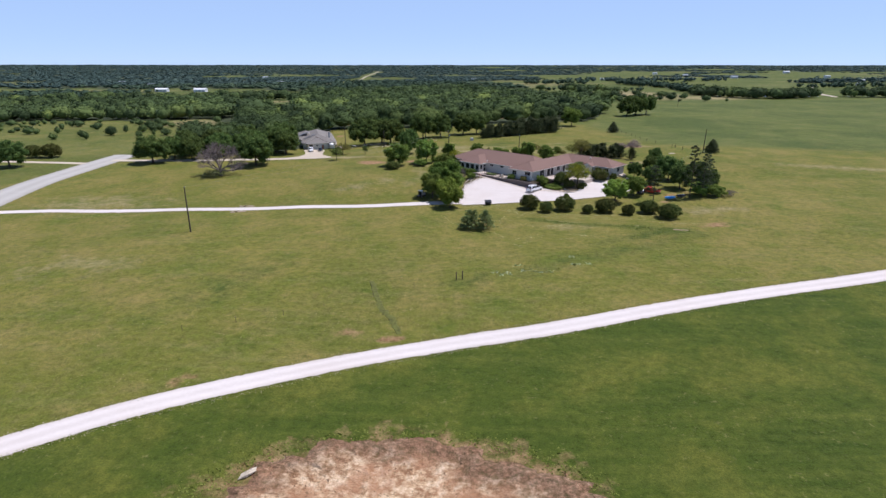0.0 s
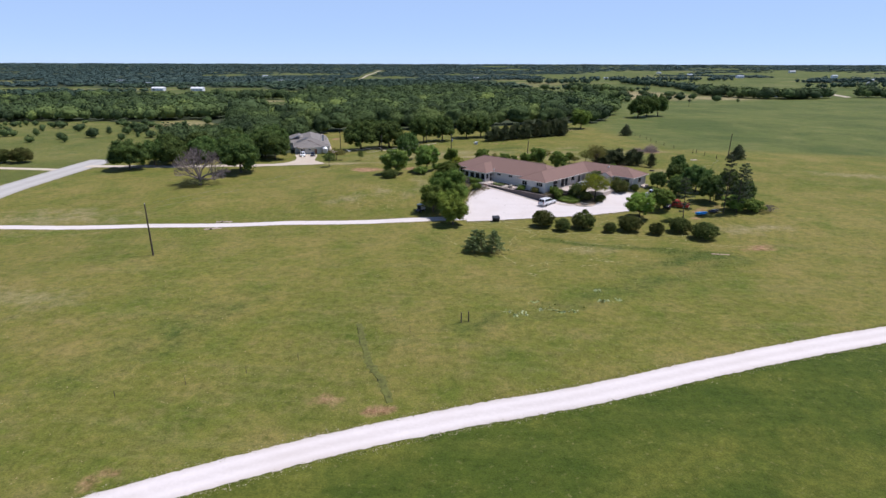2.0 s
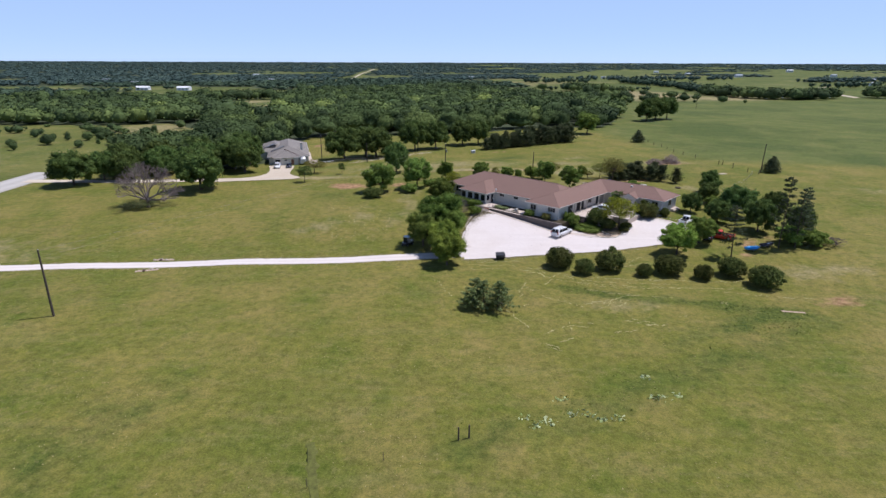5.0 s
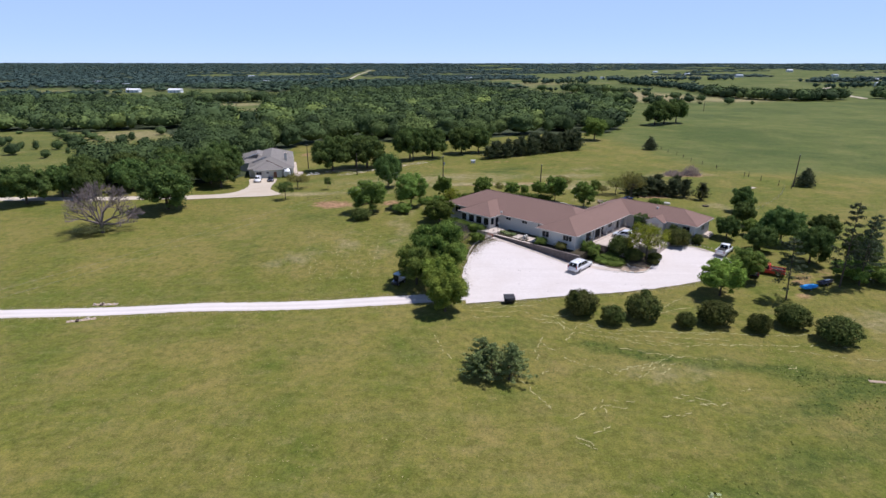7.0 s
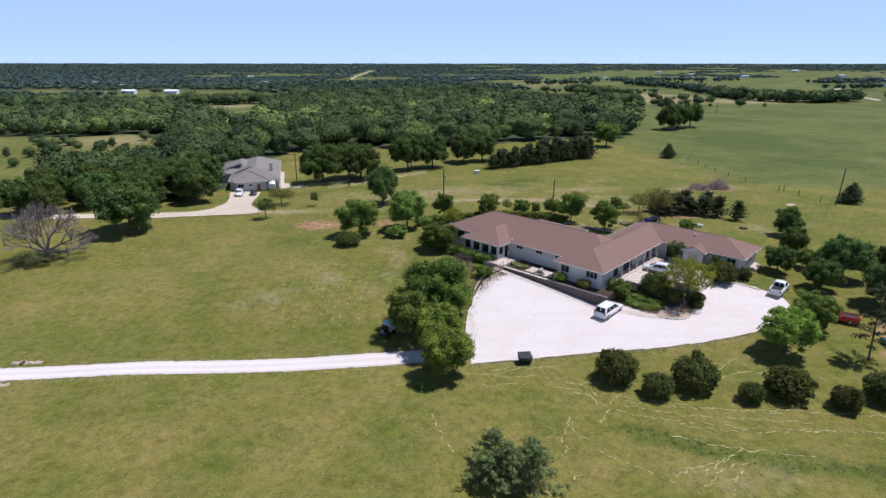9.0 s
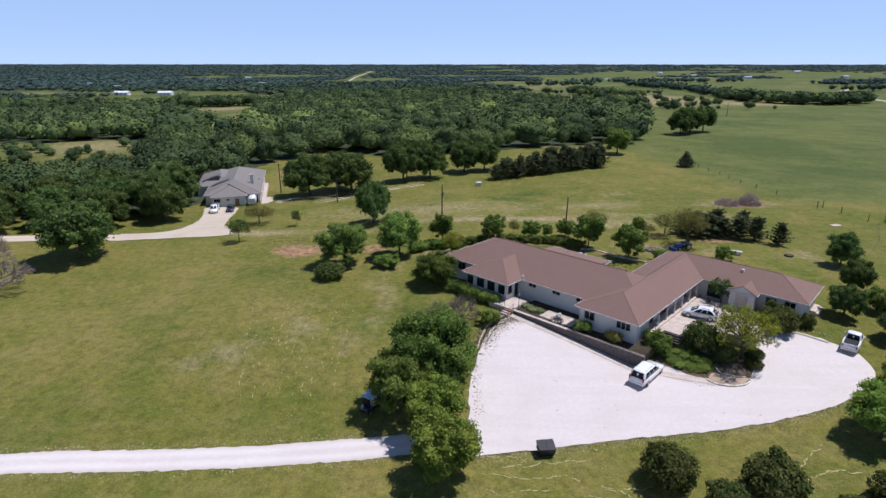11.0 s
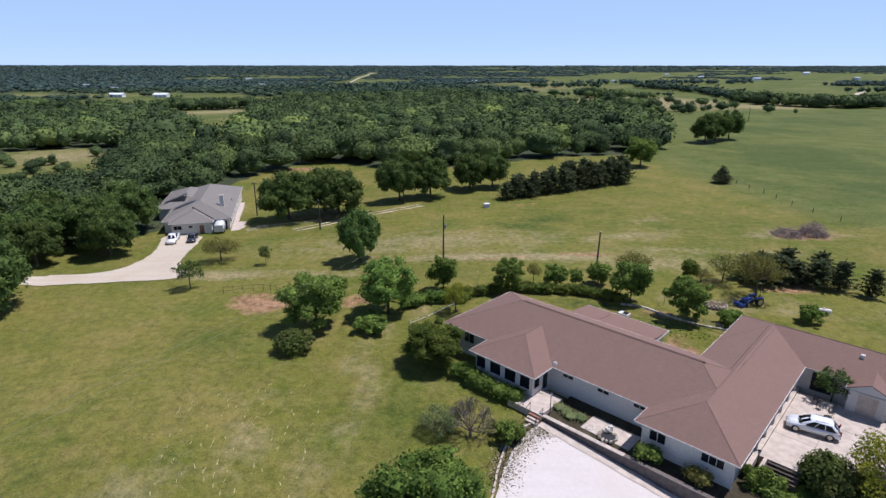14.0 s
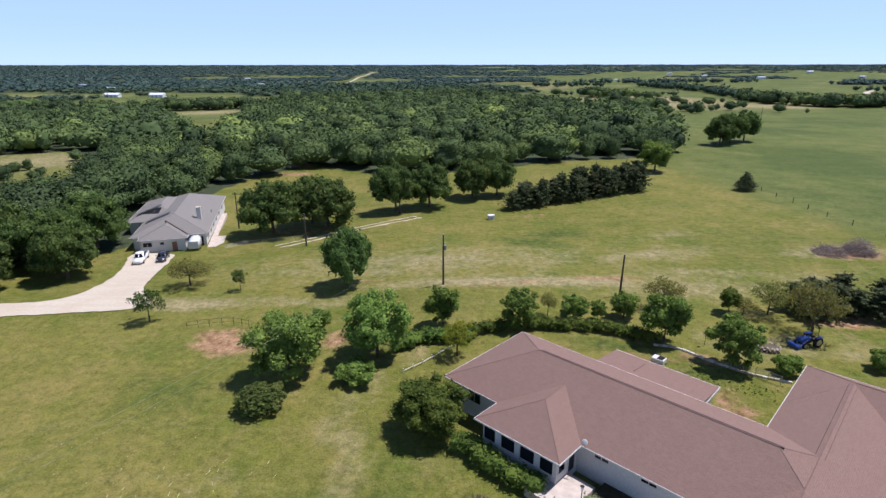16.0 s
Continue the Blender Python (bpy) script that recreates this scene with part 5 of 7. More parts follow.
CLEARINGS = [(-5, 206, 14, 5), (28, 226, 8, 5), (-60, 180, 14, 5), (-68, 110, 17, 24), (60, 330, 10, 6), (20, 400, 14, 6), (-40, 260, 8, 4), (-182, 316, 26, 20), (48, 292, 13, 7), (84, 372, 16, 9), (-95, 262, 16, 7), (-30, 340, 20, 8), (-120, 420, 30, 10), (20, 520, 40, 12), (100, 480, 20, 10), (-28, 250, 14, 12), (30, 311, 15, 12), (14, 322, 10, 10), (-66, 222, 12, 11), (-2, 300, 7, 6)]
y = 70.0
while y < 1420:
    step = 8.9 + max(0, y - 250) * 0.009
    x = -1500.0
    while x < 180:
        sx = step if x > -420 else step * 2.2
        px, py = x + rng.uniform(-0.5, 0.5) * sx, y + rng.uniform(-0.5, 0.5) * step
        if inside(WOOD_EDGE, px, py) and abs(px) < 0.85 * (py + 190) + 20 and not any(((px - a) / c) ** 2 + ((py - b) / d) ** 2 < 1 for a, b, c, d in CLEARINGS):
            if noise.noise((px * 0.03, py * 0.03, 0)) > -0.42:
                stand(px, py, *(1.0 + max(0, y - 420) * 0.0006,) * 2)
        x += sx
    y += step
# far belts and copses
y = 620.0
while y < 4700:
    step = 9 + 0.0115 * y
    x = -0.86 * y - 150
    while x < 0.86 * y + 150:
        px, py = x + rng.uniform(-0.5, 0.5) * step, y + rng.uniform(-0.5, 0.5) * step
        if far_wood(px, py) and not inside(WOOD_EDGE, px, py):
            stand(px, py, 1.3 + y * 0.0005, 0.85 - 0.3 * smooth(900, 1800, y))
        x += step
    y += step
# tree belt and scattered trees on the open land to the east
for a, b, n, wide in [((-345, 560), (-238, 600), 26, 10), ((300, 1030), (352, 850), 26, 16), ((352, 850), (336, 700), 22, 16), ((336, 700), (324, 600), 20, 16), ((324, 600), (348, 556), 18, 14), ((348, 556), (400, 552), 22, 12), ((405, 560), (428, 566), 8, 8),
                      ((470, 570), (520, 560), 10, 6), ((130, 1080), (250, 1045), 14, 14), ((260, 1180), (620, 1240), 30, 22), ((700, 1120), (1100, 1230), 34, 26), ((150, 735), (215, 700), 12, 14), ((128, 520), (165, 490), 9, 9),
                      ((560, 820), (900, 900), 16, 18)]:
    for i in range(int(n * 2.6)):
        t = rng.uniform()
        stand(a[0] + (b[0] - a[0]) * t + rng.normal() * wide * 0.4, a[1] + (b[1] - a[1]) * t + rng.normal() * wide * 0.9, 1.2, 1.2)
for _ in range(150):
    px, py = rng.uniform(115, 280), rng.uniform(430, 830)
    k = rng.uniform(0.35, 0.95)
    if noise.noise((px * 0.02, py * 0.02, 1)) > -0.1:
        stand(px, py, k, k)
for _ in range(130):
    px, py = rng.uniform(-300, -128), rng.uniform(104, 205)
    if not inside(WOOD_EDGE, px, py) and noise.noise((px * 0.02, py * 0.03, 4)) > -0.25 and py > 108:
        k = rng.uniform(0.2, 0.5)
        stand(px, py, k, k)
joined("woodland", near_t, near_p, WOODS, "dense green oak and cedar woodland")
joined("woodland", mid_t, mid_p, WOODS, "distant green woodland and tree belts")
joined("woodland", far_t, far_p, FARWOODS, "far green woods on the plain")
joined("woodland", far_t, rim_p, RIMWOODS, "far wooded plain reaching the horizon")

BARN_WHITE = plain("white_metal_siding", (0.75, 0.76, 0.78), 0.5, 0.0, 0.4, 0.05)
BARN_GREY = plain("grey_metal_siding", (0.4, 0.44, 0.5), 0.5, 0.0, 0.4, 0.08)


def far_building(x, y, w, d, h, turn, wall_mat, roof_mat, name, label):
    ob = tagged(empty(name, pose(x, y, ground_z(x, y), 0, 0, turn)), label, "building")
    part("wall", boxed(-w / 2, w / 2, -d / 2, d / 2, -1, h), wall_mat, ob)
    bm = bmesh.new()
    vs = [bm.verts.new(v) for v in ((-w / 2 - 0.5, -d / 2 - 0.5, h), (w / 2 + 0.5, -d / 2 - 0.5, h), (w / 2 + 0.5, d / 2 + 0.5, h), (-w / 2 - 0.5, d / 2 + 0.5, h), (-w / 2 - 0.5, 0, h + d * 0.2), (w / 2 + 0.5, 0, h + d * 0.2))]
    for i in ((0, 1, 5, 4), (2, 3, 4, 5), (0, 4, 3), (1, 2, 5), (3, 2, 1, 0)):
        bm.faces.new([vs[k] for k in i])
    part("roof", bm, roof_mat, ob)
    for k in range(3):
        part("door", boxed(-w * 0.35 + k * w * 0.3, -w * 0.2 + k * w * 0.3, -d / 2 - 0.05, -d / 2 + 0.05, 0, h * 0.75), BARN_GREY if wall_mat is BARN_WHITE else DARK, ob)
    return ob


for x, y, w, d, h, turn, label in [(-500, 778, 19, 11, 4, 5, "distant white metal barn among the woods"), (-436, 780, 19, 11, 4, 3, "distant white metal barn among the woods"), (434, 588, 20, 11, 4.5, 20, "distant white metal barn beside a belt of trees"),
                                   (391, 592, 20, 7, 3, 5, "long low white shed beside a belt of trees"), (700, 900, 13, 9, 5, 0, "distant white farmhouse on a rise"), (720, 1440, 18, 9, 5, 0, "distant white building in open fields"),
                                   (1000, 1500, 14, 9, 5, 0, "distant white building in open fields"), (360, 1400, 10, 7, 3, 0, "distant white shed in open fields"), (20, 1330, 12, 7, 3, 0, "distant white shed by the woods"),
                                   (-640, 1000, 13, 9, 4, 10, "distant house in the woods"), (-420, 1150, 13, 9, 4, 0, "distant house in the woods"),
                                   (-760, 1100, 14, 9, 4, 0, "distant house in the woods"), (-560, 1450, 14, 9, 5, 0, "distant house in the woods"), (672, 1664, 14, 9, 5, 0, "distant farmhouse in open fields"), (1152, 1997, 20, 10, 6, 0, "distant white building in open fields"), (657, 1907, 14, 9, 5, 0, "distant farmhouse in open fields"), (859, 1143, 14, 8, 4, 15, "distant white shed in open fields")]:
    far_building(x, y, w, d, h, turn, BARN_WHITE, BARN_WHITE if h > 5 or "barn" in label else BARN_GREY, "barn" if "barn" in label or "shed" in label else "far_house", label)


# ---- trees and shrubs of the yard and fields ----
for kind, x, y, w, h, label, v in [
        ("pale", 37.0, 7.6, 8.8, 7.2, "yellow-green tree with open branches in the island bed", 0), ("bush", 32.6, 9.8, 4.8, 3.7, "dark leafy shrub beside the yellow-green tree", 1), ("bush", 34.6, 7.4, 3.6, 2.2, "dark shrub beneath the yellow-green tree", 1), ("bush", 37.8, 5.9, 2.4, 1.0, "low dark shrub in the island bed", 2), ("bush", 38.8, 8.0, 2.6, 1.2, "low dark shrub in the island bed", 0),
        ("shrub", 26.6, 8.8, 4.0, 3.6, "leafy shrub at the corner of the wing", 0), ("bush", 45.2, 15.0, 5.6, 3.4, "dark rounded shrub before the house wall", 2), ("bush", 49.6, 15.8, 2.6, 1.9, "clipped dark shrub before the house wall", 0),
        ("airy", 40.6, 22.4, 4.6, 4.4, "open dark green tree in the court corner", 0), ("broad", -2.9, 29.6, 7.4, 4.9, "broad dark shrubby tree beside the porch", 1), ("shrub", -4.8, 34.0, 3.4, 2.8, "small leafy shrub behind the shrubby tree", 1), ("bare", 1.4, 15.6, 4.8, 4.2, "leafless grey-brown shrub beside the trees", 0),
        ("shrub", 5.2, 15.2, 3.2, 2.3, "small green shrub beside the entry steps", 1), ("scrub", -1.5, 16.5, 4.5, 2.6, "thin grey-green shrub under the trees", 0),
        ("round", -20.5, 40.2, 9.6, 7.6, "bright green tree in a bare soil bed", 0), ("round", -10.7, 44.4, 8.6, 8.0, "bright green rounded tree", 1), ("shrub", -12.2, 38.8, 5.2, 2.7, "low green shrub on the lawn", 0),
        ("bush", -21.7, 33.2, 5.4, 2.6, "grey-green rounded shrub on the lawn", 1), ("young", -2.7, 52.5, 5.0, 5.8, "upright green tree behind the house", 0), ("pale", -0.6, 44.5, 4.4, 4.6, "slender light green tree beside the house", 1),
        ("young", -19.7, 51.6, 3.4, 3.5, "small green tree on the lawn", 0), ("oak", -19.5, 69.0, 8.4, 9.0, "tall dark green tree in the open lawn", 2), ("airy", -37.0, 66.6, 2.7, 3.9, "thin sapling in the lawn", 0),
        ("olive", -46.7, 69.0, 7.4, 4.4, "spreading grey-green tree beside the gravel court", 0), ("airy", -46.2, 55.2, 5.0, 5.2, "small dark green tree beside the driveway", 0),
        ("young", 7.8, 52.0, 5.2, 5.4, "green tree in the back hedge", 1), ("olive", 12.2, 56.0, 2.6, 3.4, "russet shrub in the back hedge", 0), ("round", 15.5, 54.4, 4.2, 3.6, "green tree in the back hedge", 1),
        ("young", 19.0, 54.4, 2.5, 3.0, "small green tree in the back hedge", 0), ("round", 22.9, 55.6, 4.2, 3.6, "green tree in the back hedge", 2), ("young", 26.2, 48.6, 6.0, 6.6, "tall green tree in the back yard", 0),
        ("olive", 29.5, 58.5, 6.0, 5.0, "olive-brown tree behind the hedge", 0), ("young", 32.4, 42.6, 6.0, 6.2, "full green tree in the back yard", 1), ("young", 38.8, 58.2, 3.2, 3.8, "small green tree in the back yard", 0),
        ("olive", 44.2, 58.0, 6.0, 5.0, "olive-brown tree in the back yard", 0), ("olive", 46.4, 51.0, 7.6, 7.6, "spreading olive tree over a blue tractor", 0), ("shrub", 37.9, 41.0, 3.6, 2.5, "green bush in the back yard", 0),
        ("olive", 40.5, 57.5, 4.0, 2.6, "brown-green shrub in the back yard", 0), ("oak", 70.2, 41.0, 5.8, 5.4, "round dark green tree on the grass", 0), ("shrub", 49.8, 42.4, 3.6, 2.8, "green bush beside the propane tank", 1),
        ("oak", -43.8, 103.5, 15.0, 10.6, "broad dark oak beside the grey-roofed house", 0), ("oak", -32.0, 107.3, 15.5, 10.4, "broad dark oak in the mown field", 1), ("oak", -37.0, 112.0, 14.0, 10.5, "broad dark oak in the mown field", 2),
        ("oak", -17.7, 121.0, 12.0, 11.0, "tall dark oak at the wood's edge", 2), ("oak", -9.2, 124.5, 12.0, 9.8, "dark oak at the wood's edge", 0), ("oak", 2.0, 134.5, 12.0, 9.8, "dark oak at the wood's edge", 1),
        ("oak", 9.0, 137.5, 11.0, 9.5, "dark oak at the wood's edge", 2), ("round", 64.3, 173.5, 12.0, 9.6, "light green tree at the wood's corner", 0), ("oak", 113.9, 239.6, 13.2, 11.6, "dark oak of a clump in the pasture", 0),
        ("oak", 121.5, 246.5, 14.0, 12.2, "dark oak of a clump in the pasture", 1), ("oak", 131.0, 253.6, 14.0, 12.4, "dark oak of a clump in the pasture", 2),
        ("oak", -74.4, 45.9, 15.8, 10.6, "broad dark oak beside the driveway", 1), ("scrub", -80.5, 24.6, 9.0, 2.2, "low green growth beneath the leafless tree", 0), ("bare", -79.1, 25.5, 14.6, 11.8, "leafless grey-brown tree in the pasture", 0), ("oak", -118.0, 53.5, 14.0, 9.0, "broad oak at the road junction", 0),
        ("oak", -106.5, 62.0, 11.0, 8.0, "broad oak at the road junction", 2), ("oak", -165.5, 41.0, 13.0, 9.0, "dark oak beyond the county road", 1), ("bush", -172.0, 62.5, 7.5, 5.0, "reddish-green round bush by the lane", 0),
        ("bush", -165.5, 63.5, 8.0, 5.4, "reddish-green round bush by the lane", 1)]:
    plant(kind, x, y, w, h, label, "shrub" if kind in ("bush", "shrub") or "shrub" in label else "tree", variant=v)
for i, (x, y, w, h) in enumerate([(-78, 80, 13, 9.5), (-88, 76, 12, 9), (-98, 70, 12, 8.5), (-72, 74, 11, 8.6), (-83, 68, 11, 8.6), (-92, 84, 14, 10), (-78, 92, 13, 10), (-104, 80, 13, 9), (-113, 61, 10, 8.5), (-112, 71, 12, 9)]):
    plant("oak", x, y, w, h, "broad dark oak of the grove beside the driveway", "tree", "oaks beside the driveway", i % 3)
# cedars
rnd = random.Random(4)
for i in range(15):
    t = i / 14
    plant("juniper", 12.6 + 38 * t + rnd.uniform(-0.7, 0.7), 122.5 + 20.5 * t + rnd.uniform(-0.8, 0.8), rnd.uniform(6.6, 8.6), 6.0 + 2.6 * t + rnd.uniform(-1.2, 1.2), "dark cedar in a dense row", "tree", "row of dark cedars", i % 3)
for i in range(11):
    t = i / 10
    plant("juniper", 16.5 + 34 * t + rnd.uniform(-0.7, 0.7), 127.5 + 20.0 * t + rnd.uniform(-0.8, 0.8), rnd.uniform(6.6, 8.6), 6.4 + 2.6 * t + rnd.uniform(-1.2, 1.2), "dark cedar in a dense row", "tree", "row of dark cedars", i % 3)
plant("cedar", 81.1, 144.6, 6.6, 5.6, "single dark cedar in the pasture", variant=0)
plant("cedar", 101.5, 69.0, 6.2, 5.6, "single dark cedar beside a pole", variant=1)
for i, (x, y, w, h) in enumerate([(50.4, 57.2, 7.4, 6.0), (53.4, 58.4, 7, 6.4), (56.2, 58.0, 6.6, 5.4), (59.0, 57.0, 6.4, 5.8), (62.0, 55.5, 5.8, 5.0), (65.4, 52.8, 4.8, 5.6), (52, 61.5, 7, 5.8), (56.5, 62, 6.5, 5.4), (48.6, 60, 6, 5), (61.0, 59.6, 5.5, 4.6)]):
    plant("juniper", x, y, w * 1.1, h * rnd.uniform(0.8, 1.2), "dark cedar in the back yard", "tree", "back yard cedars", i % 3)

# ---- hedges, poles, vehicles and yard things ----


def hedge(name, points, w, h, z, mat, label, seed, size=0.16, dens=26):
    """A clipped hedge along a line, of many small leaf clumps round a solid heart."""
    rng = np.random.default_rng(seed)
    line = catmull([(*p, 0) for p in points], 0.8)
    lob = []
    for p in line:
        g = ground_z(p.x, p.y) if z is None else z
        for _ in range(2):
            lob.append((p.x + rng.normal() * w * 0.12, p.y + rng.normal() * w * 0.12, g + h * rng.uniform(0.42, 0.55), w * rng.uniform(0.42, 0.55), h * rng.uniform(0.42, 0.55)))
    v, t, q = crown_mesh(rng, lob, int(dens * len(lob)), size)
    ob = new(name, mesh_of(name, v, t, q, mat))
    return tagged(ob, label, "hedge")


hedge("hedge", [house_to_world(-18.0, 20.2), house_to_world(-13, 20.0), house_to_world(-9.0, 20.1)], 2.2, 1.9, 1.2, LEAF_BROAD, "clipped dark green hedge below the porch windows", 3, 0.11, 130)
hedge("hedge", [(0.2, 49.5), (6, 51.5), (13, 51.6), (20, 50.8), (24.5, 48.2)], 2.0, 1.7, None, LEAF_BROAD, "dark clipped hedge along the back yard", 4, dens=50)
hedge("hedge", [(-8, 46.5), (-4.5, 48.5), (0.0, 48.0)], 2.4, 1.9, None, LEAF_BROAD, "dark shrubs at the back of the lawn", 5, dens=50)
hedge("ground_cover", [(27.5, 8.0), (28.6, 6.2), (30.6, 5.2), (31.5, 6.8), (29.6, 8.6), (31.4, 9.6), (33.0, 10.5)], 2.6, 0.8, None, LEAF_BROAD, "rank green ground cover in the sloping bed", 6, 0.075, 190)
hedge("flower_bed", [house_to_world(-4.7, 22.0), house_to_world(-3.4, 21.7), house_to_world(-2.1, 21.9)], 1.7, 0.55, 1.68, LEAF_SCRUB, "flower bed with pale yellow-green growth on the patio", 7, 0.08, 60)
hedge("wall_shrub", [house_to_world(5.0, 20.9), house_to_world(6.0, 20.8)], 1.5, 1.6, 1.65, LEAF_MID, "green shrub against the wing wall", 8, 0.14, 90)
hedge("wall_shrub", [house_to_world(9.4, 20.9), house_to_world(10.4, 20.8)], 1.4, 1.5, 1.65, LEAF_OLIVE, "pale green shrub under the wing window", 9, 0.14, 70)
plant("bare", 77.6, -3.0, 4.0, 1.8, "low heap of dead branches by the pines", "brush pile")


def pole(x, y, h, label, arm=False, lean=0.0, r=0.19, gear=False):
    ob = tagged(empty("utility_pole", pose(x, y, ground_z(x, y), 0, lean, 0)), label, "pole")
    part("shaft", tubed((0, 0, -0.6), (0, 0, h), r, r * 0.62, 9), WOOD, ob)
    part("cap", tubed((0, 0, h), (0, 0, h + 0.08), r * 0.66, r * 0.3, 9), METAL, ob)
    if arm:
        part("crossarm", boxed(-0.9, 0.9, -0.06, 0.06, h - 0.6, h - 0.46), WOOD, ob)
        for s in (-0.8, 0.0, 0.8):
            part("insulator", tubed((s, 0, h - 0.46), (s, 0, h - 0.28), 0.05, 0.03, 7), TRIM, ob)
    if gear:
        part("transformer", tubed((0.32, 0, h - 2.6), (0.32, 0, h - 1.8), 0.22, 0.22, 10), METAL, ob)
    return ob


pole(-59.3, -37.7, 10.6, "tall bare wooden utility pole in the pasture")
pole(-3.3, 67.6, 8.6, "wooden utility pole with a transformer behind the house", gear=True)
pole(24.4, 63.6, 6.8, "wooden utility pole behind the hedge", lean=1)
pole(97.7, 68.3, 9.2, "bare wooden utility pole at the field's edge", lean=1.5)
pole(-16.2, 117.3, 8.0, "wooden utility pole before the oaks", gear=True)
pole(-54.0, 108.6, 9.0, "wooden utility pole beside the grey-roofed house", arm=True)
pole(191, 360, 10, "distant wooden utility pole in the pasture")
pole(-33.0, 92.0, 7.0, "wooden utility pole in the mown field")


def fence_post(x, y, h, r=0.07):
    ob = tagged(empty("fence_post", pose(x, y, ground_z(x, y))), "weathered wooden fence post in the grass", "post", "fence posts")
    part("stake", tubed((0, 0, -0.3), (0, 0, h), r, r * 0.85, 7), WOOD, ob)


for x, y, h in [(90.5, 82.5, 1.7), (91.9, 82.6, 1.7), (92.9, 77.0, 1.6), (94.2, 69.5, 1.6), (96.0, 66.0, 1.5), (2.3, -63.8, 1.6), (3.4, -63.4, 1.6), (85.6, 152, 1.3), (85.5, 144, 1.3), (85.6, 136, 1.4), (86.9, 130, 1.4), (86.8, 123, 1.3), (86.7, 115, 1.3), (87.5, 107, 1.3), (88.6, 98, 1.3)]:
    fence_post(x, y, h, 0.1)
for x, y in [(-38, -85), (-31.3, -81.5), (-24.9, -78.4), (-19.3, -74.7), (-11.8, -70.5), (-5.1, -66.9)]:
    fence_post(x, y, 1.0, 0.035)



def wheel(parent, x, y, r, w=0.22):
    k = empty("wheel", pose(x, y, r), parent)
    bm = bmesh.new()
    bmesh.ops.create_cone(bm, cap_ends=True, segments=20, radius1=r, radius2=r, depth=w, matrix=pose(0, 0, 0, 90))
    es = [e for e in bm.edges if len(e.link_faces) == 2 and any(len(f.verts) > 4 for f in e.link_faces)]
    bmesh.ops.bevel(bm, geom=es, offset=0.035, segments=2, affect="EDGES")
    part("tyre", bm, RUBBER, k)
    part("rim", tubed((0, -w / 2 - 0.012, 0), (0, w / 2 + 0.012, 0), r * 0.62, r * 0.62, 14), METAL, k)


def loft(sections):
    """A closed skin through rings of points."""
    bm = bmesh.new()
    rings = [[bm.verts.new(p) for p in ring] for ring in sections]
    n = len(rings[0])
    for a, b in zip(rings, rings[1:]):
        for i in range(n):
            bm.faces.new((a[i], a[(i + 1) % n], b[(i + 1) % n], b[i]))
    bm.faces.new(rings[0][::-1])
    bm.faces.new(rings[-1])
    bmesh.ops.recalc_face_normals(bm, faces=bm.faces[:])
    for f in bm.faces:
        f.smooth = True
    return bm


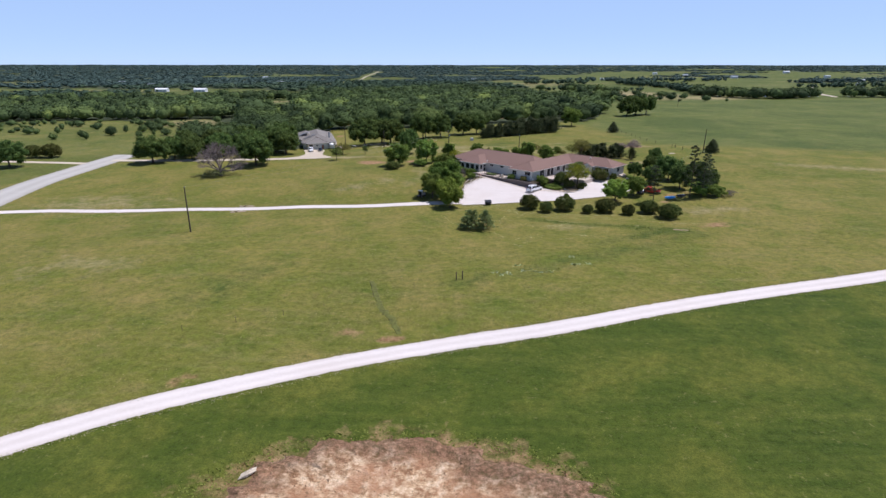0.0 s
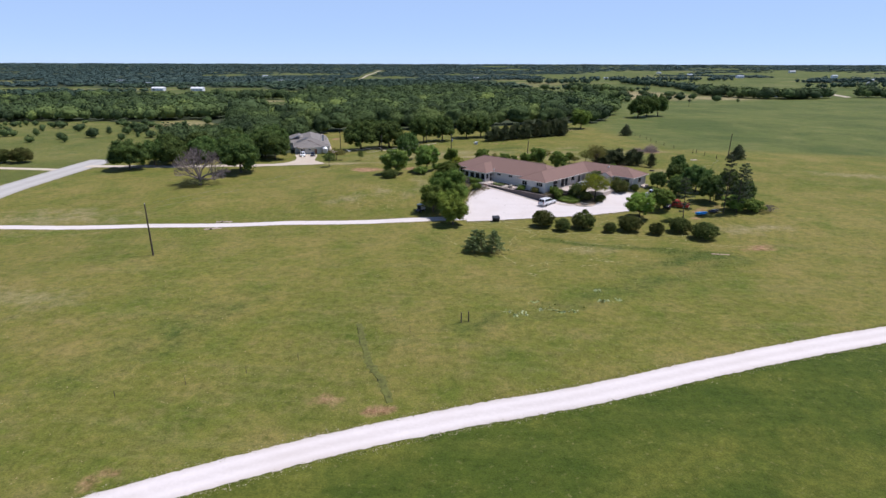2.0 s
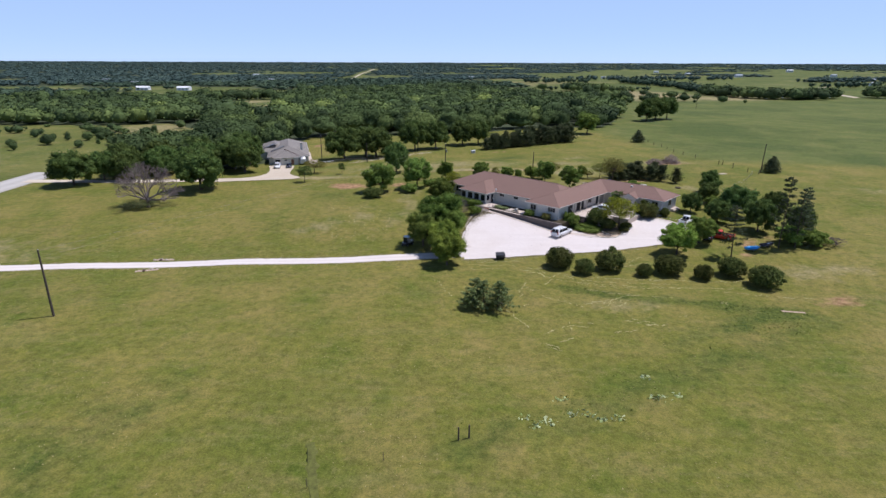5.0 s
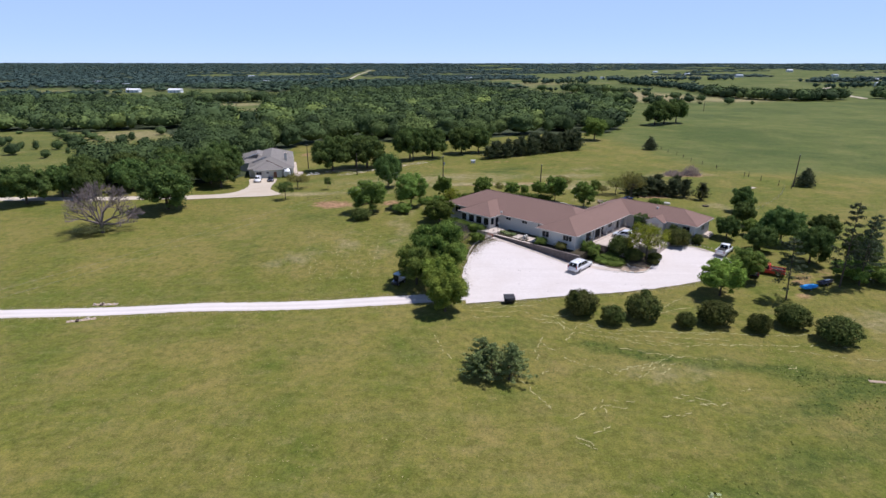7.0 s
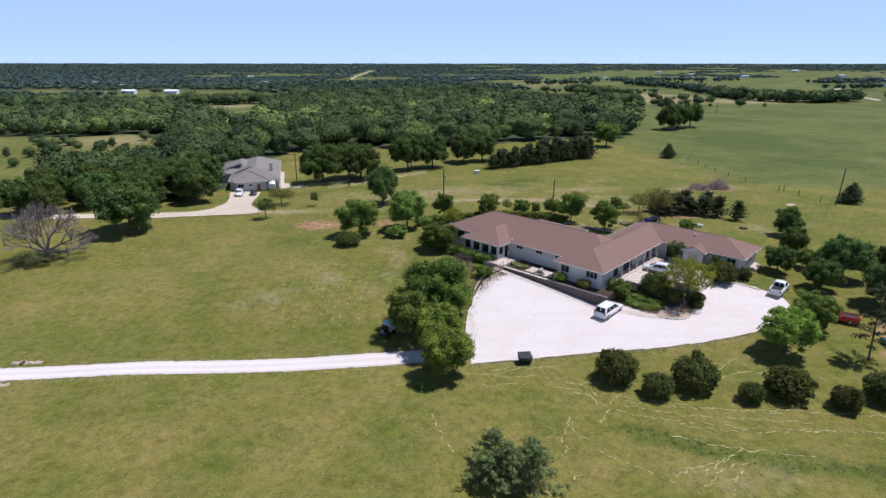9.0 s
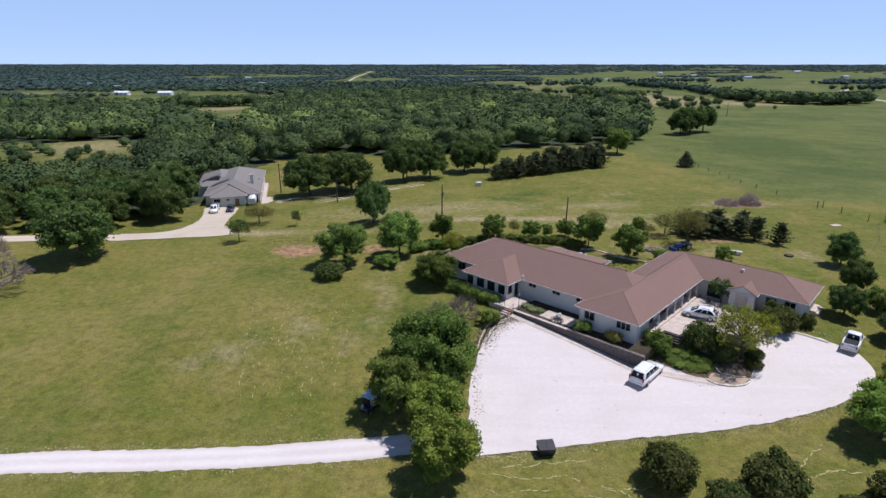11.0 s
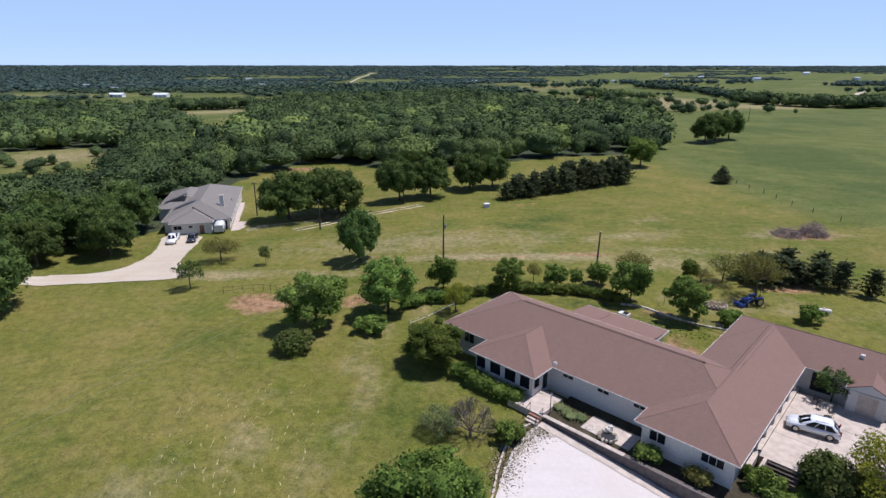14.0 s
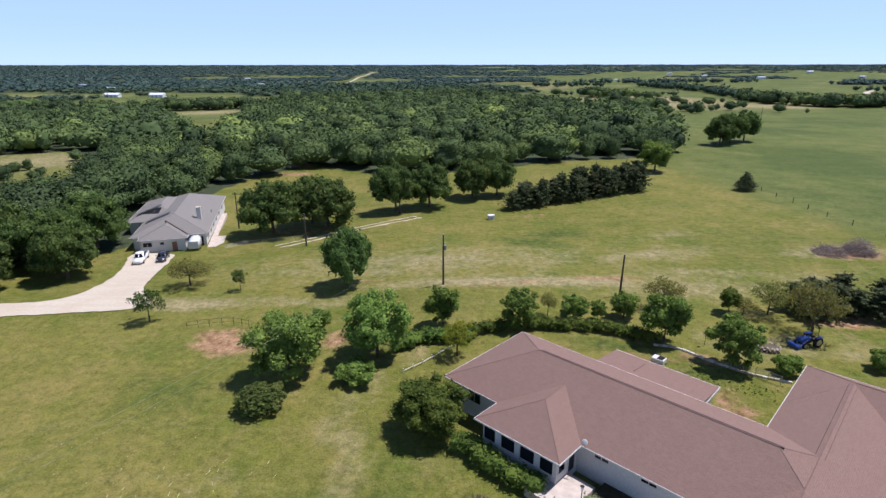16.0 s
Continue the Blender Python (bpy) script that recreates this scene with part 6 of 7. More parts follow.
def car(x, y, z, turn, paint, style, label, pitch=0.0):
    """A car whose front points along +x before it is turned."""
    L, W, H, belt = {"van": (5.8, 2.14, 1.88, 1.08), "suv": (4.5, 1.84, 1.6, 0.96), "pickup": (5.7, 1.98, 1.85, 1.08), "sedan": (4.7, 1.82, 1.45, 0.92)}[style]
    ob = tagged(empty("pickup_truck" if style == "pickup" else "car", pose(x, y, z, 0, pitch, turn)), label, "pickup" if style == "pickup" else "car")
    hw = W / 2
    rows = []
    nose = 0.68 * belt
    prof = [(-L / 2, 0.9 * belt, 0.86), (-L / 2 + 0.12, belt, 0.95), (-L * 0.25, belt, 1.0), (L * 0.08, belt, 1.0), (L * 0.22, belt, 1.0), (L * 0.33, 0.92 * belt, 0.98), (L * 0.43, 0.83 * belt, 0.94), (L / 2 - 0.1, 0.74 * belt, 0.84), (L / 2, 0.6 * belt, 0.7)]
    for px, top, k in prof:
        w = hw * k
        rows.append([(px, -w * 0.9, 0.3), (px, -w, 0.48), (px, -w, top - 0.18), (px, -w * 0.93, top), (px, w * 0.93, top), (px, w, top - 0.18), (px, w, 0.48), (px, w * 0.9, 0.3)])
    body = part("body", loft(rows), paint, ob)
    cab = {"van": (-L / 2 + 0.12, -L / 2 + 0.55, L * 0.04, L * 0.27), "suv": (-L / 2 + 0.1, -L / 2 + 0.85, L * 0.02, L * 0.28), "pickup": (-L * 0.10, -L * 0.06, L * 0.12, L * 0.25), "sedan": (-L * 0.38, -L * 0.2, L * 0.05, L * 0.24)}[style]
    b0, r0, r1, b1 = cab
    k = hw * 0.92
    t = hw * 0.74
    cabin = []
    for f, grow in ((0.0, 0.0), (0.3, 0.03), (0.6, 0.04), (0.86, 0.02), (0.96, -0.05), (1.0, -0.2)):
        a, b, c, z2 = b0 + (r0 - b0) * f - grow, b1 + (r1 - b1) * f + grow, k + (t - k) * f + grow * 0.5, belt - 0.06 + (H + 0.06 - belt) * f
        cabin.append([(a, -c * 0.84, z2), (a - 0.06, 0, z2), (a, c * 0.84, z2), (a + 0.18, c, z2), (b - 0.22, c, z2), (b, c * 0.84, z2), (b + 0.09, 0, z2), (b, -c * 0.84, z2), (b - 0.22, -c, z2), (a + 0.18, -c, z2)])
    part("cabin", loft(cabin), paint, ob)

    def at_height(f):
        return b0 + (r0 - b0) * f, b1 + (r1 - b1) * f, k + (t - k) * f, belt - 0.06 + (H + 0.06 - belt) * f

    lo, hi = 0.1, 0.84
    panes = ((0.02, 0.33), (0.36, 0.66), (0.69, 0.98)) if style in ("van", "suv") else ((0.04, 0.48), (0.52, 0.97))
    for s in (-1, 1):
        for u0, u1 in panes:
            ring = []
            for u, f in ((u0, lo), (u1, lo), (u1, hi), (u0, hi)):
                a, b, c, z2 = at_height(f)
                ring.append(Vector((a + 0.16 + (b - a - 0.36) * u, s * (c + 0.035), z2)))
            part("side_window", loft([ring, [p - Vector((0, s * 0.05, 0)) for p in ring]]), GLASS, ob, "dark side window")
    for end, name in ((0, "rear_window"), (1, "windscreen")):
        ring = []
        for v, f in ((-0.8, lo), (0.8, lo), (0.8, hi), (-0.8, hi)):
            w = at_height(f)
            ring.append(Vector((w[end] + (0.11 if end else -0.09), v * w[2], w[3])))
        part(name, loft([ring, [p - Vector((0.12 if end else -0.12, 0, 0)) for p in ring]]), GLASS, ob, "dark window glass")
    for s in (-1, 1):
        part("headlight", boxed(L / 2 - 0.3, L / 2 - 0.03, s * hw * 0.62 - 0.16, s * hw * 0.62 + 0.16, nose - 0.12, nose + 0.05, 0.03), LAMP_CLEAR, ob)
        part("tail_light", boxed(-L / 2 - 0.015, -L / 2 + 0.12, s * hw * 0.78 - 0.08, s * hw * 0.78 + 0.08, belt - 0.32, belt + (0.0 if style == "pickup" else 0.2), 0.02), LAMP_RED, ob)
        part("mirror", boxed(b1 - 0.55, b1 - 0.38, s * (hw + 0.1) - 0.09, s * (hw + 0.1) + 0.09, belt + 0.02, belt + 0.18, 0.03), paint, ob)
        for px in (-L * 0.31, L * 0.32):
            wheel(ob, px, s * (hw - 0.1), 0.36 if style != "pickup" else 0.4)
    part("front_bumper", boxed(L / 2 - 0.12, L / 2 + 0.04, -hw * 0.75, hw * 0.75, 0.32, 0.52, 0.03), paint if style != "pickup" else METAL, ob)
    part("rear_bumper", boxed(-L / 2 - 0.07, -L / 2 + 0.1, -hw * 0.8, hw * 0.8, 0.36, 0.56, 0.03), paint if style != "pickup" else METAL, ob)
    if style == "pickup":
        part("bed_floor", boxed(-L / 2 + 0.1, -L * 0.115, -hw * 0.78, hw * 0.78, belt + 0.004, belt + 0.012), RUBBER, ob, "black bed liner")
        bm = bmesh.new()
        box(bm, -L / 2 + 0.06, -L * 0.11, -hw * 0.93, -hw * 0.8, belt, belt + 0.14, 0.02)
        box(bm, -L / 2 + 0.06, -L * 0.11, hw * 0.8, hw * 0.93, belt, belt + 0.14, 0.02)
        box(bm, -L / 2 + 0.03, -L / 2 + 0.11, -hw * 0.9, hw * 0.9, belt, belt + 0.14, 0.02)
        part("bed_rails", bm, paint, ob)
    else:
        for s in (-1, 1):
            part("roof_rail", tubed((r0 + 0.1, s * t * 0.85, H + 0.04), (r1 - 0.1, s * t * 0.85, H + 0.04), 0.02, 0.02, 5), BLACK, ob)
    return ob


car(23.9, 3.6, ground_z(23.9, 3.6) + 0.08, 48, PAINT_WHITE, "van", "white minivan parked on the pale gravel court")
car(35.2, 16.6, 1.9, 151, PAINT_SILVER, "suv", "silver crossover parked on the concrete court")
car(53.2, 11.3, ground_z(53.2, 11.3) + 0.03, 49, PAINT_WHITE, "pickup", "white pickup truck at the edge of the gravel court")
car(54.6, 2.2, ground_z(54.6, 2.2), 60, PAINT_DARK, "sedan", "dark car parked under the grove trees")
car(-64.1, 84.2, ground_z(-64.1, 84.2) + 0.1, -74, PAINT_WHITE, "pickup", "white pickup truck before the grey-roofed house")
car(-60.2, 85.2, ground_z(-60.2, 85.2) + 0.1, -74, PAINT_DARK, "sedan", "dark car before the grey-roofed house")

# ---- yard things ----
# bare soil mound at the edge of the green field
MX, MY, MR = -1.7, -119.7, 12.0
mv, mf, mr = [], [], []
for i in range(29):
    r = MR * (i / 28)
    for j in range(160):
        a = j * 2 * math.pi / 160
        k = 0.97 + 0.16 * noise.noise((math.cos(a) * 1.6, math.sin(a) * 1.6, 2.0)) + 0.12 * noise.noise((math.cos(a) * 6, math.sin(a) * 6, 5)) + 0.07 * noise.noise((math.cos(a) * 17, math.sin(a) * 17, 5))
        x, y = MX + r * k * 1.62 * math.cos(a), MY + r * k * math.sin(a)
        rim = math.exp(-((i / 28 - 0.86) / 0.1) ** 2)
        fall = smooth(1.0, 0.86, i / 28)
        lump = noise.noise((x * 0.5, y * 0.5, 1)) * 0.35 + noise.noise((x * 1.3, y * 1.3, 4)) * 0.18 + noise.noise((x * 3.1, y * 3.1, 9)) * 0.07
        mv.append((x, y, ground_z(x, y) - 0.06 + fall * max(0.1, 0.14 + 0.2 * rim + lump * 0.7)))
        mr.append(smooth(0.5, 0.84, i / 28 + 0.12 * noise.noise((x * 0.3, y * 0.3, 6)) + 0.1 * math.cos(a)))
for i in range(28):
    for j in range(160):
        a, b = i * 160 + j, i * 160 + (j + 1) % 160
        mf.append((a, b, b + 160, a + 160))
SPOIL = spoil_material("pale_spoil", (0.32, 0.17, 0.09), (0.58, 0.39, 0.23), (0.82, 0.64, 0.44))
mound = sheet("soil_mound", mv, mf, SPOIL)
at = mound.data.attributes.new("rim", "FLOAT", "POINT")
at.data.foreach_set("value", mr)
tagged(mound, "bare tan and red soil mound in the green field", "ground", kind="structure")


def rock(bm, x, y, z, r, rnd):
    m = pose(x, y, z, rnd.uniform(0, 360), rnd.uniform(0, 360), rnd.uniform(0, 360)) @ Matrix.Diagonal((r, r * rnd.uniform(0.6, 1), r * rnd.uniform(0.45, 0.8), 1))
    made = bmesh.ops.create_icosphere(bm, subdivisions=1, radius=1.0, matrix=m)
    for v in made["verts"]:
        v.co += Vector((rnd.uniform(-1, 1), rnd.uniform(-1, 1), rnd.uniform(-1, 1))) * r * 0.14
    return bm


rnd = random.Random(12)
bm = bmesh.new()
for i in range(90):
    a = rnd.uniform(0.1, 3.0)
    k = MR * rnd.uniform(0.55, 1.0)
    x, y = MX + 1.62 * k * math.cos(a), MY + k * math.sin(a)
    rock(bm, x, y, ground_z(x, y) + 0.2, rnd.uniform(0.05, 0.16), rnd)
tagged(part("clods", bm, SOIL), "scattered clods and stones on the bare mound", "stones", kind="stuff")
slab = rock(bmesh.new(), 0, 0, 0, 0.62, rnd)
slab.transform(Matrix.Diagonal((2.1, 1.0, 0.6, 1)))
slab = tagged(part("stone_slab", slab, STONE), "pale limestone slab at the edge of the bare mound", "stone")
slab.matrix_basis = pose(-17.0, -114.2, ground_z(-17.0, -114.2) + 0.25, 0, 0, 38)

# tufts and weeds
rng = np.random.default_rng(31)


def tufts(name, places, size, mat, label, tall=2.2):
    """Upright grass and weed clumps on the ground."""
    c = np.array([(x, y, ground_z(x, y) + size * (0.25 if tall < 4 else 0.12)) for x, y in places])
    out = rng.normal(size=(len(c), 3)) * 0.5
    out[:, 2] = abs(out[:, 2]) + tall
    v, f = cards(rng, c, out / np.linalg.norm(out, axis=1)[:, None], size, 0.6)
    return tagged(new(name, mesh_of(name, v, [], [f], mat)), label, "grass", kind="stuff")


def around(n, line, wide):
    out = []
    for _ in range(n):
        i = rng.integers(len(line) - 1)
        t = rng.uniform()
        out.append((line[i][0] + (line[i + 1][0] - line[i][0]) * t + rng.normal() * wide, line[i][1] + (line[i + 1][1] - line[i][1]) * t + rng.normal() * wide))
    return out


STRAW = tuft_material("straw_tufts", (0.2, 0.165, 0.06), (0.36, 0.31, 0.15))
GREENTUFT = tuft_material("green_tufts", (0.1, 0.125, 0.022), (0.19, 0.21, 0.05))
PALEWEED = tuft_material("pale_weeds", (0.2, 0.26, 0.08), (0.46, 0.5, 0.28))
field = []
while len(field) < 15000:
    x, y = rng.uniform(-75, 75), rng.uniform(-100, 44)
    if noise.noise((x * 0.06, y * 0.06, 3)) > -0.05 and line_side(NEAR_ROAD, x, y) > 3.0 and abs(line_side(DRIVE, x, y)) > 3 and not (2 < x < 54 and -9 < y < 20) and not (x > -3 and y > 19):
        field.append((x, y))
tufts("grass_tufts", field[:3200], 0.09, GREENTUFT, "tufts of longer green grass in the pasture", 5.0)
tufts("dry_tufts", field[8200:], 0.085, STRAW, "tufts of straw-coloured grass in the pasture", 5.0)
tufts("weeds", [(cx + rng.normal() * 0.45, cy + rng.normal() * 0.3) for cx, cy in [(9.4, -59.9), (10.4, -61.2), (11.6, -60.1), (12.3, -60.8), (14.0, -56.3), (14.9, -59.4), (16.6, -59.1), (17.9, -60.0), (19.5, -59.9), (25.2, -51.5), (24.9, -56.1), (25.6, -55.7), (27.6, -55.2)] for _ in range(16)], 0.19, PALEWEED, "pale flowering weeds along a damp swale")
tufts("swale_growth", around(500, SWALE, 0.8) + around(450, [(42, -36), (53, -34)], 2.6) + around(400, DITCH, 1.6), 0.12,
      GREENTUFT, "rank green growth along a damp swale")
tufts("mound_weeds", [(MX + 1.62 * MR * k * math.cos(a), MY + MR * k * math.sin(a)) for a, k in zip(rng.uniform(0, 3.14, 1500), rng.normal(1.02, 0.07, 1500))], 0.13, GREENTUFT, "rank weeds round the bare mound")
tufts("verge_grass", [(px + s * 2.15 * 0.36 + rng.normal() * 0.25, py - s * 2.15 * 0.93 + rng.normal() * 0.25) for s in (-1, 1) for px, py in around(1700, NEAR_ROAD[2:9], 0.1)], 0.08, GREENTUFT,
      "ragged grass along the gravel road edges")

# lines of dry cut grass
LITTER = tuft_material("leaf_litter", (0.16, 0.12, 0.07), (0.42, 0.35, 0.24))
HAY = plain("dry_cut_grass", (0.42, 0.385, 0.17), 0.95, dirt=0.25, scale=3)
RUT = plain("dark_rut", (0.118, 0.125, 0.025), 0.95, dirt=0.25, scale=2)


def streak(name, lines, width, mat, label, gap=0.45):
    """Thin broken lines that lie on the ground."""
    verts, faces = [], []
    rnd = random.Random(name)
    for points in lines:
        line = catmull([(*p, 0) for p in points], 0.28)
        for a, b in zip(line, line[1:]):
            if rnd.random() < gap:
                continue
            d = (b - a).normalized()
            n = Vector((-d.y, d.x, 0)) * width
            a, b = (p + n.normalized() * (0.5 * noise.noise((p.x * 0.7, p.y * 0.7, 2)) + 0.3 * noise.noise((p.x * 2.3, p.y * 2.3, 7))) for p in (a, b))
            k = len(verts)
            off = n * rnd.uniform(-0.8, 0.8)
            for p, s in ((a - d * 0.1, -1), (b + d * 0.1, -1), (b + d * 0.1, 1), (a - d * 0.1, 1)):
                q = p + off + n * s * rnd.uniform(0.15, 0.9)
                verts.append((q.x, q.y, ground_z(q.x, q.y) + 0.05))
            faces.append((k, k + 1, k + 2, k + 3))
    return tagged(sheet(name, verts, faces, mat), label, "grass", kind="stuff")


streak("cut_grass_lines", [[(20.6, -17.9), (29.0, -19.2), (38.3, -19.4), (47.4, -20.0), (57.4, -19.4)], [(19.3, -19.8), (26.1, -22.3), (32.1, -23.3), (41.3, -22.9), (55.0, -23.3)], [(14.2, -14.0), (16.6, -15.1), (18.2, -17.8)],
                           [(14.4, -16.7), (16.4, -16.7), (17.3, -18.8)], [(13.2, -15.2), (16, -15.9), (17.6, -18.3)], [(21.7, -30.4), (24.2, -29.0)], [(23.8, -31.7), (28.6, -28.1)], [(27.4, -30.6), (29.9, -28.1)], [(25.1, -30.0), (28.2, -27.0)],
                           [(27.0, -35.9), (29.3, -36.7), (32.2, -37.7)], [(27.6, -36.5), (30.2, -37.3), (33, -36.8)], [(28.2, -35.2), (31, -36.4)], [(24.6, -39.5), (27.9, -38.9)], [(14.1, -42.9), (15.1, -43.8), (15.8, -44.5)], [(14.5, -44.2), (16.2, -45.2)],
                           [(16.4, -42.6), (18.1, -41.3)], [(43.7, -29.2), (46.2, -28.4)], [(35.5, -34.3), (37.0, -33.9)], [(12.0, -27.7), (12.7, -24.0), (13.8, -21.2)], [(18.4, -38.7), (18.8, -36.5), (22.3, -36.5)], [(12.1, -31.1), (13.6, -29.6)],
                           [(3.8, -10.3), (7.7, -10.4)], [(3.8, -14.9), (9.5, -14.8)], [(20.8, -17.2), (29, -18.9), (37.6, -19.8)], [(20.3, -19), (28.3, -20.6), (39.7, -21.4)], [(20.3, -16.5), (17.8, -20.5), (16.3, -23.4)], [(14, -15.6), (16.9, -17.3), (18.2, -18.9)],
                           [(-1.9, -20.8), (-0.5, -24.6), (0.8, -27.1)], [(22.7, -29.7), (27.6, -27.7), (31.1, -26.1)], [(5.5, -11.6), (9.8, -11.1), (13.7, -10.7)], [(30.2, -14), (35.1, -10.2), (38.4, -7.5)],
                           [(21, -20.6), (30, -22.2), (42, -22.9)], [(12, -13), (16, -14.2), (19.5, -14)], [(3, -12.4), (7, -13.2), (12, -12.6)], [(14.5, -40), (18, -37.5), (21, -38)], [(24, -24), (30, -26), (37, -27)],
                           [(45, -24), (52, -26), (60, -27)], [(33, -13), (38, -11.5), (43, -12.5)], [(9, -29), (10.5, -34), (12.5, -38)], [(13, -22), (16, -27), (22, -31)]], 0.1, HAY, "broken lines of dry cut grass")
streak("tyre_lines", [[(-31.6 + i * 1.35, 23.5 + i * 0.2), (-29.4 + i * 1.2, 15.5), (-27.1 + i * 1.05, 7.8), (-25 + i * 0.95, -1)] for i in range(13)], 0.07, HAY, "faint rows of straw in the lawn", 0.88)
strip("worn_rut", [(-13, -64.5), (-11.5, -69.5), (-9.5, -75.3), (-7.5, -78.9), (-5.8, -83.5)], 0.95, RUT, "faint worn rut down to the road", lift=0.04, ragged=0.7, category="path")

# stone edging of beds and court
rnd = random.Random(3)


def edging(name, points, r, label, step, mats=(STONE,)):
    ob = tagged(empty(name), label, "edging", kind="structure")
    for p in catmull([(*q, 0) for q in points], step):
        part("stone", rock(bmesh.new(), p.x + rnd.uniform(-0.08, 0.08), p.y + rnd.uniform(-0.08, 0.08), ground_z(p.x, p.y) + r * 0.45, r * rnd.uniform(0.7, 1.25), rnd), rnd.choice(mats), ob)


def kerb_stones(name, points, label, mats, long=0.55, wide=0.2, high=0.26):
    """A low run of squared stones laid end to end, each a little out of line."""
    ob = tagged(empty(name), label, "edging", kind="structure")
    line = catmull([(*q, 0) for q in points], long)
    for a, b in zip(line, line[1:]):
        d = b - a
        c = (a + b) / 2
        half = d.length / 2 - 0.015
        bm = boxed(-half, half, -wide / 2, wide / 2, -0.12, high * rnd.uniform(0.85, 1.12), 0.025)
        part("stone", bm, rnd.choice(mats), ob).matrix_basis = pose(c.x, c.y, ground_z(c.x, c.y), rnd.uniform(-3, 3), 0, math.degrees(math.atan2(d.y, d.x)) + rnd.uniform(-4, 4))


kerb_stones("bed_edging", [(30.9, 3.3), (31.3, 2.6), (31.9, 2.2), (33.2, 1.9), (34.9, 2.1), (36.0, 2.9), (36.7, 3.9), (37.6, 5.2), (38.8, 7.2)], "curved pale limestone edging of the island bed", (PALE, STONE, PALE))
kerb_stones("bed_edging", [(33.0, 5.5), (33.1, 4.4), (34.1, 4.0), (35.2, 3.6), (36.6, 3.9)], "inner stone edging of the island bed", (PALE, STONE, BRICKRED))
kerb_stones("court_edging", [(9.4, 18.9), (8.3, 18.0), (6.9, 17.0), (5.8, 15.7), (4.9, 14.2), (4.3, 12.4), (3.8, 10.6), (3.5, 9.0), (3.0, 7.0)], "weathered pale stone edging along the parking court", (STONE, STONE, CONCRETE), wide=0.19, high=0.22)
kerb_stones("yard_edging", [(24.6, 47.6), (27.4, 46.7), (30.1, 43.7), (33.5, 40.7), (37.4, 38.9)], "pale stone edging of the back yard", (PALE, STONE), wide=0.24, high=0.24)
edging("court_edging", [(44.0, 14.2), (48.2, 15.0), (51.5, 13.2)], 0.2, "stone edging before the house wall", 0.6, (STONE,))
bm = bmesh.new()
for _ in range(110):
    t = rnd.random()
    x, y = 3.2 + 5.8 * t + rnd.uniform(-0.2, 1.6), 7 + 11 * t + rnd.uniform(-1.0, 0.6)
    rock(bm, x, y, ground_z(x, y) + 0.1, rnd.uniform(0.04, 0.12), rnd)
tagged(part("loose_stones", bm, STONE), "loose stones and rubble at the court's corner", "stones", kind="stuff")
bm = bmesh.new()
for _ in range(36):
    x, y = rnd.uniform(5, 45), rnd.uniform(-6, 9)
    if y < 12 - 0.5 * x + 4:
        rock(bm, x, y, ground_z(x, y) + 0.09, rnd.uniform(0.03, 0.09), rnd)
tagged(part("court_stones", bm, BLOCK), "stray stones lying on the gravel court", "stones", kind="stuff")
tufts("court_weeds", around(420, [(4.2, 10), (6.0, 14.5), (8.8, 17.2), (13, 15.6)], 0.6) + around(160, [(25.5, 4.6), (31, 2.0)], 0.35), 0.13, LEAF_SCRUB, "weeds growing through the court's gravel edge")
tufts("garden_growth", around(420, [(25.5, 39.5), (30.5, 39.8), (33.6, 36.6)], 1.6), 0.14, GREENTUFT, "low green garden growth behind the house", 2.0)
tufts("island_growth", around(520, [(26.5, 6.6), (30, 5.6), (33.5, 6.2), (37, 6.4), (39, 9)], 0.8), 0.16, LEAF_FRESH, "low growth in the island bed")
pad("bed_soil", [(25.8, 6.4), (30.9, 3.0), (31.9, 2.3), (33.2, 2.0), (34.9, 2.2), (36.0, 3.0), (37.4, 5.2), (38.6, 7.2), (36, 10), (31, 11.6), (27.5, 9.6)], MULCH, "dark soil of the sloping bed", lift=0.11, category="ground")


def dumpster(x, y, turn):
    ob = tagged(empty("dumpster", pose(x, y, ground_z(x, y) + 0.05, 0, 0, turn) @ Matrix.Scale(0.86, 4)), "small black dumpster with closed lids beside the gravel", "dumpster")
    part("bin", loft([[(-0.85, -0.6, 0.15), (0.85, -0.6, 0.15), (0.85, 0.6, 0.15), (-0.85, 0.6, 0.15)], [(-1.0, -0.75, 1.1), (1.0, -0.75, 1.1), (1.0, 0.75, 1.35), (-1.0, 0.75, 1.35)]]), BLACK, ob)
    for s in (-1, 1):
        part("lid", boxed(s * 0.51 - 0.5, s * 0.51 + 0.5, -0.8, 0.8, 0, 0.07, 0.02), BLACK, ob).matrix_basis = pose(0, 0, 1.24, 9.5, 0, 0)
        part("lift_bar", boxed(s * 1.02 - 0.06, s * 1.02 + 0.06, -0.4, 0.4, 0.75, 0.9), METAL, ob)
        for e in (-1, 1):
            part("caster", tubed((s * 0.7 - 0.04, e * 0.5, 0.08), (s * 0.7 + 0.04, e * 0.5, 0.08), 0.08, 0.08, 10), RUBBER, ob)


dumpster(9.9, -9.6, 8)


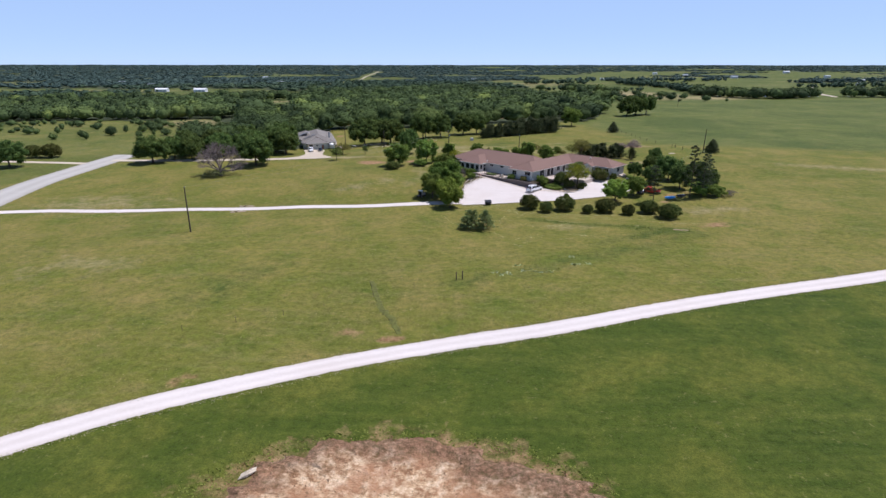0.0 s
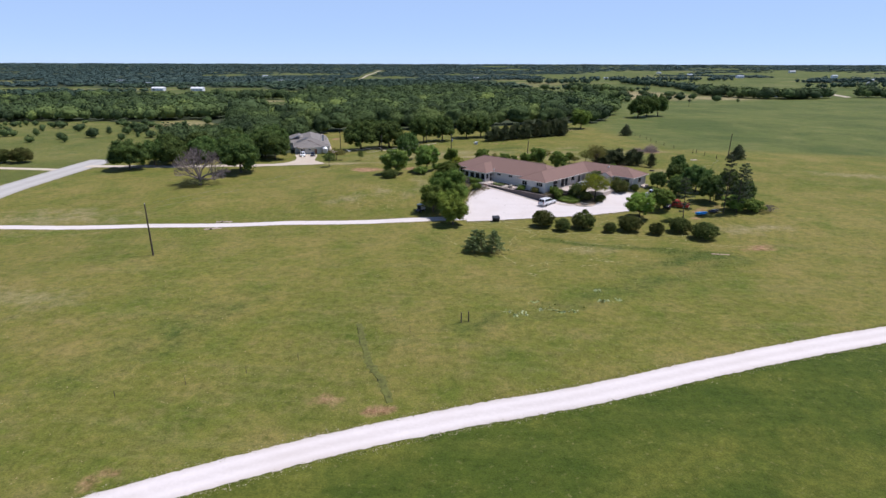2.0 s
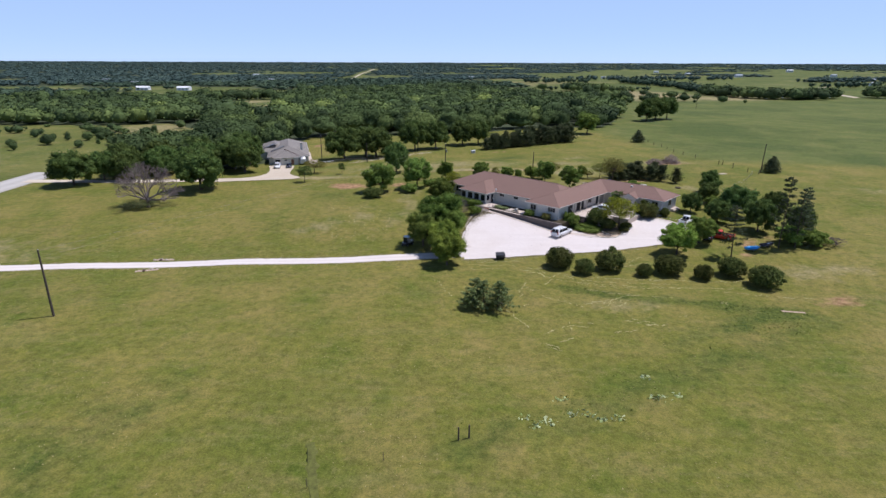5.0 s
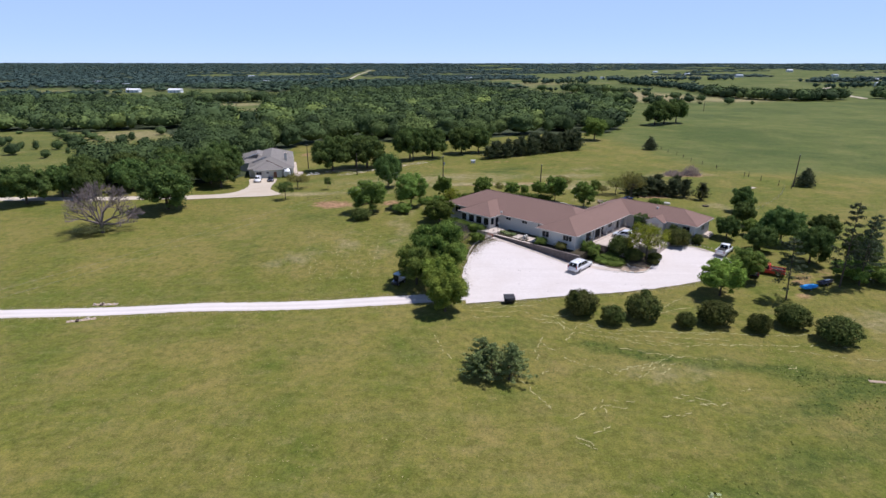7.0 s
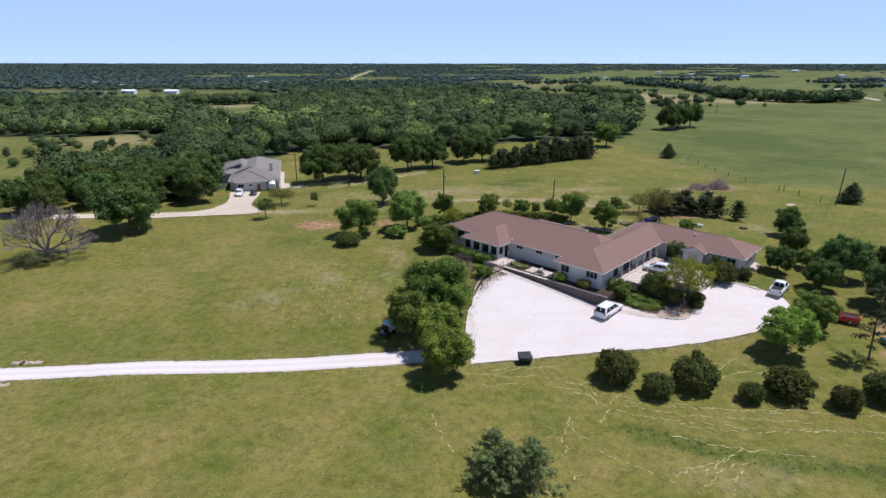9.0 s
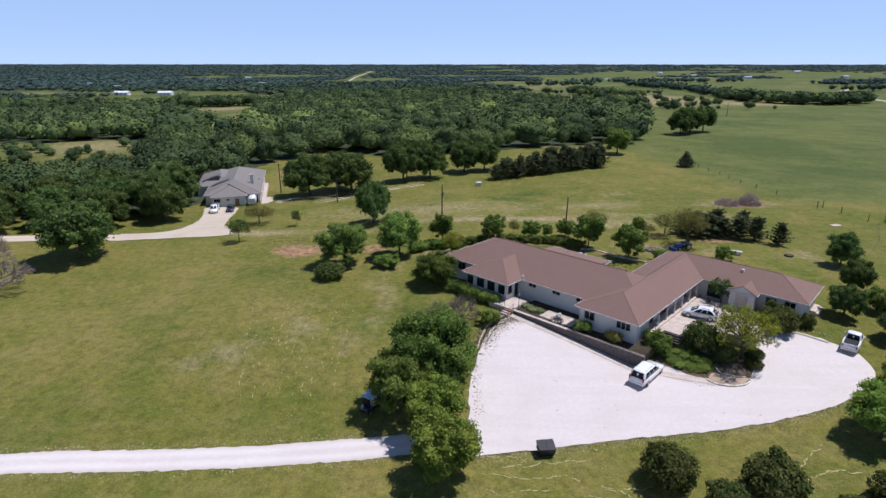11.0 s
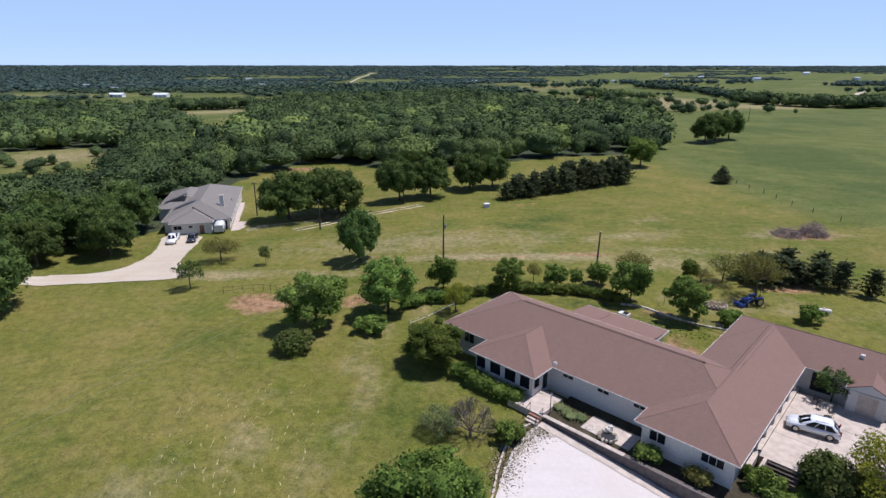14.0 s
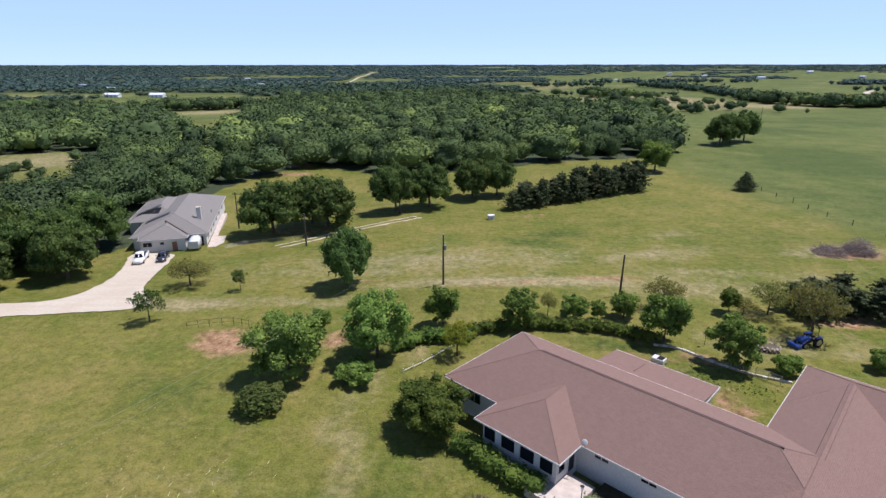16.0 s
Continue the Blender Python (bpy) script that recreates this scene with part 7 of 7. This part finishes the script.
def utility_cart(x, y, turn):
    ob = tagged(empty("utility_cart", pose(x, y, ground_z(x, y), 0, 0, turn)), "utility cart with a pale blue canopy under the trees", "cart")
    part("chassis", boxed(-1.3, 1.3, -0.6, 0.6, 0.3, 0.55, 0.05), PAINT_DARK, ob)
    part("bonnet", loft([[(0.7, -0.55, 0.5), (0.7, 0.55, 0.5), (0.7, 0.5, 1.0), (0.7, -0.5, 1.0)], [(1.35, -0.45, 0.5), (1.35, 0.45, 0.5), (1.35, 0.4, 0.8), (1.35, -0.4, 0.8)]]), PAINT_DARK, ob)
    part("seat", boxed(-0.35, 0.15, -0.55, 0.55, 0.6, 0.85, 0.05), TRIM, ob)
    part("backrest", boxed(-0.45, -0.33, -0.55, 0.55, 0.85, 1.3, 0.04), TRIM, ob)
    part("cargo_bed", boxed(-1.3, -0.5, -0.6, 0.6, 0.6, 0.9, 0.03), METAL, ob)
    part("canopy", boxed(-0.9, 0.75, -0.68, 0.68, 1.88, 1.96, 0.03), CANOPY, ob, "pale blue canopy")
    for px in (-0.75, 0.62):
        for s in (-1, 1):
            part("canopy_post", tubed((px, s * 0.58, 0.55), (px, s * 0.6, 1.9), 0.025, 0.025, 6), METAL, ob)
    part("windscreen", boxed(0.68, 0.7, -0.55, 0.55, 1.0, 1.8), GLASS, ob)
    part("steering_wheel", tubed((0.45, -0.25, 1.1), (0.5, -0.25, 1.13), 0.18, 0.18, 14), BLACK, ob)
    for px in (-0.85, 0.9):
        for s in (-1, 1):
            wheel(ob, px, s * 0.6, 0.28, 0.2)


CANOPY = plain("pale_blue_plastic", (0.45, 0.6, 0.72), 0.35, 0, 0.5, 0.08)
utility_cart(-8.8, -3.3, 240)


def tractor(x, y, turn):
    ob = tagged(empty("tractor", pose(x, y, ground_z(x, y), 0, 0, turn)), "blue farm tractor parked beneath an olive tree", "tractor")
    part("bonnet", boxed(0.2, 1.7, -0.38, 0.38, 0.75, 1.3, 0.08), PAINT_NAVY, ob)
    part("frame", boxed(-0.9, 1.5, -0.25, 0.25, 0.45, 0.8, 0.03), BLACK, ob)
    for s in (-1, 1):
        part("fender", boxed(-1.25, -0.1, s * 0.75 - 0.24, s * 0.75 + 0.24, 1.28, 1.36, 0.03), PAINT_NAVY, ob)
        wheel(ob, -0.65, s * 0.78, 0.68, 0.4)
        wheel(ob, 1.25, s * 0.62, 0.4, 0.24)
        part("roll_bar", tubed((-0.95, s * 0.4, 1.2), (-0.95, s * 0.4, 2.3), 0.04, 0.04, 6), BLACK, ob)
    part("roll_bar_top", tubed((-0.95, -0.4, 2.3), (-0.95, 0.4, 2.3), 0.04, 0.04, 6), BLACK, ob)
    part("seat", boxed(-0.75, -0.3, -0.25, 0.25, 1.1, 1.3, 0.05), BLACK, ob)
    part("steering_wheel", tubed((0.0, 0, 1.45), (0.05, 0, 1.5), 0.2, 0.2, 14), BLACK, ob)
    part("exhaust", tubed((1.1, 0.2, 1.3), (1.1, 0.2, 1.9), 0.03, 0.03, 6), METAL, ob)
    part("loader_bucket", boxed(2.0, 2.6, -0.8, 0.8, 0.15, 0.6, 0.05), PAINT_NAVY, ob)
    for s in (-1, 1):
        part("loader_arm", tubed((0.6, s * 0.55, 1.2), (2.05, s * 0.55, 0.45), 0.06, 0.06, 6), PAINT_NAVY, ob)


tractor(44.6, 48.6, 200)


def propane_tank(x, y, turn):
    ob = tagged(empty("propane_tank", pose(x, y, ground_z(x, y), 0, 0, turn) @ Matrix.Scale(0.72, 4)), "white horizontal propane tank on short legs", "tank")
    bm = bmesh.new()
    bmesh.ops.create_uvsphere(bm, u_segments=18, v_segments=12, radius=0.5, matrix=pose(0, 0, 0.75, 0, 90, 0))
    for v in bm.verts:
        if abs(v.co.x) > 0.02:
            v.co.x += math.copysign(1.0, v.co.x)
    for f in bm.faces:
        f.smooth = True
    part("shell", bm, TRIM, ob)
    part("dome_cover", tubed((0, 0, 1.2), (0, 0, 1.42), 0.2, 0.17, 12), TRIM, ob)
    for s in (-0.9, 0.9):
        part("leg", boxed(s - 0.12, s + 0.12, -0.35, 0.35, 0, 0.34), CONCRETE, ob)


tank = propane_tank(53.6, 45.7, -20)
car(57.0, 2.6, ground_z(57.0, 2.6), 150, PAINT_RED, "pickup", "red pickup truck parked among the grove trees")


def boat(x, y, turn, mat, label):
    ob = tagged(empty("boat", pose(x, y, ground_z(x, y), 0, 0, turn) @ Matrix.Scale(0.8, 4)), label, "boat")
    rings = []
    for px, w, b in ((-2.0, 0.75, 0.35), (-1.0, 0.85, 0.32), (0.3, 0.8, 0.33), (1.3, 0.55, 0.42), (2.0, 0.12, 0.62)):
        rings.append([(px, -w, 0.85 + 0.06 * px), (px, -w * 0.8, b + 0.1), (px, 0, b), (px, w * 0.8, b + 0.1), (px, w, 0.85 + 0.06 * px), (px, 0, 0.78 + 0.06 * px)])
    part("hull", loft(rings), mat, ob)
    part("deck", loft([[(-1.9, -0.6, 0.8), (-1.9, 0.6, 0.8), (-1.9, 0.5, 0.98), (-1.9, -0.5, 0.98)], [(1.2, -0.4, 0.93), (1.2, 0.4, 0.93), (1.2, 0.3, 1.05), (1.2, -0.3, 1.05)]]), mat, ob)
    part("trailer_frame", boxed(-1.6, 2.6, -0.05, 0.05, 0.22, 0.32), METAL, ob)
    part("axle", tubed((-0.6, -0.8, 0.26), (-0.6, 0.8, 0.26), 0.04, 0.04, 6), METAL, ob)
    for s in (-1, 1):
        wheel(ob, -0.6, s * 0.85, 0.26, 0.16)


PAINT_SKY = plain("bright_blue_gelcoat", (0.04, 0.36, 0.85), 0.3, 0, 0.5, 0.06)
boat(60.6, -4.4, 15, PAINT_SKY, "bright blue boat on a trailer beneath the pines")
boat(64.3, -2.6, 20, PAINT_DARK, "dark boat with a pale deck on a trailer")


def box_trailer(x, y, turn):
    ob = tagged(empty("box_trailer", pose(x, y, ground_z(x, y), 0, 0, turn)), "white trailer with an arched ribbed top beside the garage", "trailer")
    rings = []
    for px in (-1.9, 1.9):
        rings.append([(px, -1.1, 0.5), (px, -1.1, 1.7), (px, -0.95, 2.15), (px, -0.5, 2.45), (px, 0.5, 2.45), (px, 0.95, 2.15), (px, 1.1, 1.7), (px, 1.1, 0.5)])
    part("body", loft(rings), BARN_WHITE, ob)
    for k in range(5):
        px = -1.7 + 0.85 * k
        part("rib", loft([[(px + e, -1.13, 0.5), (px + e, -1.13, 1.72), (px + e, -0.97, 2.18), (px + e, -0.5, 2.49), (px + e, 0.5, 2.49), (px + e, 0.97, 2.18), (px + e, 1.13, 1.72), (px + e, 1.13, 0.5)] for e in (-0.03, 0.03)]), METAL, ob)
    part("tongue", boxed(1.9, 3.0, -0.06, 0.06, 0.45, 0.55), METAL, ob)
    part("rear_door", boxed(-1.96, -1.9, -0.9, 0.9, 0.6, 2.1), TRIM, ob)
    for s in (-1, 1):
        wheel(ob, -0.2, s * 1.0, 0.34, 0.22)
        part("fender", boxed(-0.65, 0.25, s * 1.12 - 0.08, s * 1.12 + 0.08, 0.66, 0.76, 0.02), METAL, ob)


box_trailer(-56.9, 92.3, 107)


def pump_box(x, y, turn):
    ob = tagged(empty("pump_box", pose(x, y, ground_z(x, y), 0, 0, turn)), "small white pump housing in the mown field", "box")
    part("body", boxed(-0.7, 0.7, -0.5, 0.5, 0, 1.0, 0.03), TRIM, ob)
    part("lid", boxed(-0.8, 0.8, -0.6, 0.6, 1.0, 1.12, 0.03), BARN_WHITE, ob)
    part("hatch", boxed(-0.25, 0.25, -0.53, -0.49, 0.2, 0.8), BARN_GREY, ob)


pump_box(6.4, 112.4, 20)


def spa(x, y, turn):
    ob = tagged(empty("hot_tub", pose(x, y, ground_z(x, y), 0, 0, turn) @ Matrix.Scale(0.8, 4)), "white hot tub with a dark folded cover", "hot tub")
    part("shell", boxed(-0.95, 0.95, -0.7, 0.7, 0, 0.75, 0.1), TRIM, ob)
    part("cover", boxed(-0.15, 0.75, -0.55, 0.55, 0.74, 0.84, 0.04), PAINT_DARK, ob)
    part("rim", boxed(-0.85, -0.25, -0.6, 0.6, 0.73, 0.77, 0.02), PAINT_WHITE, ob)


spa(23.9, 43.3, -41)


def rail_fence(name, points, label, mat, h=1.2, rails=2, r=0.035):
    ob = tagged(empty(name), label, "fence")
    line = catmull([(*p, 0) for p in points], 2.4)
    for p in line:
        part("post", tubed((p.x, p.y, ground_z(p.x, p.y) - 0.2), (p.x, p.y, ground_z(p.x, p.y) + h), r, r, 6), mat, ob)
    for a, b in zip(line, line[1:]):
        for k in range(rails):
            z = h * (0.45 + 0.5 * k / max(1, rails - 1))
            part("rail", tubed((a.x, a.y, ground_z(a.x, a.y) + z), (b.x, b.y, ground_z(b.x, b.y) + z), r * 0.7, r * 0.7, 5), mat, ob)


rail_fence("pipe_fence", [(-7.0, 40.6), (-4.8, 42.6), (-2.8, 44.9), (-0.9, 47.0)], "low pale pipe fence beside the house", PALE, h=0.6, rails=1, r=0.07)
rail_fence("bed_fence", [(-39.4, 52.8), (-36.5, 53.7), (-33.1, 54.1), (-30.5, 53.2)], "thin wire fence behind the bare soil bed", WOOD, rails=2, r=0.03)
rail_fence("yard_fence", [(31.8, 41.8), (34.0, 40.4), (35.8, 38.4)], "pale wire fence with steel posts in the back yard", METAL, rails=4, r=0.03)
rail_fence("yard_fence", [(-50.0, 91), (-46, 93.5), (-40, 95), (-34, 97)], "wire fence beside the grey-roofed house", METAL, rails=3, r=0.03)
rail_fence("yard_fence", [(55.5, 27), (64, 34), (74, 42), (86, 54), (94, 66)], "wire fence with steel posts across the grass", METAL, h=1.0, rails=2, r=0.012)


def fire_bowl(s, q):
    x, y = house_to_world(s, q)
    ob = tagged(empty("stone_fountain", pose(x, y, 1.8)), "ring of pale stones round a dark garden basin", "fountain")
    r2 = random.Random(8)
    for i in range(13):
        a = i * 2 * math.pi / 13
        part("stone", rock(bmesh.new(), math.cos(a) * 0.85, math.sin(a) * 0.8, 0.15, r2.uniform(0.2, 0.3), r2), STONE if i % 3 else CONCRETE, ob)
    for i in range(5):
        part("stone", rock(bmesh.new(), r2.uniform(-0.3, 0.5), r2.uniform(0.5, 1.0), 0.4, r2.uniform(0.25, 0.4), r2), PALE, ob)
    part("basin", tubed((0, 0, 0.0), (0, 0, 0.14), 0.7, 0.7, 18), BLACK, ob)


fire_bowl(1.3, 20.9)


def lamp_post(s, q, z, h):
    x, y = house_to_world(s, q)
    ob = tagged(empty("garden_lamp_post", pose(x, y, z)), "black garden lamp post with a small lantern", "lamp post")
    part("pole", tubed((0, 0, 0), (0, 0, h), 0.05, 0.04, 8), BLACK, ob)
    part("lantern", tubed((0, 0, h), (0, 0, h + 0.35), 0.1, 0.15, 6), LAMP_CLEAR, ob)
    part("lantern_cap", tubed((0, 0, h + 0.35), (0, 0, h + 0.48), 0.19, 0.02, 6), BLACK, ob)


lamp_post(-5.0, 20.4, 1.72, 2.2)
lamp_post(13.1, 26.0, 1.1, 2.4)


def hose_ring(s, q):
    x, y = house_to_world(s, q)
    bm = bmesh.new()
    for i in range(24):
        a, b = i * 2 * math.pi / 24, (i + 1) * 2 * math.pi / 24
        tube(bm, (0.42 * math.cos(a), 0.42 * math.sin(a), 0.03), (0.42 * math.cos(b), 0.42 * math.sin(b), 0.03), 0.035, 0.035, 6)
    ob = part("garden_hose", bm, PALE)
    ob.matrix_basis = pose(x, y, 1.8)
    tagged(ob, "coiled pale garden hose on the patio", "hose")


hose_ring(-0.8, 21.2)


def ring_planter(x, y):
    ob = tagged(empty("ring_planter", pose(x, y, ground_z(x, y))), "low dark green round planter ring in the grass", "planter")
    bm = bmesh.new()
    for i in range(20):
        a, b = i * 2 * math.pi / 20, (i + 1) * 2 * math.pi / 20
        tube(bm, (0.66 * math.cos(a), 0.66 * math.sin(a), 0.16), (0.66 * math.cos(b), 0.66 * math.sin(b), 0.16), 0.15, 0.15, 8)
    part("ring", bm, RUBBER, ob)
    part("soil", tubed((0, 0, 0), (0, 0, 0.2), 0.6, 0.6, 18), MULCH, ob)


ring_planter(63.6, 45.7)


def garden_lamp(x, y, h):
    ob = tagged(empty("garden_lamp", pose(x, y, ground_z(x, y))), "slim garden lamp with a white globe in the back yard", "lamp")
    part("pole", tubed((0, 0, -0.2), (0, 0, h), 0.03, 0.03, 6), BLACK, ob)
    bm = bmesh.new()
    bmesh.ops.create_uvsphere(bm, u_segments=12, v_segments=8, radius=0.2, matrix=pose(0, 0, h + 0.12))
    part("globe", bm, PAINT_WHITE, ob)


garden_lamp(31.1, 47.7, 1.9)


def stone_planter(x, y, turn):
    ob = tagged(empty("stone_planter", pose(x, y, ground_z(x, y), 0, 0, turn)), "raised oval planter of pale stacked stones", "planter")
    r2 = random.Random(21)
    for row in range(3):
        for i in range(16):
            a = (i + 0.5 * (row % 2)) * 2 * math.pi / 16
            part("stone", rock(bmesh.new(), 1.5 * math.cos(a), 0.9 * math.sin(a), 0.14 + 0.22 * row, r2.uniform(0.2, 0.27), r2), STONE if (i + row) % 4 else CONCRETE, ob)
    bm = tubed((0, 0, 0), (0, 0, 0.6), 1.0, 1.0, 18)
    bm.transform(Matrix.Diagonal((1.35, 0.8, 1, 1)))
    part("soil", bm, MULCH, ob)


stone_planter(38.5, 47.0, -20)
tagged(part("flat_stone", box(bmesh.new(), -1.2, 1.2, -0.7, 0.7, 0, 0.16, 0.07), STONE), "pale flat stone slab in the grass", "stone").matrix_basis = pose(85.0, 66.3, ground_z(85, 66.3) - 0.03, 0, 0, 20)
tagged(part("end_stoop", box(box(bmesh.new(), -0.7, 0.7, -1.6, 1.6, -0.6, 0.55, 0.03), 0.7, 1.1, -1.6, 1.6, -0.6, 0.35, 0.03), CONCRETE), "pale concrete stoop at the end wall of the house", "steps", kind="structure").matrix_basis = pose(53.4, 20.8, ground_z(53.4, 20.8), 0, 0, HOUSE_TURN)
tagged(part("culvert_apron", box(bmesh.new(), -1.7, 1.7, -0.28, 0.28, -0.2, 0.03, 0.05), PALESOIL), "pale washed-out slab at the end of the swale", "slab", kind="structure").matrix_basis = pose(53.7, -32.0, ground_z(53.7, -32.0), 0, 0, -8)


def patio_chair(x, y, z, turn):
    ob = tagged(empty("metal_chair", pose(x, y, z, 0, 0, turn)), "dark metal garden chair on the court", "chair", "chairs in the court corner")
    part("seat", boxed(-0.25, 0.25, -0.25, 0.25, 0.42, 0.46, 0.015), BLACK, ob)
    part("backrest", boxed(-0.25, 0.25, 0.22, 0.26, 0.5, 0.95, 0.015), BLACK, ob)
    for a in (-1, 1):
        for b in (-1, 1):
            part("leg", tubed((a * 0.22, b * 0.22, 0), (a * 0.22, b * 0.22, 0.43), 0.018, 0.018, 5), BLACK, ob)


for s, q, t in ((15.2, 40.6, 20), (16.3, 39.9, 70), (14.6, 41.7, 140)):
    patio_chair(*house_to_world(s, q), 1.9, t)
for x, y, turn in ((-56.8, -16.3, 20), (-56.6, -10.4, 5)):
    ob = tagged(empty("culvert_end", pose(x, y, ground_z(x, y), 0, 0, turn)), "pale broken concrete culvert end beside the driveway", "culvert")
    r2 = random.Random(int(-y))
    part("apron", box(bmesh.new(), -2.0, 2.0, -0.4, 0.4, -0.3, 0.05, 0.06), PALESOIL, ob)
    for i in range(9):
        part("rubble", rock(bmesh.new(), -1.8 + i * 0.45, r2.uniform(-0.4, 0.4), 0.06, r2.uniform(0.14, 0.3), r2), CONCRETE, ob)
    part("pipe", tubed((-0.5, -0.55, 0.0), (-0.5, 0.2, 0.0), 0.25, 0.25, 12), VENT, ob)


# gravel strewn into the grass along the court and the roads
COURT_RIM = [(51.7, 4.4), (43.2, -1.4), (31.5, -5.2), (15.5, -7.9), (3.0, -10.2), (2.2, -2), (3.0, 5.4), (4.6, 11.5)]
tufts("strewn_gravel", around(5200, COURT_RIM[:5], 0.6) + around(500, COURT_RIM[4:], 0.4) + [(x + s * 2.0 * 0.2, y - s * 2.0) for s in (-1, 1) for x, y in around(1600, DRIVE[2:], 0.3)]
      + [(x + s * 2.1 * 0.36, y - s * 2.1 * 0.93) for s in (-1, 1) for x, y in around(2200, NEAR_ROAD[2:9], 0.3)], 0.085, tuft_material("strewn_stones", (0.22, 0.2, 0.09), (0.42, 0.38, 0.26)), "stray pale gravel in the grass edges", 6.0)
CORNER = [(4.2, 9.6), (5.2, 12.8), (6.6, 15.2), (8.6, 16.8), (10.4, 16.9)]
tufts("corner_weeds", around(2600, CORNER, 0.55), 0.12, LEAF_OLIVE, "dry weeds over the gravel corner", 1.0)
tufts("corner_litter", around(4200, CORNER, 0.75) + around(500, [(3.4, 6.5), (2.9, 2.0), (3.4, -4)], 0.4), 0.13, LITTER, "dead leaves and dirt strewn over the gravel corner", 0.4)
tufts("apron_weeds", around(420, [(25.6, 4.6), (28.0, 3.0), (30.2, 1.9)], 0.25) + around(300, [(12.6, 14.0), (17, 10.2), (21, 6.6)], 0.12), 0.1, GREENTUFT, "weeds along the apron's cracked edge", 1.4)
strip("court_curb", [(41.6, 12.9), (44.5, 14.0), (47.6, 13.8), (50.4, 11.6)], 0.4, CONCRETE, "low pale concrete curb along the court", lift=0.2, step=0.8, ragged=0.05, category="curb")


def brush_pile(x, y, w, h, n, label):
    """A heap of cut sticks lying every way."""
    rnd = random.Random(int(x * 10))
    bm = bmesh.new()
    for _ in range(n):
        a, r = rnd.uniform(0, 6.28), w / 2 * math.sqrt(rnd.random())
        top = h * (1 - (2 * r / w) ** 2) * rnd.uniform(0.15, 1.0)
        c = Vector((r * math.cos(a), r * math.sin(a), top))
        d = Vector((rnd.uniform(-1, 1), rnd.uniform(-1, 1), rnd.uniform(-0.35, 0.5))).normalized() * rnd.uniform(0.5, 1.5)
        tube(bm, c - d, c + d, rnd.uniform(0.03, 0.07), 0.015, 3)
    ob = part("brush_heap", bm, BRUSH)
    ob.matrix_basis = pose(x, y, ground_z(x, y))
    return tagged(ob, label, "brush pile", kind="stuff")


brush_pile(75.6, 86.6, 6.0, 3.2, 420, "heap of cut grey-brown brush on bare soil")
brush_pile(70.2, 86.4, 6.0, 1.7, 300, "low heap of cut grey-brown brush on bare soil")


CABLE = plain("weathered_cable", (0.26, 0.26, 0.2), 0.9)


def wire(a, b, sag, parent):
    """A thin cable that hangs between two points."""
    line = [Vector(a).lerp(Vector(b), i / 24) - Vector((0, 0, sag * 4 * (i / 24) * (1 - i / 24))) for i in range(25)]
    side = (Vector(b) - Vector(a)).cross(Vector((0, 0, 1))).normalized() * 0.011
    up = Vector((0, 0, 0.011))
    part("wire", loft([[p + side, p + up, p - side, p - up] for p in line]), CABLE, parent)


cables = tagged(empty("power_line"), "two thin overhead wires between wooden poles", "cable")
for low in (0.1, 1.1):
    wire((-59.3, -37.7, ground_z(-59.3, -37.7) + 10.6 - low), (-3.3, 67.6, ground_z(-3.3, 67.6) + 8.6 - low), 0.9, cables)

pad("bare_bed", [(31.2, 3.3), (31.5, 2.7), (32.0, 2.4), (33.2, 2.1), (34.8, 2.3), (35.8, 3.0), (36.4, 3.7), (35.2, 3.5), (34.1, 3.9), (33.0, 4.3), (32.2, 4.5)], PALESOIL, "bare reddish soil inside the curved edging", lift=0.16, category="ground")
